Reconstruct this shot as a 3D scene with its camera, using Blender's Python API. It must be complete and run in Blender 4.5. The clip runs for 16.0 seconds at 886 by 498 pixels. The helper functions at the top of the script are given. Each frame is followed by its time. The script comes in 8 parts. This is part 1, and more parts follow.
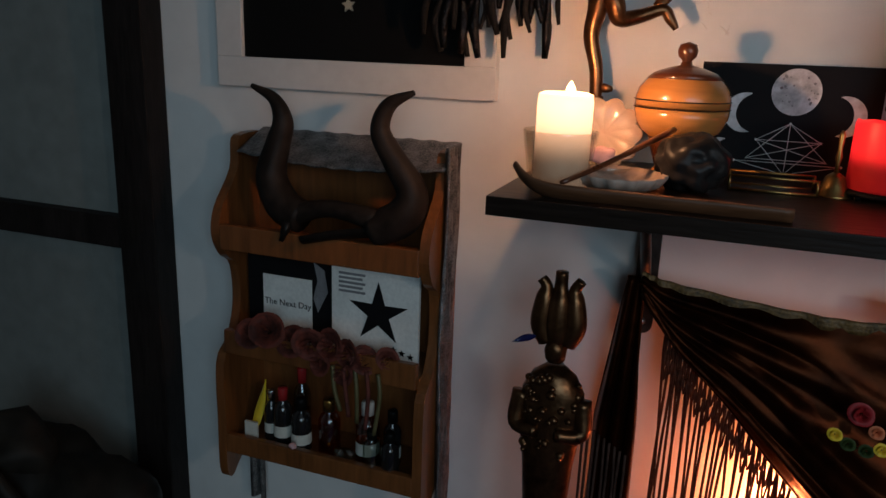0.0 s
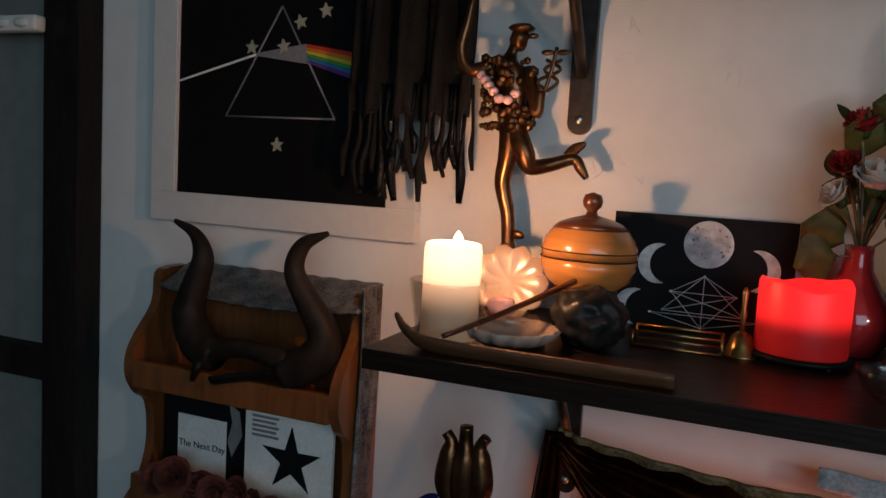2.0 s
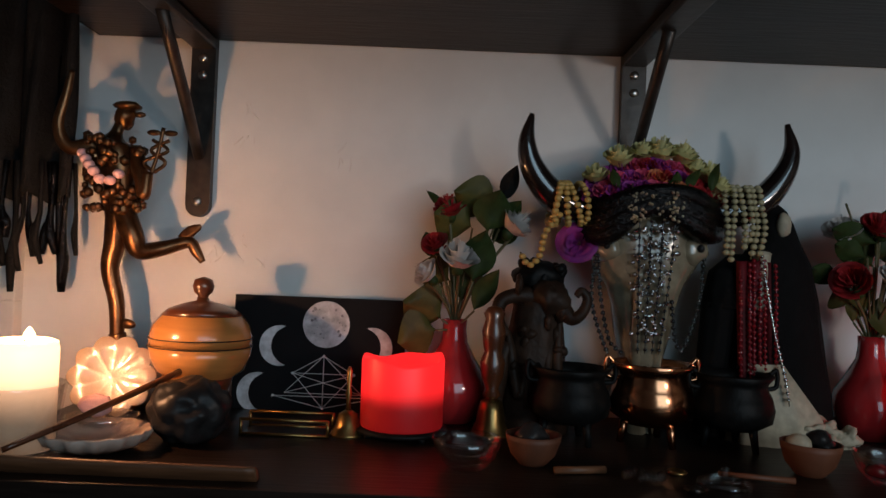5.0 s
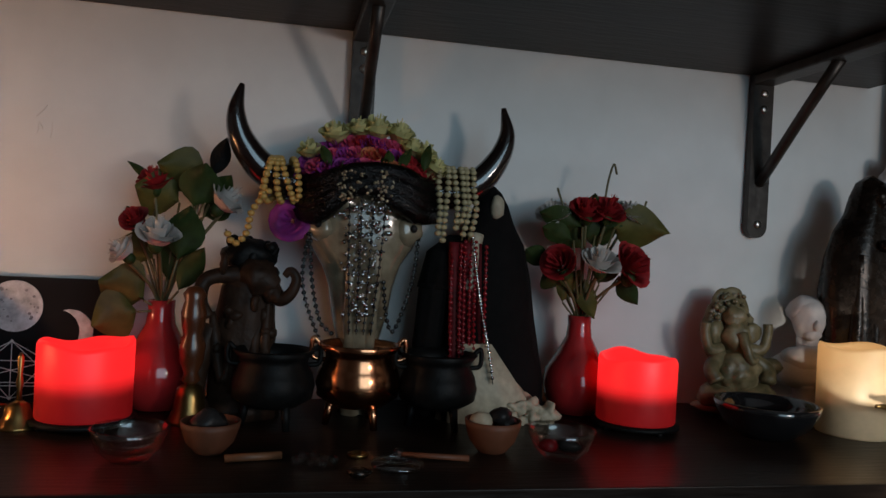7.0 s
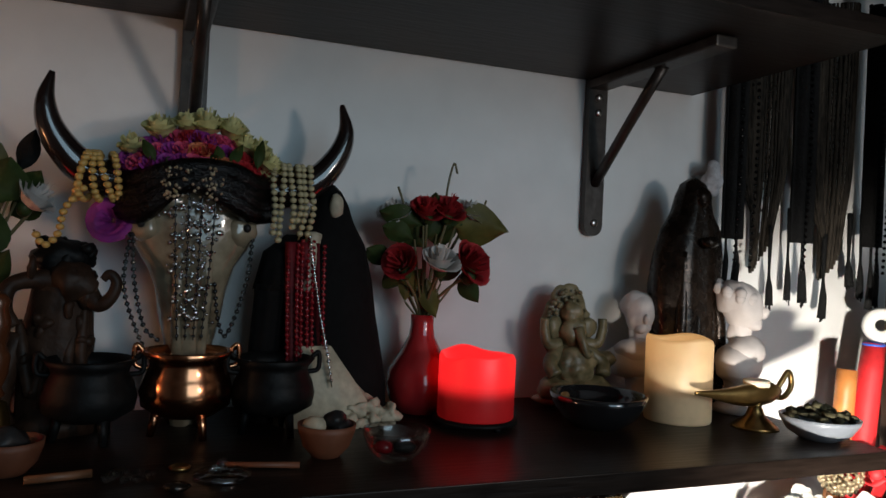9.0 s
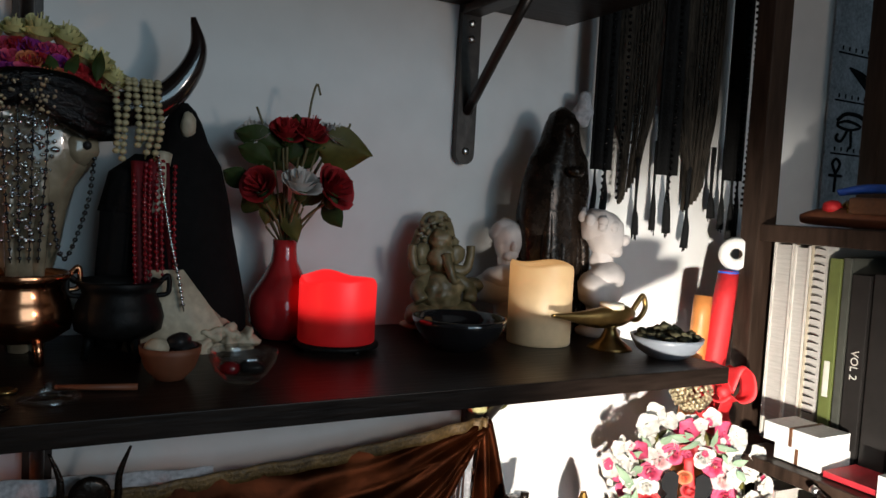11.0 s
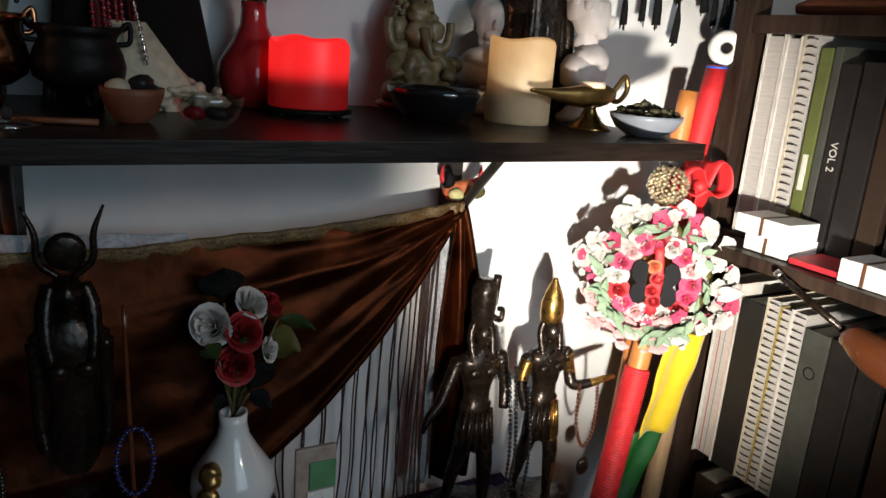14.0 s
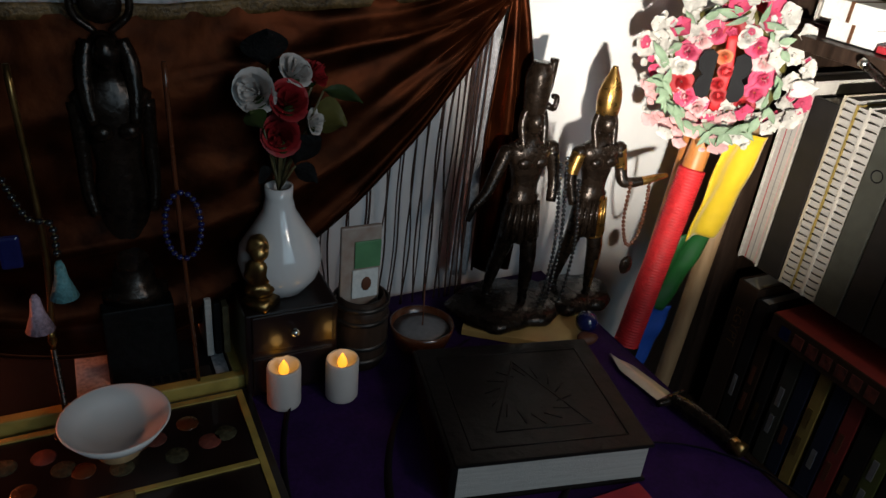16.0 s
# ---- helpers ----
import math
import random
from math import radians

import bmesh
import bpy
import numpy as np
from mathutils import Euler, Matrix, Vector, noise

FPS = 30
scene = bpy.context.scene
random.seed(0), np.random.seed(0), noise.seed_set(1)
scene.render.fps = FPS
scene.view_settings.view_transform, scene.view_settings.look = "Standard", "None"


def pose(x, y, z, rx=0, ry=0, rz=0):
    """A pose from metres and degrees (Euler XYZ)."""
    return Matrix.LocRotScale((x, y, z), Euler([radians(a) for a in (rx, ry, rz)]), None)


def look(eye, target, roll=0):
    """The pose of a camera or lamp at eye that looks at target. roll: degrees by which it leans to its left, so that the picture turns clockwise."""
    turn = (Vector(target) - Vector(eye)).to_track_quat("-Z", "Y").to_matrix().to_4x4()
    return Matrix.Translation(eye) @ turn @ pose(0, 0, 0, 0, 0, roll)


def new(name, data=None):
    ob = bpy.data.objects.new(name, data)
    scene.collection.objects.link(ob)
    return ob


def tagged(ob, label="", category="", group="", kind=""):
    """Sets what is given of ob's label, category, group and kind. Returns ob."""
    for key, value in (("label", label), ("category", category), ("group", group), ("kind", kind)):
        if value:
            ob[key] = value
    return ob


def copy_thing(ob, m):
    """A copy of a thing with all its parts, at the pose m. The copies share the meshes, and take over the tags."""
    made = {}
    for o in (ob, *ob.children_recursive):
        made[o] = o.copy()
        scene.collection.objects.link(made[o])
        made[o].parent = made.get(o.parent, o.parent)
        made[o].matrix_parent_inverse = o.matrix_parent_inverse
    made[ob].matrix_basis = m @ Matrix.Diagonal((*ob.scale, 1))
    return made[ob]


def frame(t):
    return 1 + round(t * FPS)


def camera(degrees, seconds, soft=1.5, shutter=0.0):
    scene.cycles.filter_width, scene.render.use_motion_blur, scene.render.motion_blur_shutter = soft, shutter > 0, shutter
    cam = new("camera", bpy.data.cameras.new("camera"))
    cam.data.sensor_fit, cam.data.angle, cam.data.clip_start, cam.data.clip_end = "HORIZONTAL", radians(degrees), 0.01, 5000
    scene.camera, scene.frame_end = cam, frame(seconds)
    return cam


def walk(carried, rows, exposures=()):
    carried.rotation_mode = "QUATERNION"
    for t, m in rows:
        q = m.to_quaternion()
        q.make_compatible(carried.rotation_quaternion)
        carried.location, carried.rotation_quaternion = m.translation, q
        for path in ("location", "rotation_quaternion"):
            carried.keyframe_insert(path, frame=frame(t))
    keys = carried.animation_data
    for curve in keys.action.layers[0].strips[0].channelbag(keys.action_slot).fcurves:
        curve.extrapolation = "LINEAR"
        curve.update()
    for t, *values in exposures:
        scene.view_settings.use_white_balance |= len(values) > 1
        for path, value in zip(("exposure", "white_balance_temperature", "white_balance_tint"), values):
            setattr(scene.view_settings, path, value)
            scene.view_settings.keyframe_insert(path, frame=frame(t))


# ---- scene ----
cam = camera(61.5, 16.0)
PATH = [
    (0, (0.116, -0.884, 1.382), (-0.542, 0.931, 0.858), 2.1),
    (0.5, (0.138, -0.864, 1.389), (-0.571, 0.959, 0.975), 1.1),
    (1, (0.169, -0.836, 1.391), (-0.592, 0.985, 1.069), 1.4),
    (1.5, (0.202, -0.823, 1.395), (-0.608, 0.987, 1.131), 2.8),
    (2, (0.204, -0.814, 1.404), (-0.513, 1.043, 1.204), 3.4),
    (2.5, (0.188, -0.802, 1.416), (-0.371, 1.114, 1.297), 2.8),
    (3, (0.177, -0.797, 1.415), (-0.186, 1.17, 1.379), 2.8),
    (3.5, (0.183, -0.792, 1.418), (0.039, 1.203, 1.437), 2.7),
    (3.7, (0.192, -0.791, 1.417), (0.115, 1.207, 1.461), 2.4),
    (5.8, (0.361, -0.78, 1.424), (0.444, 1.218, 1.417), 2.5),
    (6, (0.374, -0.778, 1.426), (0.509, 1.217, 1.407), 2.7),
    (6.5, (0.406, -0.777, 1.428), (0.683, 1.203, 1.406), 3.1),
    (7, (0.425, -0.777, 1.425), (0.831, 1.181, 1.419), 3.1),
    (7.5, (0.441, -0.777, 1.425), (0.959, 1.155, 1.416), 3.1),
    (8, (0.444, -0.777, 1.423), (1.05, 1.129, 1.429), 3.0),
    (8.5, (0.453, -0.776, 1.423), (1.117, 1.111, 1.431), 2.6),
    (9, (0.458, -0.776, 1.426), (1.19, 1.085, 1.437), 2.6),
    (9.2, (0.468, -0.779, 1.432), (1.21, 1.079, 1.44), 2.7),
    (11.3, (0.506, -0.795, 1.403), (1.464, 0.953, 1.242), 3.3),
    (11.5, (0.506, -0.798, 1.398), (1.459, 0.951, 1.217), 3.5),
    (12, (0.512, -0.808, 1.388), (1.457, 0.939, 1.145), 4.1),
    (12.5, (0.516, -0.81, 1.374), (1.485, 0.91, 1.055), 4.3),
    (13, (0.518, -0.811, 1.363), (1.486, 0.899, 0.992), 4.5),
    (13.5, (0.522, -0.807, 1.352), (1.486, 0.889, 0.912), 4.3),
    (14, (0.523, -0.804, 1.335), (1.483, 0.87, 0.81), 4.5),
    (14.5, (0.522, -0.8, 1.313), (1.462, 0.857, 0.705), 5.1),
    (15, (0.521, -0.795, 1.297), (1.462, 0.816, 0.575), 5.8),
    (15.5, (0.521, -0.794, 1.284), (1.405, 0.786, 0.433), 5.9),
    (16, (0.518, -0.789, 1.274), (1.353, 0.761, 0.324), 6.0),
]
walk(cam, [(t, look(eye, target, roll)) for t, eye, target, roll in PATH], [(0.0, 0.06), (3.5, 0.1), (9.0, 0.05), (13.0, -0.05), (14.5, -0.15), (16.0, -0.4)])

# ---- world and lights ----
world = bpy.data.worlds.new("dim_room_air")
world.use_nodes = True
world.node_tree.nodes["Background"].inputs[0].default_value = (0.30, 0.42, 0.55, 1)
world.node_tree.nodes["Background"].inputs[1].default_value = 0.05
scene.world = world


def lamp(name, kind, m, energy, color, **extra):
    data = bpy.data.lights.new(name, kind)
    data.energy, data.color = energy, color
    if kind in ("POINT", "SPOT"):
        data.shadow_soft_size = extra.get("size", 0.02)
    if kind == "SPOT":
        data.spot_size, data.spot_blend = radians(extra["cone"]), extra["blend"]
    if kind == "AREA":
        data.shape, data.size, data.size_y = "RECTANGLE", extra["sx"], extra["sy"]
    ob = new(name, data)
    ob.matrix_world = m
    return ob


SPOT_AT = (0.57, -0.98, 1.06)
lamp("reading_spot", "SPOT", look(SPOT_AT, (1.24, -0.107, 1.12)), 135.0, (1.0, 0.93, 0.83), size=0.02, cone=41, blend=1.0)
lamp("room_lamp", "POINT", Matrix.Translation((1.08, -1.12, 1.50)), 6.0, (1.0, 0.84, 0.74), size=0.05)
lamp("pillar_candle_light", "POINT", Matrix.Translation((-0.012, -0.225, 1.372)), 1.35, (1.0, 0.47, 0.22), size=0.007)
lamp("red_candle_light", "POINT", Matrix.Translation((0.225, -0.048, 0.865)), 2.2, (1.0, 0.22, 0.07), size=0.012)
lamp("window_daylight", "AREA", look((1.15, -2.45, 1.75), (0.65, 0.0, 1.3)), 14.0, (0.54, 0.79, 0.96), sx=1.3, sy=1.2)

# ---- materials ----


def mat(name, col, rough=0.6, metal=0.0, var=0.3, scale=60.0, bump=0.15, col2=None, coat=0.0, sheen=0.0,
        trans=0.0, glow=None, glow_strength=0.0, sub=0.0, piece=0.0, stretch=(1, 1, 1)):
    """A surface with two scales of colour change, a rough map and a fine relief."""
    m = bpy.data.materials.new(name)
    m.use_nodes = True
    nt = m.node_tree
    bsdf = nt.nodes["Principled BSDF"]
    tc = nt.nodes.new("ShaderNodeTexCoord")
    mp = nt.nodes.new("ShaderNodeMapping")
    mp.inputs["Scale"].default_value = stretch
    nt.links.new(tc.outputs["Object"], mp.inputs[0])
    fine, broad = nt.nodes.new("ShaderNodeTexNoise"), nt.nodes.new("ShaderNodeTexNoise")
    for n, s, d in ((fine, scale, 6.0), (broad, scale * 0.13, 3.0)):
        n.inputs["Scale"].default_value, n.inputs["Detail"].default_value = s, d
        nt.links.new(mp.outputs[0], n.inputs["Vector"])
    add = nt.nodes.new("ShaderNodeMath")
    add.operation = "ADD"
    nt.links.new(fine.outputs["Fac"], add.inputs[0])
    nt.links.new(broad.outputs["Fac"], add.inputs[1])
    ramp = nt.nodes.new("ShaderNodeMapRange")
    ramp.inputs["From Min"].default_value, ramp.inputs["From Max"].default_value = 0.7, 1.3
    nt.links.new(add.outputs[0], ramp.inputs["Value"])
    mix = nt.nodes.new("ShaderNodeMix")
    mix.data_type = "RGBA"
    a = tuple(c * (1 - var) for c in col)
    b = col2 or tuple(min(1.0, c * (1 + var)) for c in col)
    mix.inputs[6].default_value, mix.inputs[7].default_value = (*a, 1), (*b, 1)
    nt.links.new(ramp.outputs[0], mix.inputs[0])
    out = mix.outputs[2]
    if piece:
        info = nt.nodes.new("ShaderNodeObjectInfo")
        hsv = nt.nodes.new("ShaderNodeHueSaturation")
        pr = nt.nodes.new("ShaderNodeMapRange")
        pr.inputs["To Min"].default_value, pr.inputs["To Max"].default_value = 1 - piece, 1 + piece
        nt.links.new(info.outputs["Random"], pr.inputs["Value"])
        nt.links.new(pr.outputs[0], hsv.inputs["Value"])
        nt.links.new(out, hsv.inputs["Color"])
        out = hsv.outputs[0]
    nt.links.new(out, bsdf.inputs["Base Color"])
    rr = nt.nodes.new("ShaderNodeMapRange")
    rr.inputs["To Min"].default_value, rr.inputs["To Max"].default_value = max(0.02, rough * 0.8), min(1.0, rough * 1.2)
    nt.links.new(fine.outputs["Fac"], rr.inputs["Value"])
    nt.links.new(rr.outputs[0], bsdf.inputs["Roughness"])
    if bump:
        bn = nt.nodes.new("ShaderNodeBump")
        bn.inputs["Strength"].default_value, bn.inputs["Distance"].default_value = bump, 0.002
        nt.links.new(fine.outputs["Fac"], bn.inputs["Height"])
        nt.links.new(bn.outputs[0], bsdf.inputs["Normal"])
    bsdf.inputs["Specular IOR Level"].default_value = 0.5 if max(col) > 0.09 or coat > 0 or metal > 0.3 else 0.14
    bsdf.inputs["Metallic"].default_value = metal
    bsdf.inputs["Coat Weight"].default_value = coat
    bsdf.inputs["Sheen Weight"].default_value = sheen
    bsdf.inputs["Transmission Weight"].default_value = trans
    bsdf.inputs["Subsurface Weight"].default_value = sub
    bsdf.inputs["Subsurface Radius"].default_value = (0.012, 0.006, 0.004)
    bsdf.inputs["Subsurface Scale"].default_value = 0.6
    if glow:
        bsdf.inputs["Emission Color"].default_value = (*glow, 1)
        bsdf.inputs["Emission Strength"].default_value = glow_strength
    return m


def glow_wax(name, col, glow, low, high, z0, z1, fade=0.5):
    """Candle wax lit from a lamp inside it: the light inside fades downwards."""
    m = mat(name, col, 0.45, var=0.12, scale=70, bump=0.1)
    nt = m.node_tree
    bsdf = nt.nodes["Principled BSDF"]
    geo = nt.nodes.new("ShaderNodeNewGeometry")
    sep = nt.nodes.new("ShaderNodeSeparateXYZ")
    nt.links.new(geo.outputs["Position"], sep.inputs[0])
    mr = nt.nodes.new("ShaderNodeMapRange")
    mr.interpolation_type = "SMOOTHSTEP"
    mr.inputs["From Min"].default_value, mr.inputs["From Max"].default_value = z0, z1
    mr.inputs["To Min"].default_value, mr.inputs["To Max"].default_value = low, high
    nt.links.new(sep.outputs["Z"], mr.inputs["Value"])
    nt.links.new(mr.outputs[0], bsdf.inputs["Emission Strength"])
    bsdf.inputs["Emission Color"].default_value = (*glow, 1)
    return m


def glass(name, col=(1, 1, 1), rough=0.03):
    """Thin glass: clear, with a mirror-like sheen."""
    m = bpy.data.materials.new(name)
    m.use_nodes = True
    nt = m.node_tree
    nt.nodes.remove(nt.nodes["Principled BSDF"])
    clear, gloss, mix = (nt.nodes.new("ShaderNode" + n) for n in ("BsdfTransparent", "BsdfGlossy", "MixShader"))
    clear.inputs["Color"].default_value = (*col, 1)
    gloss.inputs["Roughness"].default_value = rough
    mix.inputs[0].default_value = 0.16
    nt.links.new(clear.outputs[0], mix.inputs[1])
    nt.links.new(gloss.outputs[0], mix.inputs[2])
    nt.links.new(mix.outputs[0], nt.nodes["Material Output"].inputs["Surface"])
    return m


M = dict(
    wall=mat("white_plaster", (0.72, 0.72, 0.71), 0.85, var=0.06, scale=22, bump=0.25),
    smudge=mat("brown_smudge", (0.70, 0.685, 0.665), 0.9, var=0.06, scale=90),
    # for walls and ceiling out of view: much darker than the altar wall
    unseen_wall=mat("unseen_room_plaster", (0.30, 0.30, 0.30), 0.9, var=0.1, scale=15),
    floor=mat("dark_floorboard", (0.10, 0.06, 0.035), 0.45, var=0.4, scale=14, stretch=(1, 8, 1)),
    shelf=mat("dark_stained_board", (0.013, 0.0085, 0.0065), 0.36, var=0.5, scale=26, bump=0.2, stretch=(1, 9, 9)),
    blackwood=mat("black_stained_wood", (0.014, 0.011, 0.010), 0.5, var=0.5, scale=30, stretch=(8, 8, 1)),
    panel=mat("grey_door_panel", (0.19, 0.21, 0.20), 0.7, var=0.14, scale=35, bump=0.3),
    iron=mat("dark_iron", (0.055, 0.047, 0.042), 0.42, metal=0.7, var=0.4, scale=80, bump=0.3),
    steel=mat("screw_steel", (0.55, 0.53, 0.5), 0.3, metal=1.0, var=0.2),
    pine=mat("varnished_pine", (0.165, 0.056, 0.015), 0.42, var=0.35, scale=18, bump=0.15, stretch=(9, 9, 1), coat=0.25),
    frame=mat("white_frame_mat", (0.66, 0.64, 0.62), 0.5, var=0.06),
    poster=mat("black_poster_print", (0.004, 0.004, 0.004), 0.6, var=0.2, scale=50, bump=0.05),
    inkwhite=mat("white_print", (0.75, 0.75, 0.72), 0.6, var=0.12, scale=200, bump=0),
    inkgrey=mat("grey_print", (0.20, 0.20, 0.21), 0.6, var=0.2, scale=150, bump=0),
    starglow=mat("pale_plastic_star", (0.36, 0.35, 0.27), 0.5, var=0.12),
    bronze=mat("aged_bronze", (0.13, 0.062, 0.028), 0.30, metal=0.9, var=0.6, scale=90, bump=0.35),
    darkbronze=mat("dark_bronze_resin", (0.019, 0.012, 0.008), 0.27, metal=0.55, var=0.6, scale=110, bump=0.45),
    gold=mat("gilded_metal", (0.40, 0.22, 0.06), 0.28, metal=0.95, var=0.4, scale=90, bump=0.2),
    brass=mat("worn_brass", (0.27, 0.165, 0.058), 0.3, metal=0.95, var=0.35, scale=60, bump=0.15),
    copper=mat("polished_copper", (0.62, 0.26, 0.13), 0.17, metal=1.0, var=0.25, scale=40, bump=0.05),
    cast=mat("cast_iron_black", (0.006, 0.006, 0.006), 0.5, metal=0.2, var=0.5, scale=120, bump=0.4),
    champagne=mat("pale_gilt_beads", (0.50, 0.41, 0.27), 0.3, metal=0.8, var=0.5, scale=120, bump=0.2),
    darkred=mat("dark_red_cloth", (0.085, 0.006, 0.009), 0.6, var=0.5, scale=120, bump=0.4),
    brownresin=mat("brown_carved_resin", (0.026, 0.014, 0.009), 0.48, var=0.7, scale=70, bump=0.9, coat=0.0),
    silver=mat("silver_metal", (0.75, 0.74, 0.72), 0.2, metal=1.0, var=0.3, scale=60),
    silvercloth=mat("silver_lurex_cloth", (0.19, 0.185, 0.185), 0.36, metal=0.75, var=0.7, scale=420, bump=0.9),
    horn=mat("polished_dark_horn", (0.014, 0.009, 0.008), 0.17, var=0.6, scale=40, bump=0.08, coat=0.9),
    matthorn=mat("carved_dark_horn", (0.016, 0.012, 0.010), 0.5, var=0.6, scale=60, bump=0.5),
    skull=mat("painted_bone", (0.20, 0.15, 0.09), 0.22, var=0.5, scale=48, bump=0.8, coat=0.8, col2=(0.34, 0.28, 0.19)),
    honey=mat("turned_honey_wood", (0.46, 0.20, 0.055), 0.25, var=0.25, scale=16, bump=0.04, coat=0.6, stretch=(1, 1, 7)),
    darkhoney=mat("turned_dark_wood", (0.085, 0.025, 0.009), 0.28, var=0.35, scale=18, bump=0.05, coat=0.5),
    redglaze=mat("red_glazed_ceramic", (0.36, 0.022, 0.024), 0.13, var=0.12, scale=20, bump=0.03, coat=0.5),
    whiteglaze=mat("white_glazed_ceramic", (0.70, 0.69, 0.68), 0.13, var=0.05, scale=18, bump=0.03, coat=0.4),
    # herb dish only: its blue-grey carries the shade the spot does not leave
    shadeglaze=mat("shaded_dish_glaze", (0.20, 0.22, 0.25), 0.3, var=0.15, scale=40, bump=0.05, coat=0.3),
    terracotta=mat("terracotta", (0.12, 0.038, 0.016), 0.6, var=0.25, scale=70),
    stone=mat("black_stone", (0.015, 0.014, 0.014), 0.35, var=0.5, scale=90, bump=0.4),
    beige=mat("beige_resin", (0.42, 0.36, 0.26), 0.6, var=0.3, scale=110, bump=0.4),
    greenstone=mat("green_brown_soapstone", (0.15, 0.13, 0.055), 0.42, var=0.6, scale=85, bump=0.7, col2=(0.27, 0.21, 0.11)),
    marble=mat("white_plaster_bust", (0.55, 0.50, 0.48), 0.7, var=0.1, scale=60, bump=0.3),
    rose_red=mat("red_silk_petal", (0.30, 0.010, 0.014), 0.6, var=0.4, scale=120),
    rose_white=mat("white_silk_petal", (0.56, 0.52, 0.49), 0.65, var=0.15, scale=120),
    rose_pink=mat("pink_silk_petal", (0.50, 0.05, 0.12), 0.65, var=0.35, scale=100),
    rose_pale=mat("pale_pink_petal", (0.62, 0.36, 0.36), 0.65, var=0.25, scale=100),
    rose_purple=mat("purple_silk_petal", (0.24, 0.022, 0.20), 0.65, var=0.35, scale=100),
    rose_cream=mat("cream_silk_petal", (0.58, 0.53, 0.24), 0.65, var=0.25, scale=100),
    rose_orange=mat("coral_silk_petal", (0.55, 0.15, 0.06), 0.65, var=0.3, scale=100),
    leaf=mat("dark_silk_leaf", (0.026, 0.042, 0.012), 0.5, var=0.45, scale=60, bump=0.3),
    leafolive=mat("olive_silk_leaf", (0.085, 0.075, 0.02), 0.5, var=0.4, scale=60, bump=0.3),
    wreathwhite=mat("cream_silk_blossom", (0.50, 0.48, 0.44), 0.75, var=0.3, scale=150),
    leafpale=mat("pale_sage_leaf", (0.20, 0.28, 0.18), 0.6, var=0.3, scale=70),
    stem=mat("plastic_stem", (0.10, 0.085, 0.035), 0.5, var=0.3),
    velvet=mat("rust_velvet", (0.030, 0.0070, 0.0020), 0.36, metal=0.7, var=0.8, scale=34, bump=0.55, sheen=0.1),
    velvethem=mat("gold_flecked_hem", (0.13, 0.075, 0.025), 0.5, metal=0.2, var=0.7, scale=300, bump=0.6),
    fringe=mat("rust_fringe_cord", (0.085, 0.022, 0.011), 0.6, var=0.5, scale=200, bump=0.6),
    darkfringe=mat("dark_fringe_cord", (0.05, 0.028, 0.022), 0.7, var=0.5, scale=200, bump=0.6),
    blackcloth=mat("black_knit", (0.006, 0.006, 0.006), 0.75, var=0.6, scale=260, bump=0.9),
    meshcloth=mat("brown_open_weave", (0.026, 0.021, 0.016), 0.8, var=0.9, scale=150, bump=1.0, stretch=(3, 1, 0.5)),
    sequin=mat("black_sequin", (0.016, 0.015, 0.015), 0.2, metal=0.9, var=0.8, scale=380, bump=1.0),
    lace=mat("white_lace", (0.42, 0.42, 0.44), 0.8, var=0.4, scale=220, bump=0.6),
    robe=mat("black_felt_robe", (0.005, 0.0045, 0.0045), 1.0, var=0.5, scale=120, bump=0.5),
    redbead=mat("red_glass_bead", (0.17, 0.006, 0.010), 0.14, var=0.3, scale=40, coat=0.5),
    blackbead=mat("black_glass_bead", (0.010, 0.010, 0.011), 0.12, var=0.3, coat=0.6),
    woodbead=mat("yellow_wood_bead", (0.44, 0.26, 0.07), 0.4, var=0.3, scale=90),
    bonebead=mat("bone_bead", (0.33, 0.28, 0.16), 0.45, var=0.3, scale=90),
    wax=mat("ivory_wax", (0.72, 0.62, 0.48), 0.45, var=0.1, scale=40, sub=0.4),
    flame=mat("flame", (1, 0.7, 0.3), 0.5, glow=(1.0, 0.62, 0.24), glow_strength=14.0, bump=0),
    ledflame=mat("amber_led", (1, 0.6, 0.1), 0.4, glow=(1.0, 0.42, 0.03), glow_strength=1.6, bump=0),
    ledwax=mat("white_led_candle", (0.62, 0.56, 0.52), 0.5, var=0.06, scale=40),
    clear=glass("clear_glass", (0.88, 0.88, 0.87)),
    smoke=glass("smoky_glass", (0.65, 0.70, 0.66)),
    amber=glass("amber_glass", (0.75, 0.40, 0.10)),
    shell=mat("mother_of_pearl", (0.60, 0.47, 0.34), 0.3, var=0.5, scale=70, bump=0.2, coat=0.4, col2=(0.42, 0.27, 0.2)),
    paleshell=mat("pale_sea_shell", (0.66, 0.58, 0.50), 0.45, var=0.35, scale=80, bump=0.3, col2=(0.30, 0.20, 0.16)),
    incense=mat("incense_wood", (0.12, 0.05, 0.022), 0.5, var=0.35, scale=30, stretch=(1, 8, 8)),
    card=mat("black_card", (0.006, 0.006, 0.007), 0.65, var=0.3, scale=60, bump=0.05),
    moon=mat("moon_print", (0.50, 0.52, 0.54), 0.6, var=0.45, scale=130, bump=0),
    purple=mat("purple_altar_cloth", (0.026, 0.007, 0.060), 0.9, var=0.3, scale=200, bump=0.5),
    blackprint=mat("black_cloth_print", (0.010, 0.008, 0.012), 0.9, var=0.3, scale=120),
    leather=mat("black_leather", (0.008, 0.0065, 0.006), 0.34, var=0.6, scale=45, bump=1.0),
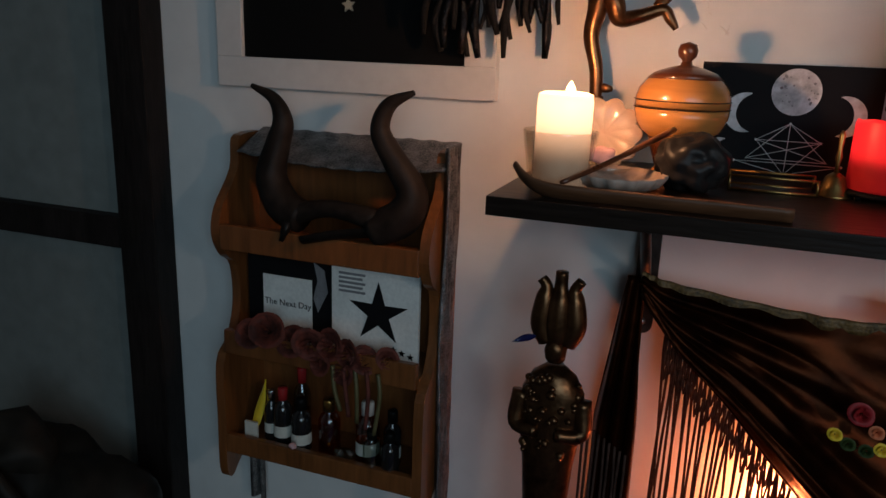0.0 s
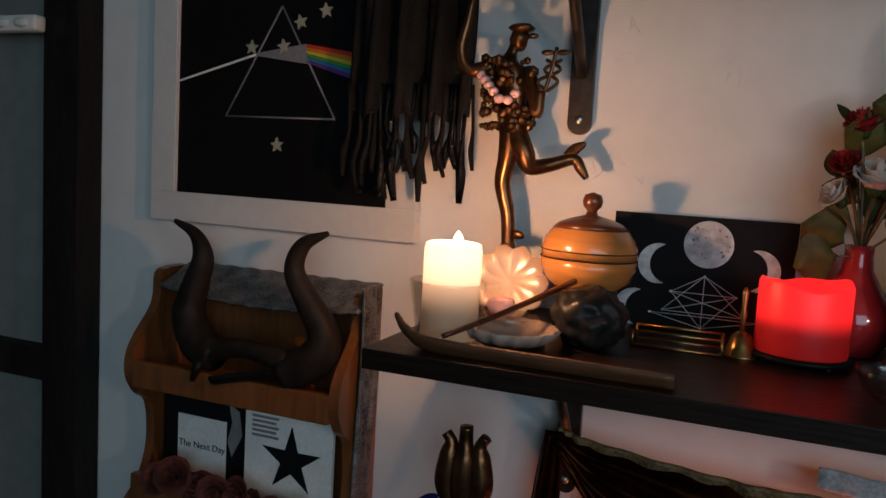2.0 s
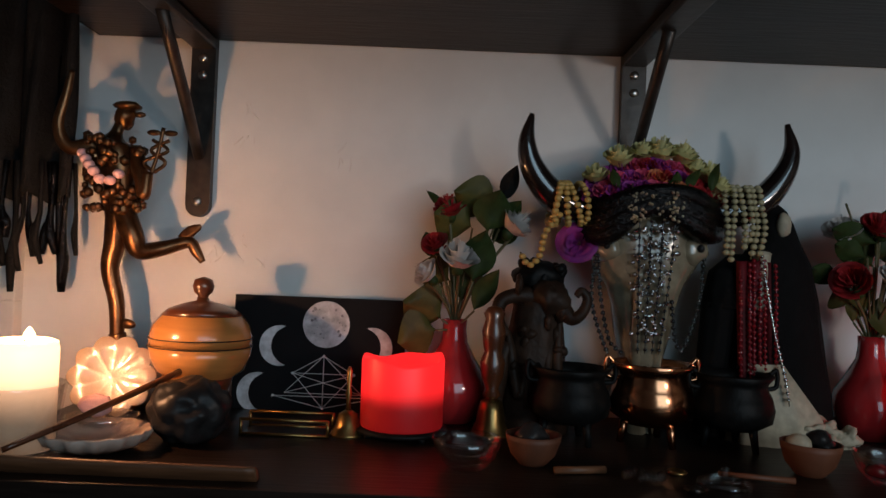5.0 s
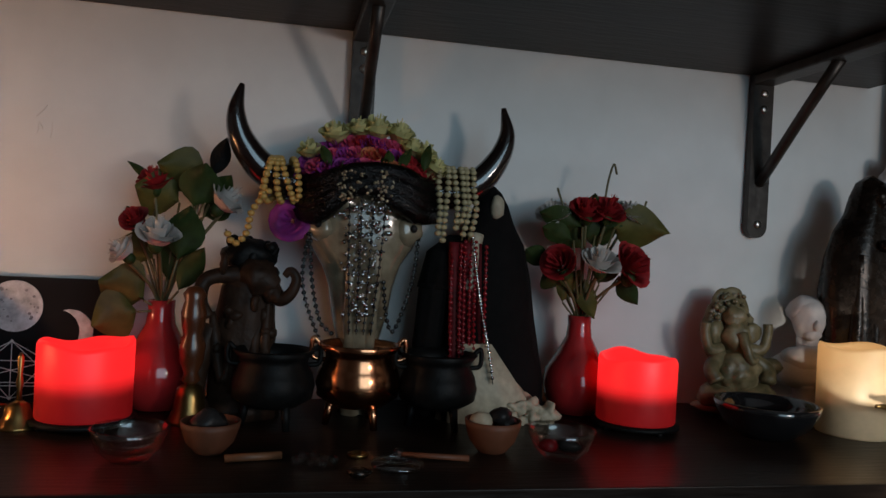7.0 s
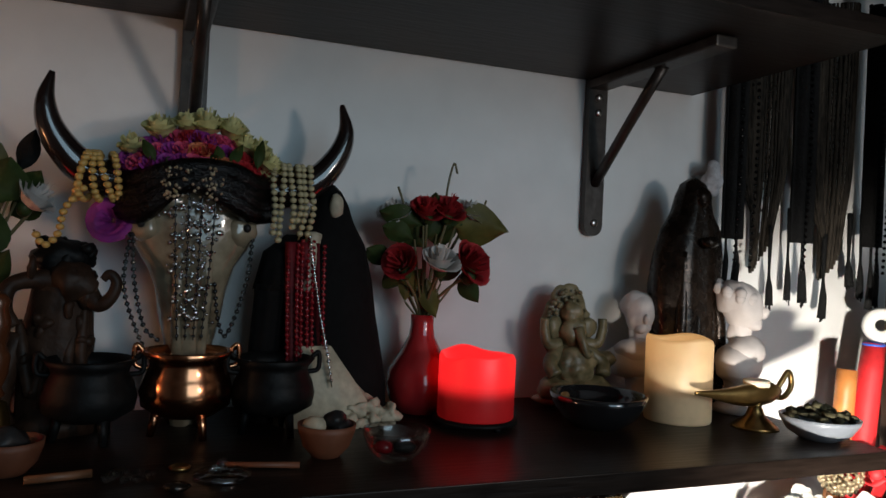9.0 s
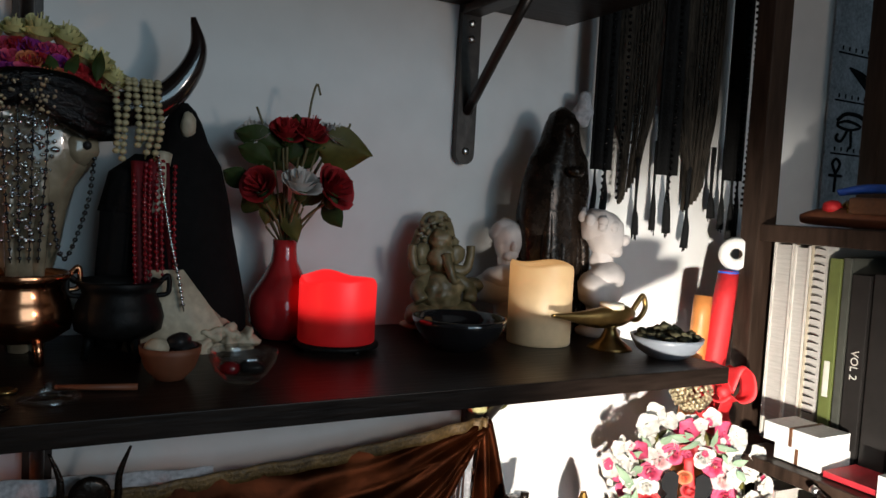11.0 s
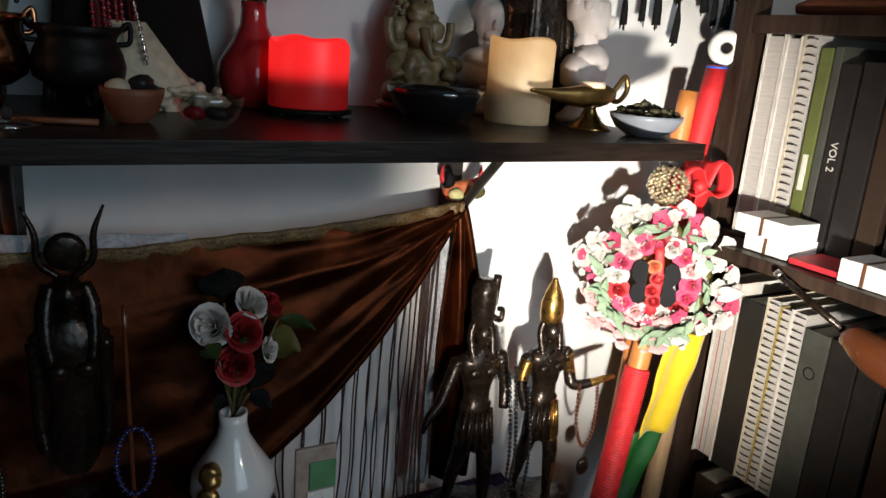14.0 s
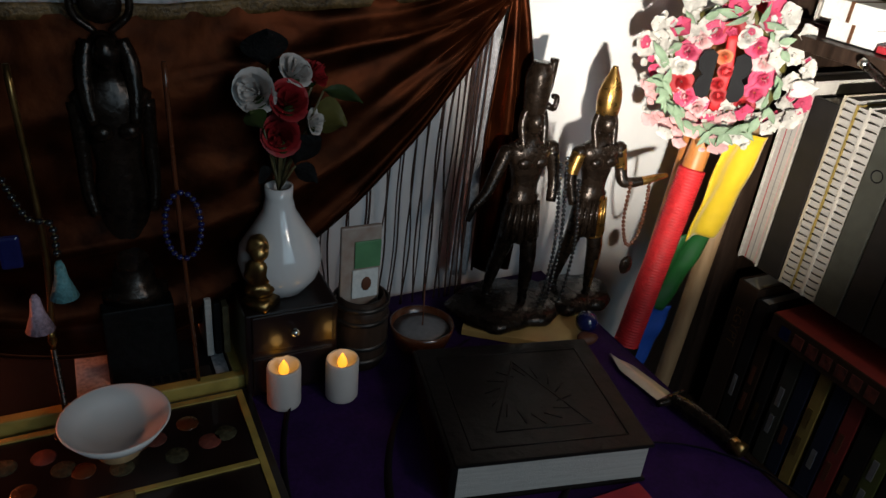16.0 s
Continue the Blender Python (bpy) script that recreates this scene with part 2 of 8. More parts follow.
    pages=mat("book_pages", (0.46, 0.44, 0.41), 0.8, var=0.15, scale=90, bump=0.6, stretch=(1, 1, 25)),
    redpaper=mat("red_paper", (0.40, 0.02, 0.03), 0.6, var=0.2),
    redwrap=mat("red_cord_wrap", (0.55, 0.018, 0.022), 0.55, var=0.25, scale=90, bump=0.3),
    orange=mat("orange_wood", (0.55, 0.20, 0.05), 0.45, var=0.25, scale=40),
    yellow=mat("yellow_satin", (0.72, 0.49, 0.015), 0.5, var=0.15, scale=50, sheen=0.2),
    green=mat("green_satin", (0.012, 0.10, 0.020), 0.5, var=0.3, scale=50),
    blue=mat("blue_satin", (0.015, 0.08, 0.42), 0.5, var=0.3, scale=50),
    palewood=mat("pale_beech", (0.42, 0.27, 0.14), 0.5, var=0.2, scale=18, stretch=(6, 6, 1)),
    plywood=mat("yellow_plywood", (0.48, 0.32, 0.11), 0.55, var=0.2, scale=24),
    bookcase=mat("walnut_bookcase", (0.034, 0.021, 0.015), 0.42, var=0.5, scale=20, stretch=(7, 7, 1)),
    lacquer=mat("dark_lacquer_box", (0.010, 0.005, 0.0045), 0.3, var=0.4, scale=40, coat=0.3),
    blade=mat("pale_knife_blade", (0.48, 0.44, 0.38), 0.35, metal=0.4, var=0.15, scale=50),
    mirror=mat("old_mirror", (0.6, 0.62, 0.62), 0.06, metal=1.0, var=0.05, bump=0),
    teal=mat("teal_tassel", (0.10, 0.26, 0.28), 0.6, var=0.4, scale=300, bump=0.8),
    lilac=mat("lilac_tassel", (0.38, 0.27, 0.33), 0.6, var=0.4, scale=300, bump=0.8),
    bluestone=mat("blue_glass", (0.010, 0.013, 0.075), 0.15, var=0.3, coat=0.5),
    drybud=mat("dried_rose", (0.105, 0.022, 0.014), 0.8, var=0.6, scale=110, bump=0.8),
    bag=mat("black_leather_bag", (0.013, 0.012, 0.010), 0.55, var=0.5, scale=40, bump=0.4),
    white=mat("white_plastic", (0.72, 0.70, 0.66), 0.4, var=0.06),
    giltpaint=mat("dull_gilt_paint", (0.34, 0.25, 0.06), 0.4, var=0.3, scale=60, bump=0.15),
    label=mat("paper_label", (0.58, 0.56, 0.50), 0.7, var=0.12, scale=90),
    labelgreen=mat("green_packet", (0.10, 0.26, 0.12), 0.4, var=0.3, scale=40),
    herb=mat("dried_herbs", (0.05, 0.045, 0.025), 0.85, var=0.7, scale=200, bump=0.9),
    gem=mat("crystal_facets", (0.85, 0.85, 0.9), 0.05, metal=0.6, var=0.3, scale=50),
)
vel = M["velvet"].node_tree.nodes["Principled BSDF"]
vel.inputs["Sheen Tint"].default_value, vel.inputs["Sheen Roughness"].default_value = (0.62, 0.17, 0.045, 1), 0.35
vel.inputs["Specular IOR Level"].default_value = 0.06
SPINES = [mat("book_cloth_" + n, c, 0.5, var=0.2, scale=60, bump=0.2) for n, c in (
    ("black", (0.018, 0.016, 0.015)), ("brown", (0.036, 0.022, 0.015)), ("white", (0.58, 0.55, 0.50)), ("olive", (0.095, 0.115, 0.03)),
    ("red", (0.22, 0.03, 0.025)), ("navy", (0.02, 0.025, 0.05)), ("grey", (0.055, 0.057, 0.048)), ("ochre", (0.30, 0.22, 0.06)), ("cream", (0.48, 0.42, 0.32)))]

# ---- building helpers ----
HOME = {}


def thing(name, label, category, at=(0, 0, 0), group="", kind=""):
    ob = new(name)
    ob.empty_display_size = 0.02
    ob.location = at
    HOME[ob] = Vector(at)
    return tagged(ob, label, category, group, kind)


def meshed(name, bm, material, smooth=True):
    me = bpy.data.meshes.new(name)
    bm.to_mesh(me)
    bm.free()
    for m in material if isinstance(material, (list, tuple)) else [material]:
        me.materials.append(m)
    if smooth:
        me.polygons.foreach_set("use_smooth", [True] * len(me.polygons))
    return me


def part(name, bm, material, parent, label="", smooth=True):
    """Links a bmesh, built in world places, as one mesh under a thing or a part."""
    bmesh.ops.translate(bm, verts=bm.verts, vec=-HOME[parent])
    ob = new(name, meshed(name, bm, material, smooth))
    ob.parent = parent
    HOME[ob] = HOME[parent]
    return tagged(ob, label)


def solo(name, bm, material, label, category, at=(0, 0, 0), group="", kind="", smooth=True):
    bmesh.ops.translate(bm, verts=bm.verts, vec=-Vector(at))
    ob = new(name, meshed(name, bm, material, smooth))
    ob.location = at
    HOME[ob] = Vector(at)
    return tagged(ob, label, category, group, kind)


def box(lo, hi, bevel=0.0, bm=None, turn=None):
    """A box between two corners; turn: a matrix about its centre."""
    bm = bm or bmesh.new()
    lo, hi = Vector(lo), Vector(hi)
    made = bmesh.ops.create_cube(bm, size=1.0)["verts"]
    bmesh.ops.scale(bm, verts=made, vec=hi - lo)
    if bevel:
        edges = list({e for v in made for e in v.link_edges})
        got = bmesh.ops.bevel(bm, geom=edges, offset=bevel, segments=2, affect="EDGES", profile=0.6)
        made = list({v for f in got["faces"] for v in f.verts} | {v for v in made if v.is_valid})
    if turn is not None:
        bmesh.ops.transform(bm, matrix=turn, verts=made)
    bmesh.ops.translate(bm, verts=made, vec=(lo + hi) / 2)
    return bm


def lathe(profile, at=(0, 0, 0), seg=32, bm=None, m=None, close=True, wave=None, lift=None):
    """A turned shape from (radius, height) pairs; wave(angle, k) scales the radius."""
    bm = bm or bmesh.new()
    m = m or Matrix.Translation(at)
    rings = []
    for k, (r, z) in enumerate(profile):
        ring = []
        for i in range(seg):
            a = 2 * math.pi * i / seg
            q = r * (wave(a, k) if wave else 1.0)
            ring.append(bm.verts.new(m @ Vector((q * math.cos(a), q * math.sin(a), z + (lift(a, k) if lift else 0.0)))))
        rings.append(ring)
    for p, q in zip(rings, rings[1:]):
        for i in range(seg):
            j = (i + 1) % seg
            bm.faces.new((p[i], p[j], q[j], q[i]))
    if close:
        for ring, flip in ((rings[0], True), (rings[-1], False)):
            bm.faces.new(ring[::-1] if flip else ring)
    return bm


def smooth_line(points, steps=6):
    """A Catmull-Rom line through the points; extra columns glide along."""
    p = [np.array(q, float) for q in points]
    p = [2 * p[0] - p[1], *p, 2 * p[-1] - p[-2]]
    out = []
    for i in range(1, len(p) - 2):
        for k in range(steps):
            t = k / steps
            out.append(0.5 * (2 * p[i] + (p[i + 1] - p[i - 1]) * t + (2 * p[i - 1] - 5 * p[i] + 4 * p[i + 1] - p[i + 2]) * t * t
                              + (3 * p[i] - p[i - 1] - 3 * p[i + 1] + p[i + 2]) * t ** 3))
    out.append(p[-2])
    return out


def tube(points, radius=0.01, seg=10, bm=None, steps=6, flat=1.0):
    """A tapered tube through points (x, y, z) or (x, y, z, radius)."""
    bm = bm or bmesh.new()
    rows = [(*q, radius) if len(q) == 3 else q for q in points]
    line = smooth_line(rows, steps) if steps > 1 else [np.array(r, float) for r in rows]
    up, rings = None, []
    for i, q in enumerate(line):
        a, b = line[max(0, i - 1)], line[min(len(line) - 1, i + 1)]
        d = Vector(b[:3] - a[:3])
        d = d.normalized() if d.length > 1e-9 else Vector((0, 0, 1))
        if up is None:
            up = d.orthogonal().normalized()
        up = (up - d * up.dot(d))
        up = up.normalized() if up.length > 1e-6 else d.orthogonal().normalized()
        side = d.cross(up)
        r = max(q[3], 0.0002)
        rings.append([bm.verts.new(Vector(q[:3]) + (up * math.cos(t) * flat + side * math.sin(t)) * r)
                      for t in (2 * math.pi * k / seg for k in range(seg))])
    for p, q in zip(rings, rings[1:]):
        for i in range(seg):
            j = (i + 1) % seg
            bm.faces.new((p[i], p[j], q[j], q[i]))
    bm.faces.new(rings[0][::-1])
    bm.faces.new(rings[-1])
    return bm


def blob(at, size, rough=0.0, freq=60.0, sub=3, bm=None, m=None):
    """A rounded lump, uneven by noise."""
    bm = bm or bmesh.new()
    made = bmesh.ops.create_icosphere(bm, subdivisions=sub, radius=1.0)["verts"]
    s = Vector(size) if not isinstance(size, (int, float)) else Vector((size, size, size))
    for v in made:
        n = v.co.copy()
        v.co = Vector((n.x * s.x, n.y * s.y, n.z * s.z))
        if m is not None:
            v.co = m @ v.co
        v.co += Vector(at)
        if rough:
            v.co += n * rough * noise.noise(v.co * freq)
    return bm


def sheet(fn, nu, nv, bm=None, thick=0.0):
    """A cloth-like sheet from fn(u, v), closed with a second face when thick."""
    bm = bm or bmesh.new()
    grid = [[bm.verts.new(fn(i / nu, j / nv)) for j in range(nv + 1)] for i in range(nu + 1)]
    faces = []
    for i in range(nu):
        for j in range(nv):
            faces.append(bm.faces.new((grid[i][j], grid[i + 1][j], grid[i + 1][j + 1], grid[i][j + 1])))
    if thick:
        bm.normal_update()
        bmesh.ops.solidify(bm, geom=faces, thickness=thick)
    return bm


def poly(points, y0, y1, bm=None):
    """A flat outline of (x, z) points, drawn out from y0 to y1."""
    bm = bm or bmesh.new()
    a = [bm.verts.new((x, y0, z)) for x, z in points]
    b = [bm.verts.new((x, y1, z)) for x, z in points]
    bm.faces.new(a)
    bm.faces.new(b[::-1])
    for i in range(len(a)):
        j = (i + 1) % len(a)
        bm.faces.new((a[j], a[i], b[i], b[j]))
    bmesh.ops.recalc_face_normals(bm, faces=bm.faces)
    return bm


def circle(cx, cz, r, n=28, a0=0.0, a1=360.0):
    return [(cx + r * math.cos(radians(a0 + (a1 - a0) * k / n)), cz + r * math.sin(radians(a0 + (a1 - a0) * k / n))) for k in range(n)]


def star_points(cx, cz, r, inner=0.42, turn=90.0):
    return [(cx + (r if k % 2 == 0 else r * inner) * math.cos(radians(turn + 36 * k)),
             cz + (r if k % 2 == 0 else r * inner) * math.sin(radians(turn + 36 * k))) for k in range(10)]


def bead_line(points, r, gap, bm=None, sub=1, steps=10):
    """Beads at even steps along a line."""
    bm = bm or bmesh.new()
    line = [Vector(q) for q in smooth_line(points, steps)]
    left = 0.0
    for a, b in zip(line, line[1:]):
        d = (b - a).length
        while left <= d and d > 0:
            blob(a + (b - a) * (left / d), r, sub=sub, bm=bm)
            left += gap
        left -= d
    return bm

# ---- the setting ----
SHELF, TABLE = 1.262, 0.738
solo("wall_north", box((-1.9, 0.0, -0.05), (2.12, 0.12, 2.6)), M["wall"], "white plaster wall behind the altar shelves", "wall", kind="structure", smooth=False)
# unseen walls and ceiling, added in darker plaster to close the room
solo("wall_east", box((2.00, -2.9, -0.05), (2.12, 0.0, 2.6)), M["unseen_wall"], "plain wall behind the bookcase", "wall", kind="structure", smooth=False)
solo("wall_west", box((-1.9, -2.9, -0.05), (-1.78, 0.0, 2.6)), M["unseen_wall"], "unseen plain wall at the left end of the room", "wall", kind="structure", smooth=False)
solo("wall_south", box((-1.9, -3.02, -0.05), (2.12, -2.9, 2.6)), M["unseen_wall"], "plain wall behind the camera", "wall", kind="structure", smooth=False)
solo("floor", box((-1.9, -3.0, -0.1), (2.12, 0.1, 0.0)), M["floor"], "dark wooden floor", "floor", kind="structure", smooth=False)
solo("ceiling", box((-1.9, -3.0, 2.5), (2.12, 0.1, 2.6)), M["unseen_wall"], "plain plaster ceiling", "ceiling", kind="structure", smooth=False)

smudge, sm = bmesh.new(), random.Random(12)
for cx, cz, sx, sz in ((0.062, 1.415, 0.010, 0.018), (0.080, 1.43, 0.016, 0.010), (0.088, 1.56, 0.006, 0.026), (0.083, 1.535, 0.010, 0.008), (0.104, 1.41, 0.012, 0.014), (0.19, 1.52, 0.02, 0.01)):
    for k in range(4):
        ax_, az_, l, t = cx + sm.gauss(0, sx * 0.6), cz + sm.gauss(0, sz * 0.6), sm.uniform(0.002, 0.008), sm.uniform(0.6, 2.4)
        tube([(ax_ - l * math.cos(t), -0.0003, az_ - l * math.sin(t), 0.0004), (ax_ + 0.001, -0.0003, az_, sm.uniform(0.0006, 0.0018)), (ax_ + l * math.cos(t), -0.0003, az_ + l * math.sin(t), 0.0004)], seg=6, steps=2, bm=smudge, flat=0.12)
solo("wall_smudge", smudge, M["smudge"], "brown smears and scuffs on the plaster", "stain", kind="structure")

# sliding door of black bars with grey panels
door = thing("door_1", "sliding door of grey panels between black wooden bars", "door", (-1.1, -0.03, 0.0), kind="structure")
part("stile", box((-0.699, -0.045, 0.0), (-0.634, -0.002, 2.2), 0.003), M["blackwood"], door, smooth=False)
part("stile", box((-1.66, -0.045, 0.0), (-1.60, -0.002, 2.2), 0.003), M["blackwood"], door, smooth=False)
for z in (0.35, 1.098, 1.84):
    part("rail", box((-1.60, -0.043, z - 0.024), (-0.699, -0.003, z + 0.024), 0.003), M["blackwood"], door, smooth=False)
for z0, z1 in ((0.02, 0.326), (0.374, 1.074), (1.122, 1.816)):
    part("door_panel", box((-1.60, -0.022, z0), (-0.699, -0.006, z1), 0.001), M["panel"], door, smooth=False)
mould = box((-0.95, -0.066, 1.563), (-0.69, -0.047, 1.585), 0.004)
for k in range(7):
    blob((-0.93 + 0.036 * k, -0.066, 1.574), (0.014, 0.006, 0.007), sub=2, bm=mould)
solo("carved_moulding", mould, M["white"], "white carved moulding strip on the door", "moulding")


# ---- shelves and brackets ----
def shelf_board(name, z, x0, x1, label):
    ob = thing(name, label, "shelf", (x0, -0.15, z))
    part("board", box((x0 + 0.001, -0.289, z - 0.016), (x1 - 0.001, -0.003, z), 0.0008), M["shelf"], ob, smooth=False)
    part("front_edging", box((x0, -0.2915, z - 0.0163), (x1, -0.2892, z + 0.0002), 0.0006), M["shelf"], ob, smooth=False)
    for x in (x0, x1 - 0.001):
        part("end_edging", box((x - 0.0008, -0.289, z - 0.0162), (x + 0.0012, -0.003, z - 0.0002)), M["shelf"], ob, smooth=False)
    return ob


shelf_board("wall_shelf", SHELF, -0.062, 1.103, "dark stained wooden wall shelf crowded with altar things")
shelf_board("wall_shelf", 1.658, -0.072, 1.095, "dark wooden upper shelf on iron brackets")


def bracket():
    b = thing("shelf_bracket", "dark iron shelf bracket with a slanting brace", "bracket", (0, 0, 0), group="shelf brackets")
    pts = [(-0.0125, 0.0), (-0.0125, -0.175), *circle(0, -0.175, 0.0125, 10, 180, 360)[1:], (0.0125, -0.175), (0.0125, 0.0)]
    part("upright", poly(pts, -0.012, -0.002), M["iron"], b, smooth=False)
    part("arm", box((-0.0125, -0.225, -0.012), (0.0125, -0.002, -0.001), 0.002), M["iron"], b, smooth=False)
    part("brace", tube([(0.0, -0.012, -0.125), (0.0, -0.072, -0.066), (0.0, -0.132, -0.010)], 0.006, 8, steps=2), M["iron"], b)
    for z in (-0.022, -0.040, -0.172):
        part("screw", lathe([(0.0045, 0.0), (0.0045, 0.002), (0.003, 0.0035)], m=Matrix.Translation((0, -0.012, z)) @ pose(0, 0, 0, 90), seg=14), M["steel"], b)
    return b


first = bracket()
first.location = (0.041, 0, 1.642)
for x, z in ((0.491, 1.642), (0.950, 1.642), (0.056, 1.246), (0.505, 1.246), (0.984, 1.246)):
    copy_thing(first, Matrix.Translation((x, 0, z)))

# ---- framed poster ----
pf = thing("framed_poster", "black prism and rainbow poster in a white frame with stars", "picture", (-0.335, 0, 1.51))
for lo, hi in (((-0.532, 1.321), (-0.140, 1.360)), ((-0.532, 1.661), (-0.140, 1.70)), ((-0.532, 1.360), (-0.492, 1.661)), ((-0.180, 1.360), (-0.140, 1.661))):
    part("frame_side", box((lo[0], -0.018, lo[1]), (hi[0], -0.002, hi[1]), 0.0015), M["frame"], pf, smooth=False)
part("print", box((-0.492, -0.012, 1.360), (-0.180, -0.003, 1.661)), M["poster"], pf, smooth=False)
prism = bmesh.new()
tri = [(-0.336, 1.598), (-0.256, 1.462), (-0.416, 1.462)]
for a, b in zip(tri, tri[1:] + tri[:1]):
    tube([(a[0], -0.0125, a[1]), (b[0], -0.0125, b[1])], 0.0013, 6, prism, steps=1)
part("prism_outline", prism, M["inkgrey"], pf)
part("light_beam", poly([(-0.492, 1.507), (-0.372, 1.541), (-0.372, 1.538), (-0.492, 1.5045)], -0.0135, -0.0122), M["inkwhite"], pf, smooth=False)
part("beam_fan", poly([(-0.372, 1.541), (-0.300, 1.552), (-0.298, 1.528), (-0.372, 1.538)], -0.0135, -0.0122), M["inkgrey"], pf, smooth=False)
for k, c in enumerate(((0.55, 0.03, 0.02), (0.60, 0.18, 0.02), (0.62, 0.48, 0.03), (0.05, 0.28, 0.06), (0.03, 0.16, 0.36), (0.12, 0.03, 0.20))):
    l0, l1 = 1.552 - 0.0038 * k, 1.552 - 0.0038 * (k + 1)
    r0, r1 = 1.533 - 0.0065 * k, 1.533 - 0.0065 * (k + 1)
    part("rainbow_band", poly([(-0.300, l0), (-0.180, r0), (-0.180, r1), (-0.298, l1)], -0.0135, -0.0122), mat("rainbow_ink", c, 0.5, var=0.1, bump=0), pf, smooth=False)
for k, (x, z, t) in enumerate(((-0.336, 1.428, 95), (-0.331, 1.549, 100), (-0.378, 1.548, 88), (-0.302, 1.643, 84), (-0.273, 1.591, 97), (-0.308, 1.578, 105), (-0.363, 1.626, 92), (-0.44, 1.62, 80))):
    part("plastic_star", poly(star_points(x, z, 0.0095, 0.45, t), -0.0155, -0.0125), M["starglow"], pf, smooth=False)

# ---- pine wall rack ----
rack = thing("wall_rack", "varnished pine wall rack with scalloped sides and two shelves", "wall rack", (-0.34, 0, 0.78))
RL, RR = -0.478, -0.197
edge = smooth_line([(0.030, 1.262), (0.052, 1.255), (0.058, 1.215), (0.094, 1.17), (0.102, 1.135), (0.088, 1.105), (0.066, 1.085), (0.062, 1.03), (0.078, 0.985), (0.104, 0.955), (0.106, 0.86), (0.106, 0.795), (0.095, 0.778), (0.075, 0.795), (0.045, 0.812), (0.006, 0.816)], 4)
for x0 in (RL - 0.013, RR):
    bm = bmesh.new()
    outline = [(-float(d), float(z)) for d, z in edge] + [(-0.004, 0.816), (-0.004, 1.262)]
    a = [bm.verts.new((x0, y, z)) for y, z in outline]
    b = [bm.verts.new((x0 + 0.013, y, z)) for y, z in outline]
    bm.faces.new(a), bm.faces.new(b[::-1])
    for i in range(len(a)):
        j = (i + 1) % len(a)
        bm.faces.new((a[j], a[i], b[i], b[j]))
    bmesh.ops.recalc_face_normals(bm, faces=bm.faces)
    part("side_panel", bm, M["pine"], rack, smooth=False)
part("back_panel", box((RL, -0.010, 0.83), (RR, -0.003, 1.262)), M["pine"], rack, smooth=False)
for z in (1.128, 0.982, 0.836):
    part("rack_shelf", box((RL, -0.092, z - 0.012), (RR, -0.010, z), 0.001), M["pine"], rack, smooth=False)
    if z > 0.9:
        part("front_lip", box((RL, -0.102, z - 0.012), (RR, -0.092, z + 0.022), 0.002), M["pine"], rack, smooth=False)
part("front_lip", box((RL, -0.106, 0.822), (RR, -0.096, 0.850), 0.002), M["pine"], rack, smooth=False)

scarf = thing("silver_scarf", "silver lurex scarf draped over the side of the pine rack", "scarf", (-0.19, -0.05, 1.27))
part("top_fold", sheet(lambda u, v: Vector((-0.47 + 0.288 * u, -0.006 - 0.062 * v, 1.266 - 0.026 * v - 0.010 * math.sin(u * 3.1) * v + 0.0008 * math.sin(u * 60))), 60, 10, thick=0.002), M["silvercloth"], scarf)
part("hanging_fold", sheet(lambda u, v: Vector((-0.183 + 0.0035 * math.sin(v * 9 + u * 20) + 0.006 * u, -0.012 - 0.055 * u, 1.268 - 0.52 * v)), 12, 90, thick=0.003), M["silvercloth"], scarf)
part("hanging_fold", sheet(lambda u, v: Vector((-0.500 + 0.024 * u, -0.015 - 0.008 * math.sin(u * 9), 0.815 - 0.12 * v)), 8, 14, thick=0.002), M["silvercloth"], scarf)

# ---- curved horns on the rack ----
hp = thing("horn_headpiece", "pair of curved dark horns lying on the pine rack", "horns", (-0.33, -0.085, 1.14))
part("horn", tube([(-0.362, -0.085, 1.168, 0.021), (-0.392, -0.082, 1.180, 0.023), (-0.412, -0.078, 1.215, 0.020), (-0.404, -0.075, 1.255, 0.016), (-0.396, -0.074, 1.285, 0.013), (-0.408, -0.074, 1.312, 0.008), (-0.440, -0.074, 1.327, 0.003)], seg=16), M["matthorn"], hp)
part("horn", tube([(-0.262, -0.088, 1.165, 0.022), (-0.225, -0.088, 1.185, 0.023), (-0.214, -0.088, 1.215, 0.019), (-0.236, -0.090, 1.252, 0.015), (-0.254, -0.092, 1.285, 0.012), (-0.243, -0.093, 1.315, 0.009), (-0.212, -0.093, 1.331, 0.003)], seg=16), M["matthorn"], hp)
part("band", tube([(-0.375, -0.088, 1.172, 0.014), (-0.32, -0.094, 1.186, 0.011), (-0.255, -0.092, 1.178, 0.014)], seg=10), M["matthorn"], hp)
part("strap", tube([(-0.245, -0.096, 1.166, 0.010), (-0.30, -0.104, 1.158, 0.009), (-0.352, -0.107, 1.145, 0.008)], seg=10, flat=0.5), M["leather"], hp)
part("strap", tube([(-0.375, -0.100, 1.165, 0.008), (-0.382, -0.106, 1.140, 0.003)], seg=8, steps=2), M["leather"], hp)


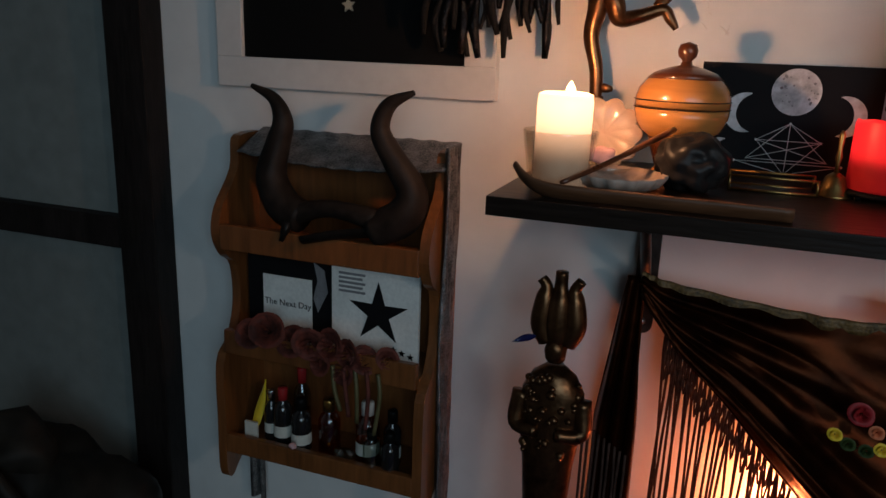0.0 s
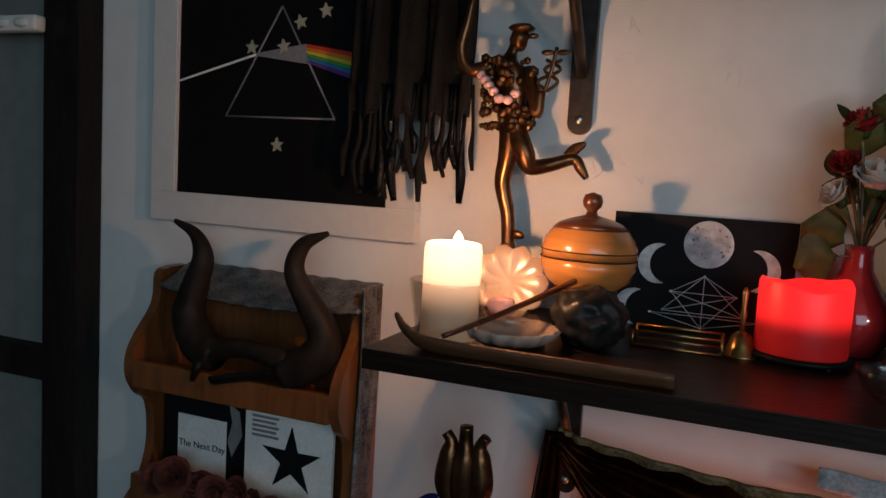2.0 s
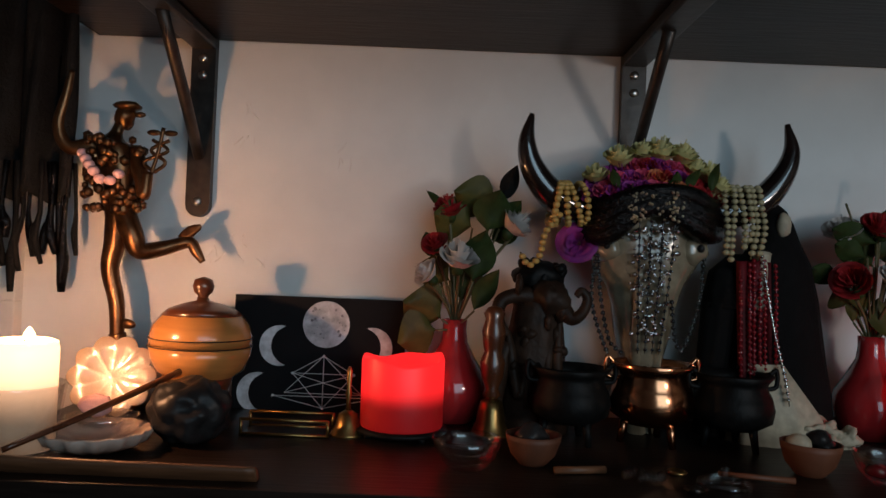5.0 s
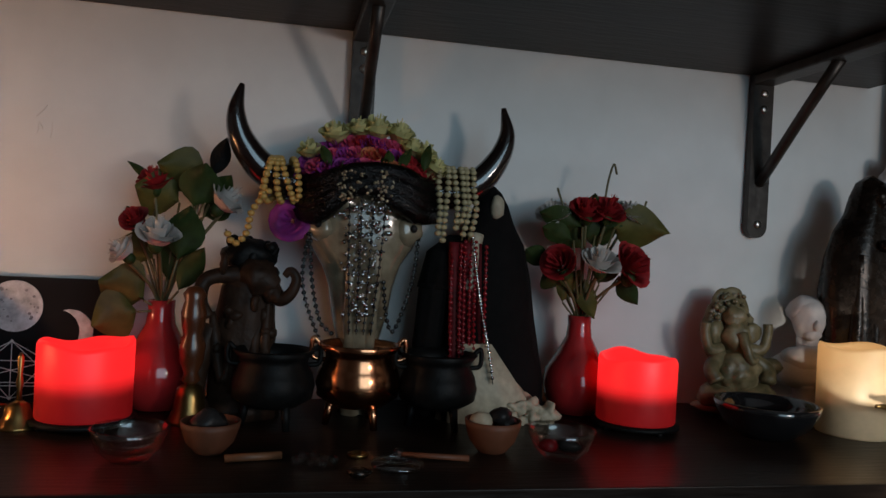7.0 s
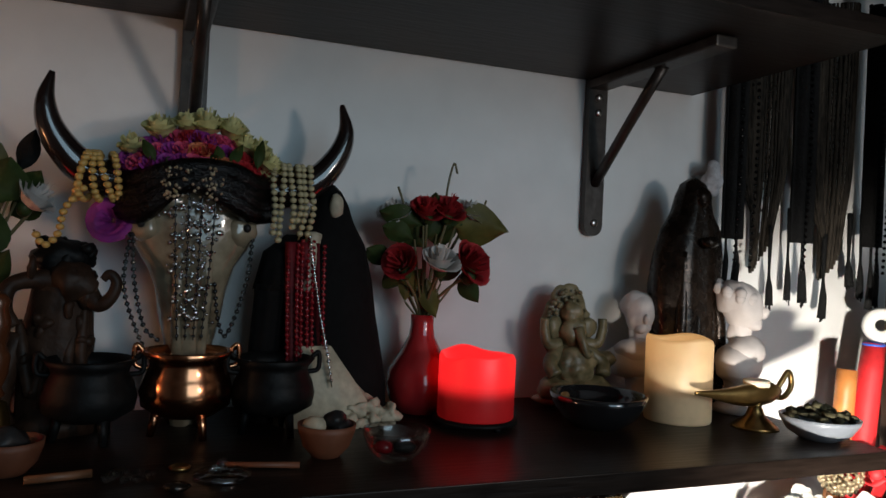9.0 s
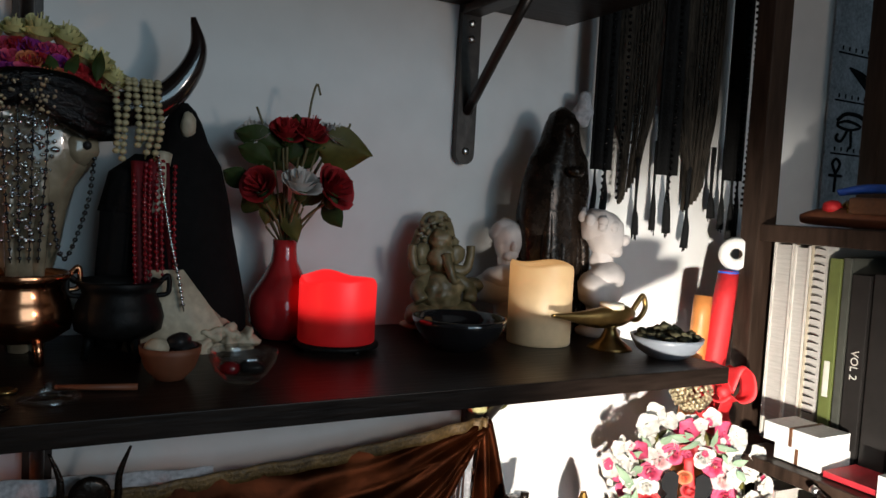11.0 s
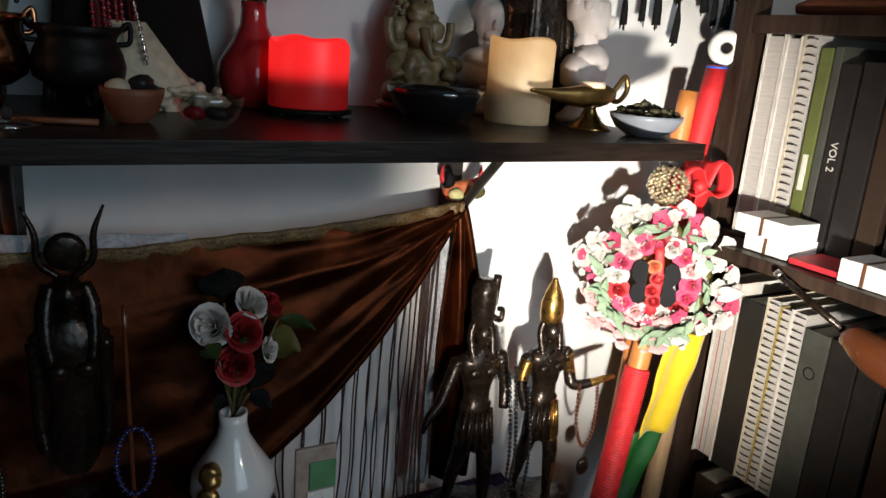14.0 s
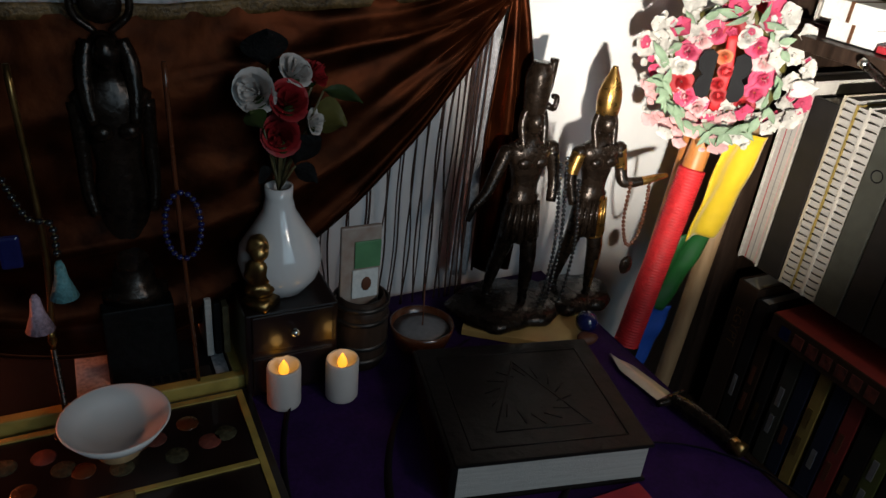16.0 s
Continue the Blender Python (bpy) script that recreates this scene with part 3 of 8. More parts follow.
def words(text, size, at, rx, material, parent, rz=0.0):
    """Raised lettering as one mesh."""
    cu = bpy.data.curves.new("lettering", "FONT")
    cu.body, cu.size, cu.extrude, cu.align_x, cu.resolution_u = text, size, 0.0002, "CENTER", 3
    tmp = bpy.data.objects.new("lettering", cu)
    me = bpy.data.meshes.new_from_object(tmp)
    bpy.data.objects.remove(tmp)
    bm = bmesh.new()
    bm.from_mesh(me)
    bpy.data.meshes.remove(me)
    bmesh.ops.transform(bm, matrix=pose(*at, rx, 0, rz), verts=bm.verts)
    return part("lettering", bm, material, parent, smooth=False)


# ---- two disc sleeves ----
d1 = thing("disc_case", "dark disc case with a white square on its cover", "disc case", (-0.40, -0.045, 0.982))
part("case", box((-0.472, -0.050, 0.982), (-0.340, -0.042, 1.108), 0.001), M["card"], d1, smooth=False)
part("white_square", box((-0.447, -0.0515, 0.998), (-0.371, -0.0502, 1.074)), M["inkwhite"], d1, smooth=False)
words("The Next Day", 0.0125, (-0.4085, -0.0519, 1.032), 90, M["card"], d1)
part("grey_figure", poly([(-0.368, 1.10), (-0.352, 1.09), (-0.347, 1.06), (-0.362, 1.03), (-0.369, 1.05), (-0.362, 1.075)], -0.0513, -0.0502), M["inkgrey"], d1, smooth=False)
d2 = thing("disc_case", "white disc sleeve with a large black star", "disc case", (-0.275, -0.05, 0.982))
part("sleeve", box((-0.336, -0.060, 0.982), (-0.212, -0.054, 1.108), 0.0005), M["inkwhite"], d2, smooth=False)
part("black_star", poly(star_points(-0.268, 1.046, 0.043, 0.36, 90), -0.0615, -0.0602), M["card"], d2, smooth=False)
for k in range(5):
    part("text_bar", box((-0.325, -0.0613, 1.0935 - 0.006 * k), (-0.287 - 0.004 * (k % 2), -0.0602, 1.0965 - 0.006 * k)), M["inkgrey"], d2, smooth=False)
for k in range(3):
    part("small_star", poly(star_points(-0.246 + 0.012 * k, 1.0 - 0.003 * k, 0.005, 0.4, 90), -0.0613, -0.0602), M["card"], d2, smooth=False)


def petal_ball(at, r, rings=4, per=5, bm=None, seed=0, flat=0.85, openness=1.0, tip=(0, 0, 1)):
    """A rose: curled petals in rings about its axis."""
    bm = bm or bmesh.new()
    rnd = random.Random(seed)
    turn = Vector((0, 0, 1)).rotation_difference(Vector(tip).normalized()).to_matrix()
    for k in range(rings):
        q = (k + 0.6) / rings
        for i in range(per):
            a = 2 * math.pi * (i + 0.5 * (k % 2)) / per + rnd.uniform(-0.2, 0.2)
            w = 1.35 / per * math.pi * q + 0.25
            lift, curl = rnd.uniform(0.9, 1.1), rnd.uniform(0.8, 1.2)

            def spot(u, v):
                b = a + (u - 0.5) * 2 * w * (1 - 0.25 * v)
                rad = r * q * (0.25 + 0.75 * math.sin(v * 1.5) ** 0.8) * (1 + 0.18 * openness * curl * v ** 4)
                z = r * flat * ((1.35 - 0.75 * q * openness) * v * lift - 0.55 - 0.30 * openness * curl * q * v ** 5 + 0.05 * v * math.sin(u * 4 + k * 2 + i * 1.7))
                rad *= 1 + 0.07 * v * math.sin(u * 3 + i * 2.1 + k)
                return Vector(at) + turn @ Vector((rad * math.cos(b), rad * math.sin(b), z))
            sheet(spot, 4, 4, bm=bm)
    return bm


def leaf(base, tip, width, bend=0.25, bm=None, up=(0, 0, 1)):
    bm = bm or bmesh.new()
    a, b = Vector(base), Vector(tip)
    d = b - a
    side = d.cross(Vector(up))
    side = side.normalized() if side.length > 1e-6 else Vector((1, 0, 0))
    nrm = side.cross(d).normalized()

    def spot(u, v):
        w = width * math.sin(math.pi * min(1.0, v ** 0.8)) * (2 * u - 1)
        return a + d * v + side * w + nrm * (d.length * bend * math.sin(math.pi * v) * 0.5 + abs(2 * u - 1) * width * 0.35)
    return sheet(spot, 4, 7, bm=bm)


posy = thing("dried_roses", "bunch of dried dark red roses lying before the disc sleeves", "dried flowers", (-0.33, -0.08, 0.99))
rnd = random.Random(5)
for k, (x, z, r) in enumerate(((-0.435, 1.006, 0.020), (-0.405, 1.018, 0.024), (-0.375, 1.004, 0.022), (-0.345, 1.006, 0.021), (-0.318, 1.010, 0.022), (-0.292, 1.002, 0.020), (-0.268, 0.998, 0.018), (-0.236, 1.003, 0.015), (-0.30, 0.975, 0.018), (-0.33, 0.985, 0.018))):
    part("rose_head", petal_ball((x, -0.098 - rnd.uniform(0, 0.012), z), r, 4, 5, seed=k, tip=(rnd.uniform(-0.5, 0.5), -1, rnd.uniform(0, 0.8))), M["drybud"], posy)
for k in range(5):
    x = -0.31 + 0.016 * k
    part("stem", tube([(x, -0.106, 0.985), (x + 0.004, -0.109, 0.955), (x + 0.012 - 0.004 * k, -0.108, 0.925 - 0.006 * k)], 0.003, 6), M["drybud"] if k % 2 else M["stem"], posy)


def bottle(x, y, z, r, h, body, cap, label, capname="cap", paper=True):
    b = thing("small_bottle", label, "bottle", (x, y, z), group="bottles on the pine rack")
    part("bottle_body", lathe([(r * 0.9, 0), (r, 0.003), (r, h * 0.62), (r * 0.8, h * 0.70), (r * 0.42, h * 0.76), (r * 0.42, h * 0.80)], (x, y, z), 20), body, b)
    part(capname, lathe([(r * 0.55, h * 0.79), (r * 0.55, h * 0.98), (r * 0.48, h)], (x, y, z), 16), cap, b)
    if paper:
        part("paper_label", lathe([(r * 1.02, h * 0.16), (r * 1.02, h * 0.36)], (x, y, z), 20, close=False), M["label"], b)
    return b


bz = 0.837
bottle(-0.427, -0.07, bz, 0.010, 0.075, M["blackbead"], M["silver"], "slim dark bottle with a silver cap")
bottle(-0.405, -0.075, bz, 0.013, 0.085, M["blackbead"], M["redglaze"], "dark bottle with a white paper label")
bottle(-0.373, -0.080, bz, 0.014, 0.078, M["blackbead"], M["cast"], "black dropper bottle with a pale label")
bottle(-0.335, -0.070, bz, 0.015, 0.080, M["amber"], M["gold"], "amber oil bottle with a gilt cap", paper=False)
bottle(-0.277, -0.070, bz, 0.016, 0.088, M["amber"], M["white"], "amber glass bottle with a white screw cap")
bottle(-0.243, -0.065, bz, 0.012, 0.080, M["blackbead"], M["cast"], "small black bottle with a black cap")
bottle(-0.262, -0.088, bz, 0.012, 0.058, M["smoke"], M["cast"], "dark vial of oil with a black cap", paper=False)
bottle(-0.235, -0.090, bz, 0.012, 0.062, M["blackbead"], M["cast"], "black vial with worn lettering", paper=False)
bottle(-0.392, -0.045, bz, 0.012, 0.105, M["smoke"], M["redglaze"], "tall bottle with a reddish stopper", paper=False)
solo("feather", leaf((-0.452, -0.088, 0.838), (-0.436, -0.07, 0.925), 0.007, 0.1, up=(0, 1, 0)), M["yellow"], "yellow feather leaning on the rack shelf", "feather")
solo("folded_note", box((-0.457, -0.092, 0.838), (-0.437, -0.088, 0.868), 0.0005), M["label"], "small folded paper note", "note", smooth=False)
solo("raw_crystal", blob((-0.305, -0.086, 0.848), (0.016, 0.010, 0.010), 0.008, 80, 2), M["smoke"], "cloudy raw crystal beside small bottles", "crystal", smooth=False)
solo("rose_quartz", blob((-0.372, -0.104, 0.8545), (0.006, 0.005, 0.0045), 0.003, 200, 2), M["rose_pale"], "small pink tumbled stone", "stone")

# ---- dark bag by the door ----
bg = thing("leather_bag", "black leather bag slumped in the dark corner", "bag", (-0.72, -0.17, 0.45))
part("bag_body", blob((-0.72, -0.17, 0.62), (0.17, 0.10, 0.20), 0.05, 14, 4), M["bag"], bg)
part("bag_flap", blob((-0.775, -0.21, 0.80), (0.075, 0.045, 0.062), 0.03, 24, 3), M["bag"], bg)
part("bag_handle", tube([(-0.80, -0.24, 0.79), (-0.76, -0.27, 0.84), (-0.70, -0.26, 0.77), (-0.62, -0.25, 0.68), (-0.58, -0.24, 0.55)], 0.010, 8), M["bag"], bg)
solo("low_stool", box((-0.92, -0.30, 0.0), (-0.56, -0.06, 0.44), 0.01), M["blackwood"], "black wooden stool under the bag", "stool", smooth=False)

# ---- left end of the shelf ----
pc = thing("pillar_candle", "lit ivory pillar candle standing in a tapered glass", "candle", (-0.014, -0.225, SHELF))
wax_low = glow_wax("lit_ivory_wax", (0.72, 0.62, 0.48), (1.0, 0.50, 0.27), 0.12, 2.6, SHELF + 0.022, SHELF + 0.080)
rim = [(0.0245, 0.004), (0.0245, 0.078), (0.0235, 0.084), (0.019, 0.0855), (0.012, 0.079), (0.003, 0.077)]
part("wax", lathe(rim, (-0.014, -0.225, SHELF), 40, wave=lambda a, k: 1 + 0.012 * math.sin(3 * a + 1) * (k > 0)), wax_low, pc)
part("wick", tube([(-0.014, -0.225, SHELF + 0.075), (-0.013, -0.225, SHELF + 0.088)], 0.0008, 6, steps=1), M["card"], pc)
part("candle_flame", lathe([(0.0008, 0.0), (0.0042, 0.003), (0.0036, 0.006), (0.0018, 0.009), (0.0003, 0.011)], (-0.010, -0.225, SHELF + 0.084), 14), M["flame"], pc)
gl = solo("glass_holder", lathe([(0.024, 0.0), (0.026, 0.002), (0.033, 0.049), (0.0338, 0.051), (0.0328, 0.0522), (0.0312, 0.050), (0.0245, 0.006), (0.001, 0.0035)], (-0.016, -0.225, SHELF + 0.0005), 40), M["clear"], "tapered clear glass holder round the pillar candle", "candle holder")
gl.visible_shadow = False

solo("fluted_shell", lathe([(0.001, 0.006), (0.010, 0.002), (0.028, 0.004), (0.035, 0.012), (0.034, 0.014), (0.024, 0.008), (0.001, 0.010)], seg=60, m=pose(0.004, -0.105, SHELF + 0.037, 68, 0, 12),
     wave=lambda a, k: 1 + 0.16 * abs(math.cos(5 * a)) * (k in (1, 2, 3, 4, 5)) - 0.06), M["shell"], "fluted mother-of-pearl shell dish leaning at the statue base", "shell")
solo("clam_shell", lathe([(0.002, 0.003), (0.02, 0.001), (0.036, 0.008), (0.041, 0.016), (0.040, 0.0175), (0.033, 0.011), (0.015, 0.006), (0.001, 0.007)], (0.036, -0.205, SHELF), 64,
     wave=lambda a, k: (1 + 0.05 * math.cos(16 * a)) * (1 - 0.12 * math.sin(a))), M["paleshell"], "open clam shell with pale ridges and dark spots", "shell")
solo("spotted_pebble", blob((0.012, -0.158, SHELF + 0.024), (0.014, 0.010, 0.009), 0.004, 120, 3), M["rose_pale"], "white and pink pebble in the shell dish", "stone")
solo("saucer", lathe([(0.010, 0.0), (0.022, 0.006), (0.030, 0.016), (0.029, 0.0165), (0.02, 0.008), (0.001, 0.006)], (0.018, -0.158, SHELF), 36), M["clear"], "small clear glass saucer holding a pebble", "saucer")
solo("incense_holder", tube([(-0.046, -0.262, SHELF + 0.024, 0.006), (-0.034, -0.268, SHELF + 0.014, 0.009), (-0.010, -0.272, SHELF + 0.0065, 0.011), (0.06, -0.272, SHELF + 0.005, 0.011), (0.13, -0.272, SHELF + 0.0045, 0.011), (0.176, -0.272, SHELF + 0.0045, 0.010)], seg=12, flat=0.4),
     M["incense"], "long curved wooden incense holder on the shelf edge", "incense holder")
solo("wand", tube([(-0.005, -0.262, SHELF + 0.012, 0.0022), (0.030, -0.215, SHELF + 0.028, 0.0026), (0.075, -0.14, SHELF + 0.052, 0.0030)], seg=8), M["darkhoney"], "thin dark wooden wand propped across the shells", "wand")
solo("dark_geode", blob((0.096, -0.172, SHELF + 0.026), (0.033, 0.030, 0.028), 0.007, 90, 4), M["stone"], "lump of dark polished stone", "stone")

pot = thing("lidded_pot", "round turned honey wood pot with a knobbed lid", "pot", (0.077, -0.092, SHELF))
part("pot_body", lathe([(0.024, 0.0), (0.026, 0.004), (0.018, 0.012), (0.020, 0.020), (0.029, 0.040), (0.040, 0.048), (0.0450, 0.060), (0.0462, 0.070)], (0.077, -0.092, SHELF), 48), M["honey"], pot)
part("foot_ring", lathe([(0.021, 0.012), (0.027, 0.030), (0.0305, 0.0415), (0.0295, 0.042), (0.02, 0.02)], (0.077, -0.092, SHELF), 48, close=False), M["darkhoney"], pot)
for z in (0.069, 0.0765):
    part("dark_line", lathe([(0.0458, z), (0.0472, z + 0.0006), (0.0458, z + 0.0012)], (0.077, -0.092, SHELF), 48, close=False), M["card"], pot)
lid = part("lid", lathe([(0.0462, 0.0710), (0.0458, 0.080), (0.0430, 0.089), (0.036, 0.098), (0.024, 0.1045), (0.012, 0.1075), (0.001, 0.108)], (0.077, -0.092, SHELF), 48), M["honey"], pot)
part("lid_cap", lathe([(0.0365, 0.0979), (0.030, 0.1035), (0.018, 0.108), (0.006, 0.111), (0.005, 0.114)], (0.077, -0.092, SHELF), 40), M["darkhoney"], lid, "dark turned crown")
part("knob", lathe([(0.005, 0.112), (0.0048, 0.1155), (0.0085, 0.119), (0.0098, 0.1245), (0.008, 0.1305), (0.001, 0.133)], (0.077, -0.092, SHELF), 28), M["darkhoney"], lid, "dark round knob")

mc = thing("moon_card", "black card printed with moons and a white line figure", "card", (0.177, -0.03, SHELF))
part("card_sheet", box((0.091, -0.033, SHELF), (0.264, -0.030, 1.377), 0.0004), M["card"], mc, smooth=False)
part("full_moon", poly(circle(0.184, 1.350, 0.0235, 40), -0.0342, -0.0332), M["moon"], mc, smooth=False)


def crescent(cx, cz, r, side):
    outer = circle(cx, cz, r, 24, 75 if side < 0 else 255, 285 if side < 0 else 465)
    inner = circle(cx - side * r * 0.55, cz, r * 0.98, 18, 255 if side < 0 else 435, 110 if side < 0 else 290)
    return outer + inner


for cx, cz, r, s in ((0.138, 1.327, 0.0205, -1), (0.231, 1.328, 0.0205, 1), (0.117, 1.279, 0.0205, -1), (0.250, 1.282, 0.0205, 1)):
    part("crescent_moon", poly(crescent(cx, cz, r, s), -0.0342, -0.0332), M["moon"], mc, smooth=False)
crat = random.Random(2)
pits = bmesh.new()
for k in range(22):
    a, q = crat.uniform(0, 6.28), 0.020 * math.sqrt(crat.random())
    poly(circle(0.184 + q * math.cos(a), 1.350 + q * math.sin(a), crat.uniform(0.0006, 0.0016), 8), -0.0346, -0.0342, pits)
part("crater_prints", pits, M["inkgrey"], mc, smooth=False)
hexa = [(0.183, 1.318), (0.214, 1.300), (0.222, 1.280), (0.183, 1.2655), (0.144, 1.280), (0.152, 1.300)]
ends = hexa + [(0.133, 1.277), (0.236, 1.277)]
for a, b in ((0, 2), (0, 3), (0, 4), (1, 4), (2, 5), (1, 5), (2, 4), (3, 5), (3, 1), (6, 7), (0, 1), (0, 5), (6, 3), (7, 3)):
    part("printed_line", tube([(ends[a][0], -0.0337, ends[a][1]), (ends[b][0], -0.0337, ends[b][1])], 0.00042, 5, steps=1), M["inkwhite"], mc)
for x, z in (ends[0], ends[3], ends[6], ends[7], ends[1], ends[5]):
    part("printed_dot", poly(circle(x, z, 0.0013, 10), -0.0345, -0.0332), M["inkwhite"], mc, smooth=False)
gb = thing("glass_box", "small glass box with brass edges", "box", (0.167, -0.125, SHELF))
for y in (-0.142, -0.108):
    for z in (SHELF + 0.0015, SHELF + 0.014):
        part("brass_edge", tube([(0.130, y, z), (0.205, y, z)], 0.0015, 6, steps=1), M["brass"], gb)
for x in (0.130, 0.205):
    for y in (-0.142, -0.108):
        part("brass_post", tube([(x, y, SHELF), (x, y, SHELF + 0.015)], 0.0015, 6, steps=1), M["brass"], gb)
part("box_base", box((0.131, -0.141, SHELF), (0.204, -0.109, SHELF + 0.0015)), M["lacquer"], gb, smooth=False)
bell = thing("brass_bell", "small brass hand bell with a slender handle", "bell", (0.220, -0.125, SHELF))
part("bell_cup", lathe([(0.0165, 0.0), (0.0150, 0.002), (0.0105, 0.010), (0.0085, 0.018), (0.003, 0.022)], (0.220, -0.125, SHELF), 28), M["brass"], bell)
part("handle", lathe([(0.0025, 0.021), (0.0018, 0.030), (0.0030, 0.036), (0.0018, 0.042), (0.0026, 0.056), (0.001, 0.060)], (0.220, -0.125, SHELF), 16), M["brass"], bell)

# winged runner statue on one foot
st = bmesh.new()
HY = -0.062
tube([(-0.014, HY, 1.330, 0.0065), (-0.016, HY, 1.365, 0.0075), (-0.024, HY, 1.398, 0.0085), (-0.020, HY, 1.425, 0.0105), (-0.018, HY, 1.455, 0.0125)], seg=14, bm=st)
tube([(-0.014, HY, 1.452, 0.0125), (-0.002, HY - 0.004, 1.432, 0.0105), (0.004, HY, 1.417, 0.009), (0.022, HY + 0.012, 1.420, 0.0075), (0.045, HY + 0.018, 1.427, 0.006), (0.053, HY + 0.018, 1.418, 0.0055), (0.060, HY + 0.018, 1.408, 0.003)], seg=12, bm=st)
blob((0.046, HY + 0.018, 1.438), (0.013, 0.003, 0.006), 0.004, 120, 2, st, m=pose(0, 0, 0, 0, -25).to_3x3())
blob((-0.006, HY, 1.345), (0.010, 0.003, 0.005), 0.003, 120, 2, st)
tube([(-0.018, HY, 1.450, 0.016), (-0.019, HY, 1.475, 0.0175), (-0.022, HY, 1.500, 0.021), (-0.026, HY, 1.518, 0.019), (-0.024, HY, 1.530, 0.008), (-0.020, HY, 1.540, 0.007)], seg=16, bm=st, flat=0.75)
blob((-0.016, HY, 1.546), (0.0095, 0.010, 0.0125), 0.002, 150, 3, st)
blob((-0.014, HY, 1.557), (0.014, 0.012, 0.005), 0.002, 120, 2, st)
blob((-0.002, HY, 1.549), (0.006, 0.003, 0.003), 0, 1, 2, st)
tube([(-0.042, HY, 1.518, 0.009), (-0.066, HY - 0.006, 1.514, 0.007), (-0.076, HY - 0.008, 1.534, 0.006), (-0.070, HY - 0.008, 1.565, 0.0045), (-0.066, HY - 0.008, 1.588, 0.003)], seg=12, bm=st)
tube([(-0.006, HY, 1.514, 0.009), (0.006, HY - 0.010, 1.488, 0.0075), (0.012, HY - 0.016, 1.470, 0.006), (0.014, HY - 0.014, 1.492, 0.005)], seg=12, bm=st)
tube([(0.010, HY - 0.014, 1.468, 0.002), (0.022, HY - 0.014, 1.508, 0.002), (0.027, HY - 0.014, 1.535, 0.002)], seg=8, bm=st)
for s in (1, -1):
    tube([(0.020, HY - 0.014, 1.492), (0.020 + 0.010 * s, HY - 0.014, 1.502), (0.024 - 0.008 * s, HY - 0.014, 1.513), (0.025 + 0.008 * s, HY - 0.014, 1.523)], 0.0018, 8, st)
    blob((0.026 + 0.008 * s, HY - 0.014, 1.530), (0.007, 0.002, 0.003), 0, 1, 2, st)
for k in range(130):
    a = crat.uniform(0, 6.28)
    blob((-0.024 + 0.027 * math.cos(a), HY + 0.020 * math.sin(a), crat.uniform(1.455, 1.528)), crat.uniform(0.003, 0.0055), sub=1, bm=st)
tube([(-0.014, HY, 1.336, 0.008), (-0.012, HY, 1.322, 0.010), (-0.010, HY, 1.300, 0.022), (-0.008, HY, SHELF + 0.001, 0.027)], seg=20, bm=st)
solo("runner_statue", st, M["bronze"], "bronze statue of a winged runner balanced on one foot", "statue")


def bead_rope(points, r, gap, material, label, name="bead_strand"):
    if r < 0.0031:
        return solo(name, bead_line(points, r, gap, bm=tube(points, r * 0.3, 5, steps=4)), material, label, "beads")
    strand = thing(name, label, "beads", tuple(points[0]))
    part("cord", tube(points, r * 0.25, 5, steps=4), M["stem"], strand)
    line, left, data = [Vector(q) for q in smooth_line(points, 10)], 0.0, None
    for a, b in zip(line, line[1:]):
        d = (b - a).length
        while left <= d and d > 0:
            if data is None:
                data = meshed("bead", blob((0, 0, 0), (r, r, r * 0.85), sub=2), material)
            ob = new("bead", data)
            ob.parent, ob.location = strand, a + (b - a) * (left / d) - HOME[strand]
            left += gap
        left -= d
    return strand


bead_rope([(-0.050, HY - 0.012, 1.508), (-0.034, HY - 0.026, 1.492), (-0.020, HY - 0.028, 1.480), (-0.006, HY - 0.022, 1.492)], 0.0055, 0.010, M["rose_pale"], "pale shell beads hung on the bronze runner")


def hanging_scarf(name, label, x0, x1, ztop, zlow, y, cords, material, seed, weave=None, ylean=0.0):
    """Fringed scarf: a wavy body and knotted cords below it."""
    rnd = random.Random(seed)
    sc = thing(name, label, "scarf", ((x0 + x1) / 2, y, ztop))
    part("scarf_body", sheet(lambda u, v: Vector((x0 + (x1 - x0) * u, y - ylean * v + 0.012 * math.sin(u * 24) + 0.004 * math.sin(u * 61 + v * 5), ztop + (zlow - ztop) * v - 0.012 * abs(math.sin(u * 13)) * v)), 70, 24, thick=0.003), weave or material, sc)
    for k in range(cords):
        x = x0 + (x1 - x0) * (k + 0.5 + rnd.uniform(-0.3, 0.3)) / cords
        l = rnd.uniform(0.45, 1.0)
        yy = y - ylean + rnd.uniform(-0.012, 0.004)
        w = rnd.uniform(0.0022, 0.0042)
        part("tassel", tube([(x, yy, zlow + 0.03, w), (x + rnd.uniform(-0.004, 0.004), yy, zlow - 0.03 * l, w * 0.8), (x + rnd.uniform(-0.006, 0.006), yy, zlow - 0.065 * l, w * 1.5), (x + rnd.uniform(-0.006, 0.006), yy, zlow - 0.10 * l, w * 0.9)], seg=6, steps=3), M["sequin"] if rnd.random() < 0.3 else material, sc)
    return sc


hanging_scarf("black_scarf", "black fringed scarf hanging from the upper shelf end", -0.212, -0.064, 1.70, 1.47, -0.055, 26, M["blackcloth"], 3)

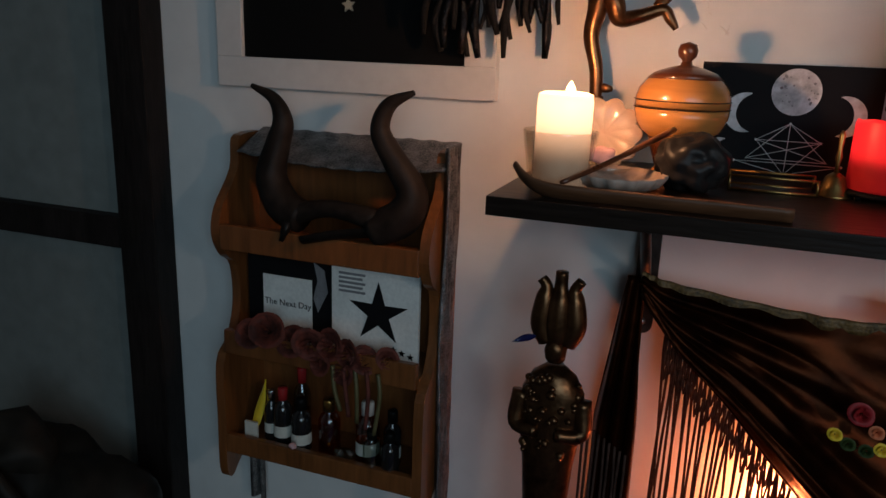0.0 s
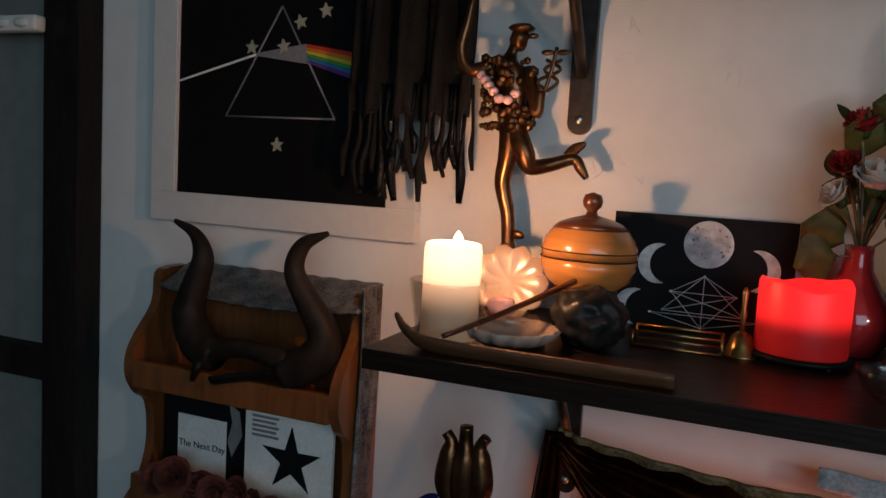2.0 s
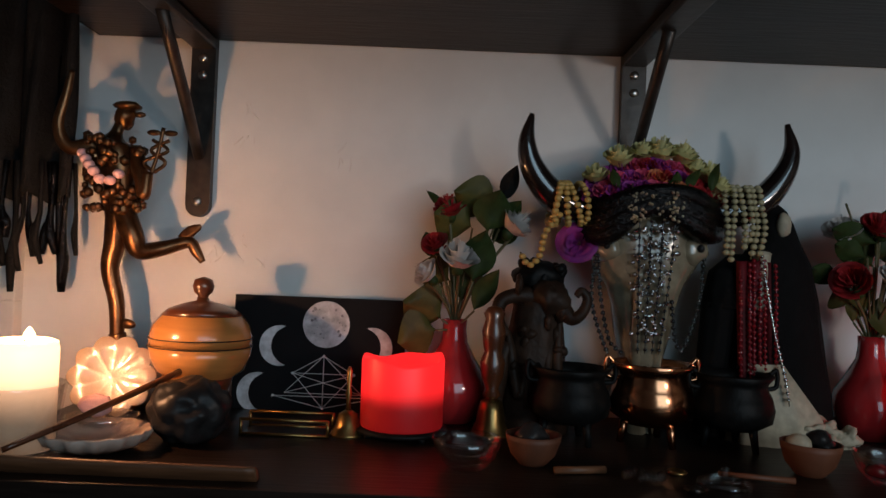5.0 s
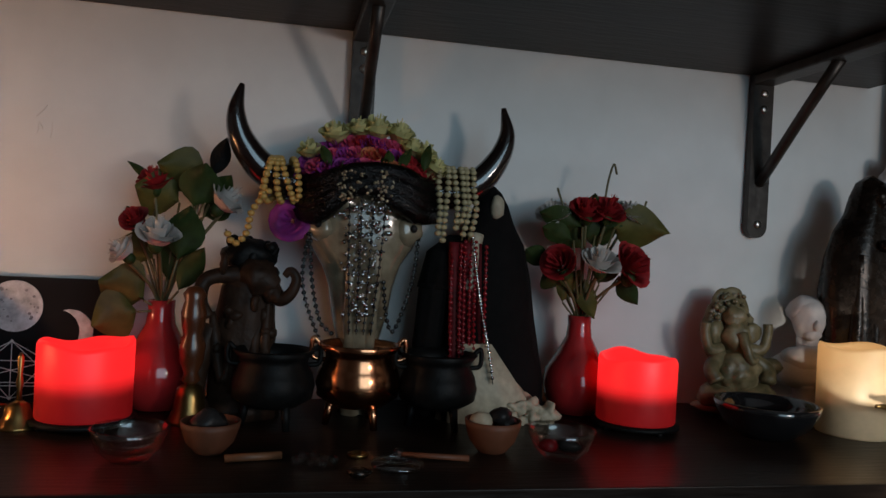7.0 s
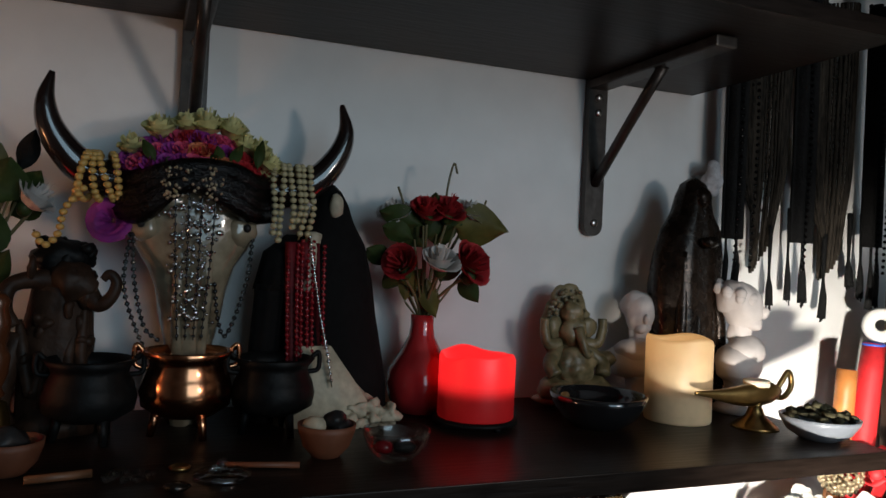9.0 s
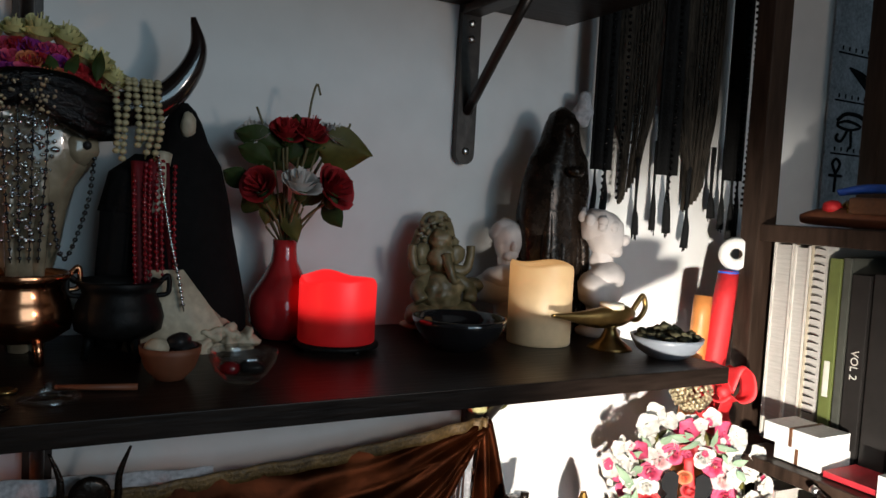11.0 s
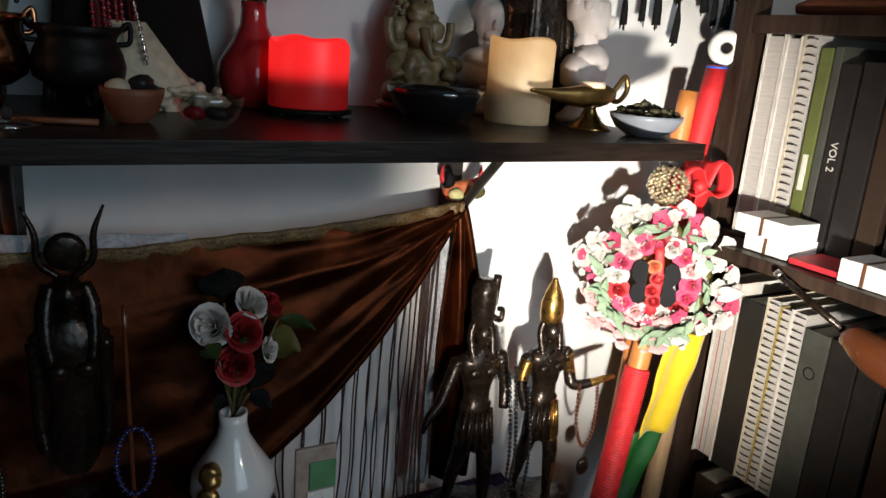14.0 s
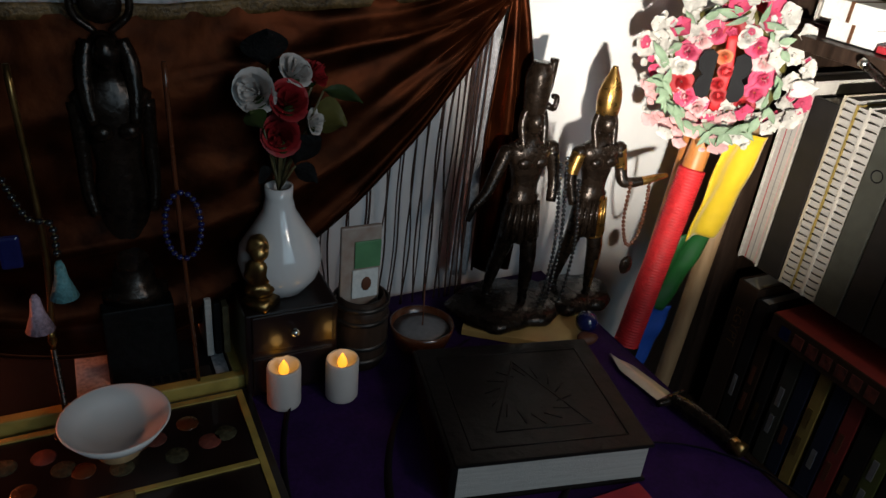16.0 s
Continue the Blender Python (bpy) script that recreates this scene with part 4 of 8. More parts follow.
# ---- red led candles, vases, bouquets ----
RC = [(0.267, -0.117), (0.757, -0.120)]
redwax = glow_wax("lit_red_wax", (0.42, 0.010, 0.012), (1.0, 0.018, 0.02), 0.06, 0.95, SHELF + 0.026, SHELF + 0.046)
rc = thing("led_candle", "glowing red led pillar candle on a black footed base", "candle", (0, 0, SHELF), group="red led candles")
part("candle_wax", lathe([(0.036, 0.008), (0.037, 0.010), (0.037, 0.066), (0.0355, 0.0695), (0.032, 0.068), (0.028, 0.060), (0.001, 0.058)], (0, 0, SHELF), 48, wave=lambda a, k: 1 + (0.012 * math.sin(2 * a) if k >= 2 else 0), lift=lambda a, k: 0.0028 * math.sin(2 * a + 0.6) + 0.0012 * math.sin(5 * a) if 2 <= k <= 4 else 0), redwax, rc)
part("candle_base", lathe([(0.036, 0.003), (0.041, 0.0045), (0.041, 0.0075), (0.034, 0.009)], (0, 0, SHELF), 40), M["cast"], rc)
for a in range(4):
    part("foot", lathe([(0.003, 0), (0.004, 0.004)], (0.034 * math.cos(a * 1.57 + 0.6), 0.034 * math.sin(a * 1.57 + 0.6), SHELF), 8), M["cast"], rc)
rc.location = (*RC[0], SHELF)
copy_thing(rc, Matrix.Translation((*RC[1], SHELF)) @ pose(0, 0, 0, 0, 0, 70))


def vase(x, y, z, material, label, s=1.0, h=0.100, r=0.035):
    prof = [(0.020, 0.0), (0.024, 0.002), (r * 0.92, 0.016), (r, 0.030), (r * 0.94, 0.044), (r * 0.62, 0.062), (r * 0.38, 0.078), (0.0118, h * 0.90), (0.0122, h), (0.0100, h), (0.0098, h * 0.90), (r * 0.30, 0.076), (0.001, 0.06)]
    return solo("bud_vase", lathe([(q * s, w * s) for q, w in prof], (x, y, z), 48), material, label, "vase")


vase(0.313, -0.050, SHELF, M["redglaze"], "glossy red ceramic bottle vase holding silk roses")
vase(0.722, -0.056, SHELF, M["redglaze"], "glossy red ceramic bottle vase with artificial roses")


def bouquet(label, root, flowers, leaves, seed, twigs=()):
    b = thing("rose_bouquet", label, "artificial flowers", root)
    rnd = random.Random(seed)
    for k, (x, y, z, r, kind, tip) in enumerate(flowers):
        m = M["rose_" + kind]
        part("rose", petal_ball((x, y, z), r * 1.05, 5, 5, seed=seed + k, flat=1.1, openness=0.8, tip=tip), m, b)
        part("stem", tube([root, ((root[0] * 2 + x) / 3, (root[1] * 2 + y) / 3, root[2] + (z - root[2]) * 0.45), (x, y, z - r * 0.4)], 0.0016, 6, steps=4), M["stem"], b)
        part("calyx", blob((x - tip[0] * r * 0.5, y, z - r * 0.62), (r * 0.35, r * 0.35, r * 0.4), 0.002, 90, 2), M["leaf"], b)
    for k, (x0, z0, x1, z1, w, kind) in enumerate(leaves):
        y = root[1] - rnd.uniform(0.0, 0.03)
        part("rose_leaf", leaf((x0, y, z0), (x1, y - 0.014, z1), w * 1.4, 0.3, up=(0, 1, 0.3)), M[kind], b)
        part("stem", tube([root, (x0, y, z0)], 0.0011, 5, steps=1), M["stem"], b)
    for pts in twigs:
        part("twig", tube(pts, 0.0012, 5, steps=4), M["stem"], b)
    return b


bouquet("silk roses and calla lilies, red and white, in the red vase", (0.313, -0.050, 1.352),
        [(0.303, -0.062, 1.472, 0.016, "red", (-0.3, -0.5, 1)), (0.290, -0.078, 1.436, 0.013, "red", (-0.5, -1, 1)), (0.314, -0.092, 1.424, 0.019, "white", (0.2, -0.5, 1.2)), (0.283, -0.086, 1.408, 0.014, "white", (-1, -0.4, 0.6)), (0.368, -0.070, 1.458, 0.018, "white", (0.9, -0.3, 0.9)), (0.346, -0.060, 1.470, 0.014, "red", (0.3, 0, 1))],
        [(0.326, 1.452, 0.290, 1.462, 0.018, "leafolive"), (0.348, 1.474, 0.308, 1.484, 0.016, "leafolive"), (0.340, 1.448, 0.350, 1.486, 0.014, "leaf"), (0.306, 1.400, 0.276, 1.412, 0.013, "leafolive"), (0.300, 1.362, 0.264, 1.376, 0.020, "leafolive"), (0.296, 1.352, 0.262, 1.338, 0.018, "leafolive"), (0.345, 1.440, 0.372, 1.452, 0.009, "leaf"), (0.352, 1.452, 0.371, 1.478, 0.008, "leaf"), (0.355, 1.478, 0.366, 1.512, 0.0065, "blackcloth"), (0.328, 1.400, 0.338, 1.448, 0.013, "leaf"), (0.300, 1.468, 0.280, 1.486, 0.003, "leaf"), (0.318, 1.380, 0.330, 1.425, 0.011, "leaf"), (0.290, 1.420, 0.281, 1.445, 0.007, "leaf"), (0.33, 1.372, 0.352, 1.412, 0.008, "leaf")], 11)
bouquet("red and white silk roses with olive leaves in the red vase", (0.722, -0.056, 1.352),
        [(0.681, -0.070, 1.465, 0.017, "white", (-0.5, -0.6, 1)), (0.712, -0.082, 1.470, 0.017, "red", (-0.1, -0.8, 1)), (0.736, -0.080, 1.472, 0.018, "red", (0.1, -0.8, 1)), (0.763, -0.070, 1.470, 0.017, "white", (0.5, -0.6, 1)), (0.686, -0.080, 1.416, 0.018, "red", (-0.8, -0.8, 0.5)), (0.723, -0.098, 1.420, 0.019, "white", (0, -0.7, 1.2)), (0.761, -0.090, 1.418, 0.022, "red", (0.5, -1, 0.6))],
        [(0.742, 1.452, 0.796, 1.450, 0.017, "leafolive"), (0.708, 1.452, 0.660, 1.462, 0.009, "leaf"), (0.700, 1.438, 0.664, 1.448, 0.008, "leaf"), (0.686, 1.412, 0.656, 1.426, 0.008, "leaf"), (0.755, 1.405, 0.770, 1.378, 0.008, "leaf"), (0.72, 1.40, 0.727, 1.362, 0.008, "leafolive"), (0.715, 1.440, 0.750, 1.455, 0.014, "leaf"), (0.720, 1.430, 0.695, 1.462, 0.015, "leaf"), (0.70, 1.392, 0.676, 1.402, 0.011, "leaf"), (0.735, 1.395, 0.755, 1.425, 0.011, "leaf"), (0.70, 1.375, 0.712, 1.408, 0.009, "leafolive"), (0.728, 1.445, 0.722, 1.485, 0.012, "leaf"), (0.745, 1.46, 0.778, 1.478, 0.006, "leaf")], 23,
        twigs=[[(0.735, -0.07, 1.46), (0.738, -0.07, 1.495), (0.743, -0.072, 1.518), (0.748, -0.07, 1.508)], [(0.695, -0.07, 1.465), (0.685, -0.07, 1.490)], [(0.77, -0.08, 1.46), (0.777, -0.08, 1.482)]])

# wooden-handled bell
hb = thing("hand_bell", "brass hand bell with a turned red-brown wooden handle", "bell", (0.348, -0.102, SHELF))
part("bell_cup", lathe([(0.019, 0.0000), (0.0175, 0.0021), (0.0135, 0.0112), (0.012, 0.0224), (0.010, 0.0301), (0.004, 0.0336)], (0.348, -0.102, SHELF), 32), M["brass"], hb)
part("bell_handle", lathe([(0.005, 0.0322), (0.0085, 0.0364), (0.006, 0.0420), (0.010, 0.0525), (0.0115, 0.0665), (0.008, 0.0756), (0.0095, 0.0812), (0.011, 0.0945), (0.008, 0.1050), (0.010, 0.1106), (0.006, 0.1162), (0.001, 0.1176)], (0.348, -0.102, SHELF), 28), M["darkhoney"], hb)

# brown deity with a dark headdress and a curling trunk
sh = bmesh.new()
DX, DY = 0.392, -0.075


def ringed(rows, bm, seg=26, wob=0.0, mat_index=0):
    """A skin over ellipses (x, y, z, rx, ry)."""
    last = None
    for i, (x, y, z, rx, ry) in enumerate(rows):
        ring = [bm.verts.new((x + rx * math.cos(a) * (1 + wob * math.sin(7 * a + i)), y + ry * math.sin(a) * (1 + wob * math.sin(9 * a + 1)), z)) for a in (2 * math.pi * k / seg for k in range(seg))]
        if last:
            for k in range(seg):
                f = bm.faces.new((last[k], last[(k + 1) % seg], ring[(k + 1) % seg], ring[k]))
                f.material_index = mat_index
        else:
            bm.faces.new(ring[::-1]).material_index = mat_index
        last = ring
    bm.faces.new(last).material_index = mat_index
    return bm


ringed([(0.388, DY, SHELF, 0.036, 0.030), (0.388, DY, SHELF + 0.012, 0.035, 0.029), (0.388, DY, SHELF + 0.016, 0.028, 0.024), (0.388, DY, 1.300, 0.027, 0.022), (0.389, DY, 1.335, 0.029, 0.022), (0.391, DY, 1.362, 0.025, 0.020), (0.392, DY, 1.380, 0.024, 0.020), (0.392, DY, 1.396, 0.018, 0.016)], sh, 24, wob=0.05)
for k in range(6):
    x = 0.369 + 0.0085 * k + crat.uniform(-0.002, 0.002)
    tube([(x + crat.uniform(-0.006, 0.006), DY - 0.013, 1.362 + crat.uniform(-0.015, 0.012), 0.0025), (x + crat.uniform(-0.005, 0.005), DY - 0.0175, 1.33, crat.uniform(0.003, 0.006)), (x + crat.uniform(-0.006, 0.006), DY - 0.019, 1.280 + crat.uniform(0, 0.02), 0.004)], seg=8, bm=sh)
tube([(0.388, DY - 0.006, 1.388, 0.012), (0.368, DY - 0.012, 1.389, 0.0075), (0.354, DY - 0.016, 1.383, 0.0065), (0.352, DY - 0.020, 1.366, 0.006), (0.360, DY - 0.022, 1.352, 0.005)], seg=12, bm=sh)
tube([(0.362, DY - 0.012, 1.345, 0.008), (0.353, DY - 0.016, 1.312, 0.010), (0.350, DY - 0.016, 1.285, 0.009), (0.355, DY - 0.018, SHELF + 0.008, 0.010)], seg=12, bm=sh)
blob((0.400, DY - 0.010, 1.388), (0.018, 0.017, 0.018), 0.006, 110, 3, sh)
tube([(0.412, DY - 0.014, 1.378, 0.009), (0.421, DY - 0.020, 1.370, 0.0065), (0.430, DY - 0.022, 1.377, 0.0052), (0.4335, DY - 0.022, 1.389, 0.0045), (0.428, DY - 0.022, 1.396, 0.004), (0.423, DY - 0.022, 1.391, 0.003)], seg=12, bm=sh)
for k in range(34):
    blob((DX + crat.uniform(-0.024, 0.022), DY - 0.014 + crat.uniform(-0.006, 0.006), crat.uniform(1.285, 1.40)), (crat.uniform(0.003, 0.007), 0.006, crat.uniform(0.004, 0.009)), 0.003, 150, 2, sh)
n0 = len(sh.faces)
blob((0.391, DY + 0.002, 1.408), (0.025, 0.018, 0.015), 0.006, 100, 3, sh)
for k in range(14):
    blob((DX + crat.uniform(-0.023, 0.021), DY + crat.uniform(-0.012, 0.010), crat.uniform(1.405, 1.420)), (0.006, 0.006, 0.006), 0.003, 150, 2, sh)
sh.faces.ensure_lookup_table()
for f in sh.faces[n0:]:
    f.material_index = 1
solo("deity_statue", sh, [M["brownresin"], M["cast"]], "carved brown deity statue with curling trunk and dark headdress", "statue")


# ---- cauldrons ----
def cauldron(x, y, r, h, material, label, flare=1.0):
    c = thing("cauldron", label, "cauldron", (x, y, SHELF), group="cauldrons")
    b = 0.014
    prof = [(0.002, b), (r * 0.62, b + 0.004), (r * 0.95, b + h * 0.22), (r * 1.0, b + h * 0.42), (r * 0.93, b + h * 0.62), (r * 0.80, b + h * 0.80), (r * 0.84, b + h * 0.88), (r * flare, b + h), (r * flare - 0.003, b + h + 0.001), (r * 0.76, b + h * 0.86), (r * 0.85, b + h * 0.5), (r * 0.5, b + h * 0.2), (0.002, b + h * 0.16)]
    part("cauldron_body", lathe(prof, (x, y, SHELF), 44), material, c)
    for k in range(3):
        a = radians(-90 + 120 * k + 30)
        part("cauldron_leg", tube([(x + r * 0.60 * math.cos(a), y + r * 0.60 * math.sin(a), SHELF + b + 0.010, 0.0045), (x + r * 0.72 * math.cos(a), y + r * 0.72 * math.sin(a), SHELF + 0.0, 0.003)], seg=8, steps=1), material, c)
    for s in (1, -1):
        part("ear", tube([(x + s * r * 0.80, y, SHELF + b + h * 0.75), (x + s * r * 1.08, y, SHELF + b + h * 0.80), (x + s * r * 1.08, y, SHELF + b + h * 1.08), (x + s * r * 0.92, y, SHELF + b + h * 1.0)], 0.0022, 8), material, c)
    part("carry_handle", tube([(x + r * 1.05 * math.cos(t), y + 0.006 + r * 0.9 * math.sin(t), SHELF + b + h * 1.02 - 0.010 * math.sin(t)) for t in (0.0, 0.5, 1.0, 1.57, 2.1, 2.6, 3.14)], 0.0016, 6, steps=3), material, c)
    return c


cauldron(0.418, -0.115, 0.036, 0.052, M["cast"], "small black cast iron cauldron on three legs", 0.98)
cauldron(0.492, -0.110, 0.038, 0.058, M["copper"], "polished copper cauldron with flared rim", 1.0)
cauldron(0.564, -0.115, 0.036, 0.052, M["cast"], "matt black cast iron cauldron", 0.98)
solo("tea_light", lathe([(0.017, 0), (0.017, 0.012), (0.015, 0.012), (0.001, 0.010)], (0.415, -0.112, SHELF + 0.046), 24), M["wax"], "cream tea light inside the black cauldron", "candle")

# ---- bull skull ----
BX, BY = 0.494, -0.062
bs = thing("bull_skull", "painted bull skull with polished black horns", "skull", (BX, BY, SHELF))
sk = bmesh.new()
for i, (z, w, d) in enumerate(((1.500, 0.040, 0.020), (1.482, 0.050, 0.028), (1.465, 0.053, 0.033), (1.448, 0.055, 0.035), (1.434, 0.0545, 0.035), (1.420, 0.048, 0.034), (1.404, 0.037, 0.032), (1.385, 0.031, 0.029), (1.36, 0.0265, 0.026), (1.335, 0.0215, 0.024), (1.30, 0.019, 0.021), (SHELF, 0.016, 0.018))):
    ring = []
    for k in range(28):
        a = 2 * math.pi * k / 28
        ring.append(sk.verts.new((BX + w * math.cos(a), BY + d * math.sin(a) * (1.0 + 0.25 * math.cos(a) ** 2), z + 0.004 * noise.noise(Vector((math.cos(a) * 2, math.sin(a) * 2, z * 30))))))
    if i:
        for k in range(28):
            j = (k + 1) % 28
            sk.faces.new((prev[k], prev[j], ring[j], ring[k]))
    else:
        sk.faces.new(ring)
    prev = ring
sk.faces.new(prev[::-1])
for s in (1, -1):
    blob((BX + s * 0.040, BY - 0.018, 1.440), (0.015, 0.016, 0.017), 0.003, 80, 3, sk)
    blob((BX + s * 0.020, BY - 0.026, 1.462), (0.016, 0.012, 0.014), 0.003, 80, 3, sk)
    tube([(BX + s * 0.010, BY - 0.030, 1.42, 0.006), (BX + s * 0.011, BY - 0.025, 1.37, 0.006), (BX + s * 0.009, BY - 0.018, 1.31, 0.005)], seg=10, bm=sk)
for v in sk.verts:
    v.co += Vector((0, -0.004, 0)) * noise.noise(v.co * 70) + Vector((0.002, 0, 0)) * noise.noise(v.co * 50 + Vector((3, 1, 7)))
bmesh.ops.recalc_face_normals(sk, faces=sk.faces)
part("skull_bone", sk, M["skull"], bs)
for s in (1, -1):
    part("eye_socket", blob((BX + s * 0.044, BY - 0.0335, 1.440), (0.0035, 0.003, 0.004), 0, 1, 2), M["stone"], bs, "dark eye socket")
part("horn", tube([(0.455, -0.065, 1.478, 0.017), (0.425, -0.070, 1.476, 0.0165), (0.398, -0.078, 1.488, 0.0145), (0.379, -0.084, 1.512, 0.0115), (0.373, -0.087, 1.536, 0.008), (0.377, -0.087, 1.561, 0.0025)], seg=18), M["horn"], bs)
part("horn", tube([(0.535, -0.065, 1.478, 0.017), (0.567, -0.068, 1.476, 0.0165), (0.598, -0.072, 1.486, 0.0145), (0.619, -0.075, 1.510, 0.0115), (0.628, -0.076, 1.536, 0.008), (0.623, -0.076, 1.563, 0.0025)], seg=18), M["horn"], bs)
band = thing("sequin_band", "black sequinned cloth wound round the skull's brow", "cloth band", (BX, BY, 1.46))
for k in range(4):
    part("cloth_roll", tube([(BX - 0.064, BY - 0.012, 1.480 - 0.009 * k, 0.0085), (BX - 0.045, BY - 0.034, 1.476 - 0.009 * k, 0.010), (BX - 0.02, BY - 0.046, 1.486 - 0.006 * k + 0.003 * (k % 2), 0.009), (BX + 0.004, BY - 0.048, 1.490 - 0.005 * k, 0.008), (BX + 0.03, BY - 0.044, 1.486 - 0.007 * k - 0.003 * (k % 2), 0.010), (BX + 0.048, BY - 0.034, 1.480 - 0.009 * k, 0.009), (BX + 0.066, BY - 0.010, 1.484 - 0.010 * k, 0.008)], seg=12), M["sequin"], band)
gems = bmesh.new()
for k in range(170):
    u, g = crat.uniform(-1, 1), crat.choice((-0.42, -0.3, 0.2, 0.55, 0.7))
    u = u if k % 3 == 0 else g + crat.gauss(0, 0.09)
    blob((BX + 0.062 * u, BY - 0.059 + 0.038 * u * u, 1.475 - 0.010 * u * u + crat.uniform(-0.012, 0.014)), crat.uniform(0.0008, 0.0019), sub=1, bm=gems)
part("sequin_band", gems, M["champagne"], band, "scattered gilt sequins")
glints = bmesh.new()
for k in range(230):
    w_ = crat.uniform(0, 1) ** 1.3
    off = crat.choice((-0.006, 0.0, 0.004)) + crat.gauss(0, 0.0065 + 0.006 * (1 - w_))
    blob((BX + off, BY - 0.0445 + 0.012 * w_ + 8 * off * off, 1.470 - 0.115 * w_ + crat.uniform(-0.004, 0.004)), crat.uniform(0.0008, 0.0030), sub=1, bm=glints)
part("glitter_patch", glints, M["silver"], bs, "silver glitter glued on the brow")
crown = thing("flower_garland", "crown of cream, purple, pink and red silk flowers on the skull", "garland", (BX, BY, 1.49))
for k, (x, z, r) in enumerate(((0.440, 1.507, 0.0105), (0.462, 1.524, 0.0125), (0.484, 1.531, 0.0105), (0.501, 1.532, 0.0135), (0.522, 1.529, 0.0125), (0.534, 1.516, 0.011), (0.546, 1.512, 0.0115), (0.557, 1.499, 0.0115), (0.552, 1.490, 0.009))):
    part("cream_flower", petal_ball((x, BY - 0.020, z), r * 1.3, 5, 5, seed=40 + k, flat=1.1, openness=0.7, tip=((x - BX) * 6, -0.5, 1)), M["rose_cream"], crown)
for k in range(34):
    u = -1 + 2 * (k + crat.uniform(0.1, 0.9)) / 34
    z = 1.488 + (0.030 * math.sqrt(max(0.0, 1 - u * u))) * (0.15, 0.55, 0.95)[k % 3]
    c = ("purple", "purple", "purple", "pink")[k % 4] if u < -0.25 else (("pink", "orange", "purple", "pink", "red")[k % 5] if u < 0.45 else ("red", "red", "pink")[k % 3])
    part("crown_flower", petal_ball((BX + 0.060 * u, BY - 0.044 + 0.020 * u * u + 0.008 * (k % 3), z), crat.uniform(0.0095, 0.0130), 4, 5, seed=60 + k, flat=1.0, openness=0.9, tip=(0.5 * u + crat.uniform(-0.3, 0.3), -1, 0.7)), M["rose_" + c], crown)
for k in range(6):
    x = BX + crat.uniform(-0.045, 0.05)
    part("crown_leaf", leaf((x, BY - 0.040, 1.492), (x + crat.uniform(-0.012, 0.012), BY - 0.052, 1.497 + crat.uniform(-0.008, 0.028)), 0.005, 0.3, up=(0, 1, 0)), M["leaf"], crown)
part("crown_flower", petal_ball((0.424, -0.085, 1.442), 0.019, 4, 5, seed=91, openness=1.2, tip=(-0.4, -1, 0.1)), M["rose_purple"], crown, "large purple peony hanging at the side")
part("flower_wire", tube([(0.428, -0.08, 1.446), (0.432, -0.078, 1.465), (0.440, -0.075, 1.480)], 0.0015, 6), M["stem"], crown)
for k in range(5):
    x = 0.401 + 0.0066 * k + crat.uniform(-0.0015, 0.0015)
    loop = [(x + (0.004 + 0.003 * (k % 2)) * math.sin(t + k), -0.078 + 0.021 * math.cos(t), 1.478 + 0.020 * math.sin(t) + 0.004 * k * 0) for t in np.linspace(0, 6.28, 10)]
    bead_rope(loop, 0.0034, 0.0062, M["woodbead"], "yellow wooden beads wound round a skull horn")
bead_rope([(0.405, -0.096, 1.466), (0.392, -0.098, 1.448), (0.388, -0.098, 1.428), (0.378, -0.098, 1.418), (0.37, -0.095, 1.43)], 0.0034, 0.0062, M["woodbead"], "loose end of wooden beads hanging from the horn")
for k in range(6):
    x = 0.561 + 0.0068 * k + crat.uniform(-0.002, 0.002)
    bead_rope([(x, -0.050, 1.486), (x + crat.uniform(-0.002, 0.002), -0.083, 1.500), (x, -0.094, 1.482), (x + crat.uniform(-0.004, 0.004), -0.097, 1.46), (x + crat.uniform(-0.005, 0.005), -0.098, 1.448 - crat.uniform(0, 0.022))], 0.0033, 0.0061, M["bonebead"], "bone beads draped over the skull horn")
for k in range(4):
    x = BX - 0.018 + 0.011 * k
    pts = [(x, BY - 0.048, 1.470), (x * 0.9 + BX * 0.1, BY - 0.043, 1.42), (x * 0.75 + BX * 0.25, BY - 0.036, 1.38), (x * 0.6 + BX * 0.4, BY - 0.030, 1.34)]
    bead_rope(pts, 0.0019, 0.0075, M["blackbead"], "glittering bead chain down the face of the skull")
bead_rope([(BX - 0.050, BY - 0.025, 1.43), (BX - 0.047, BY - 0.03, 1.39), (BX - 0.038, BY - 0.03, 1.352), (BX - 0.026, BY - 0.03, 1.34)], 0.0025, 0.006, M["blackbead"], "black rosary beads looped beside the skull")
bead_rope([(BX - 0.052, BY - 0.024, 1.43), (BX - 0.055, BY - 0.03, 1.385), (BX - 0.040, BY - 0.034, 1.34), (BX - 0.030, BY - 0.034, 1.325)], 0.0025, 0.006, M["blackbead"], "black rosary beads looped beside the skull")
bead_rope([(BX + 0.050, BY - 0.024, 1.43), (BX + 0.045, BY - 0.03, 1.39), (BX + 0.030, BY - 0.032, 1.345), (BX + 0.022, BY - 0.032, 1.36), (BX + 0.018, BY - 0.034, 1.39)], 0.0025, 0.006, M["blackbead"], "black rosary beads on the skull's cheek")

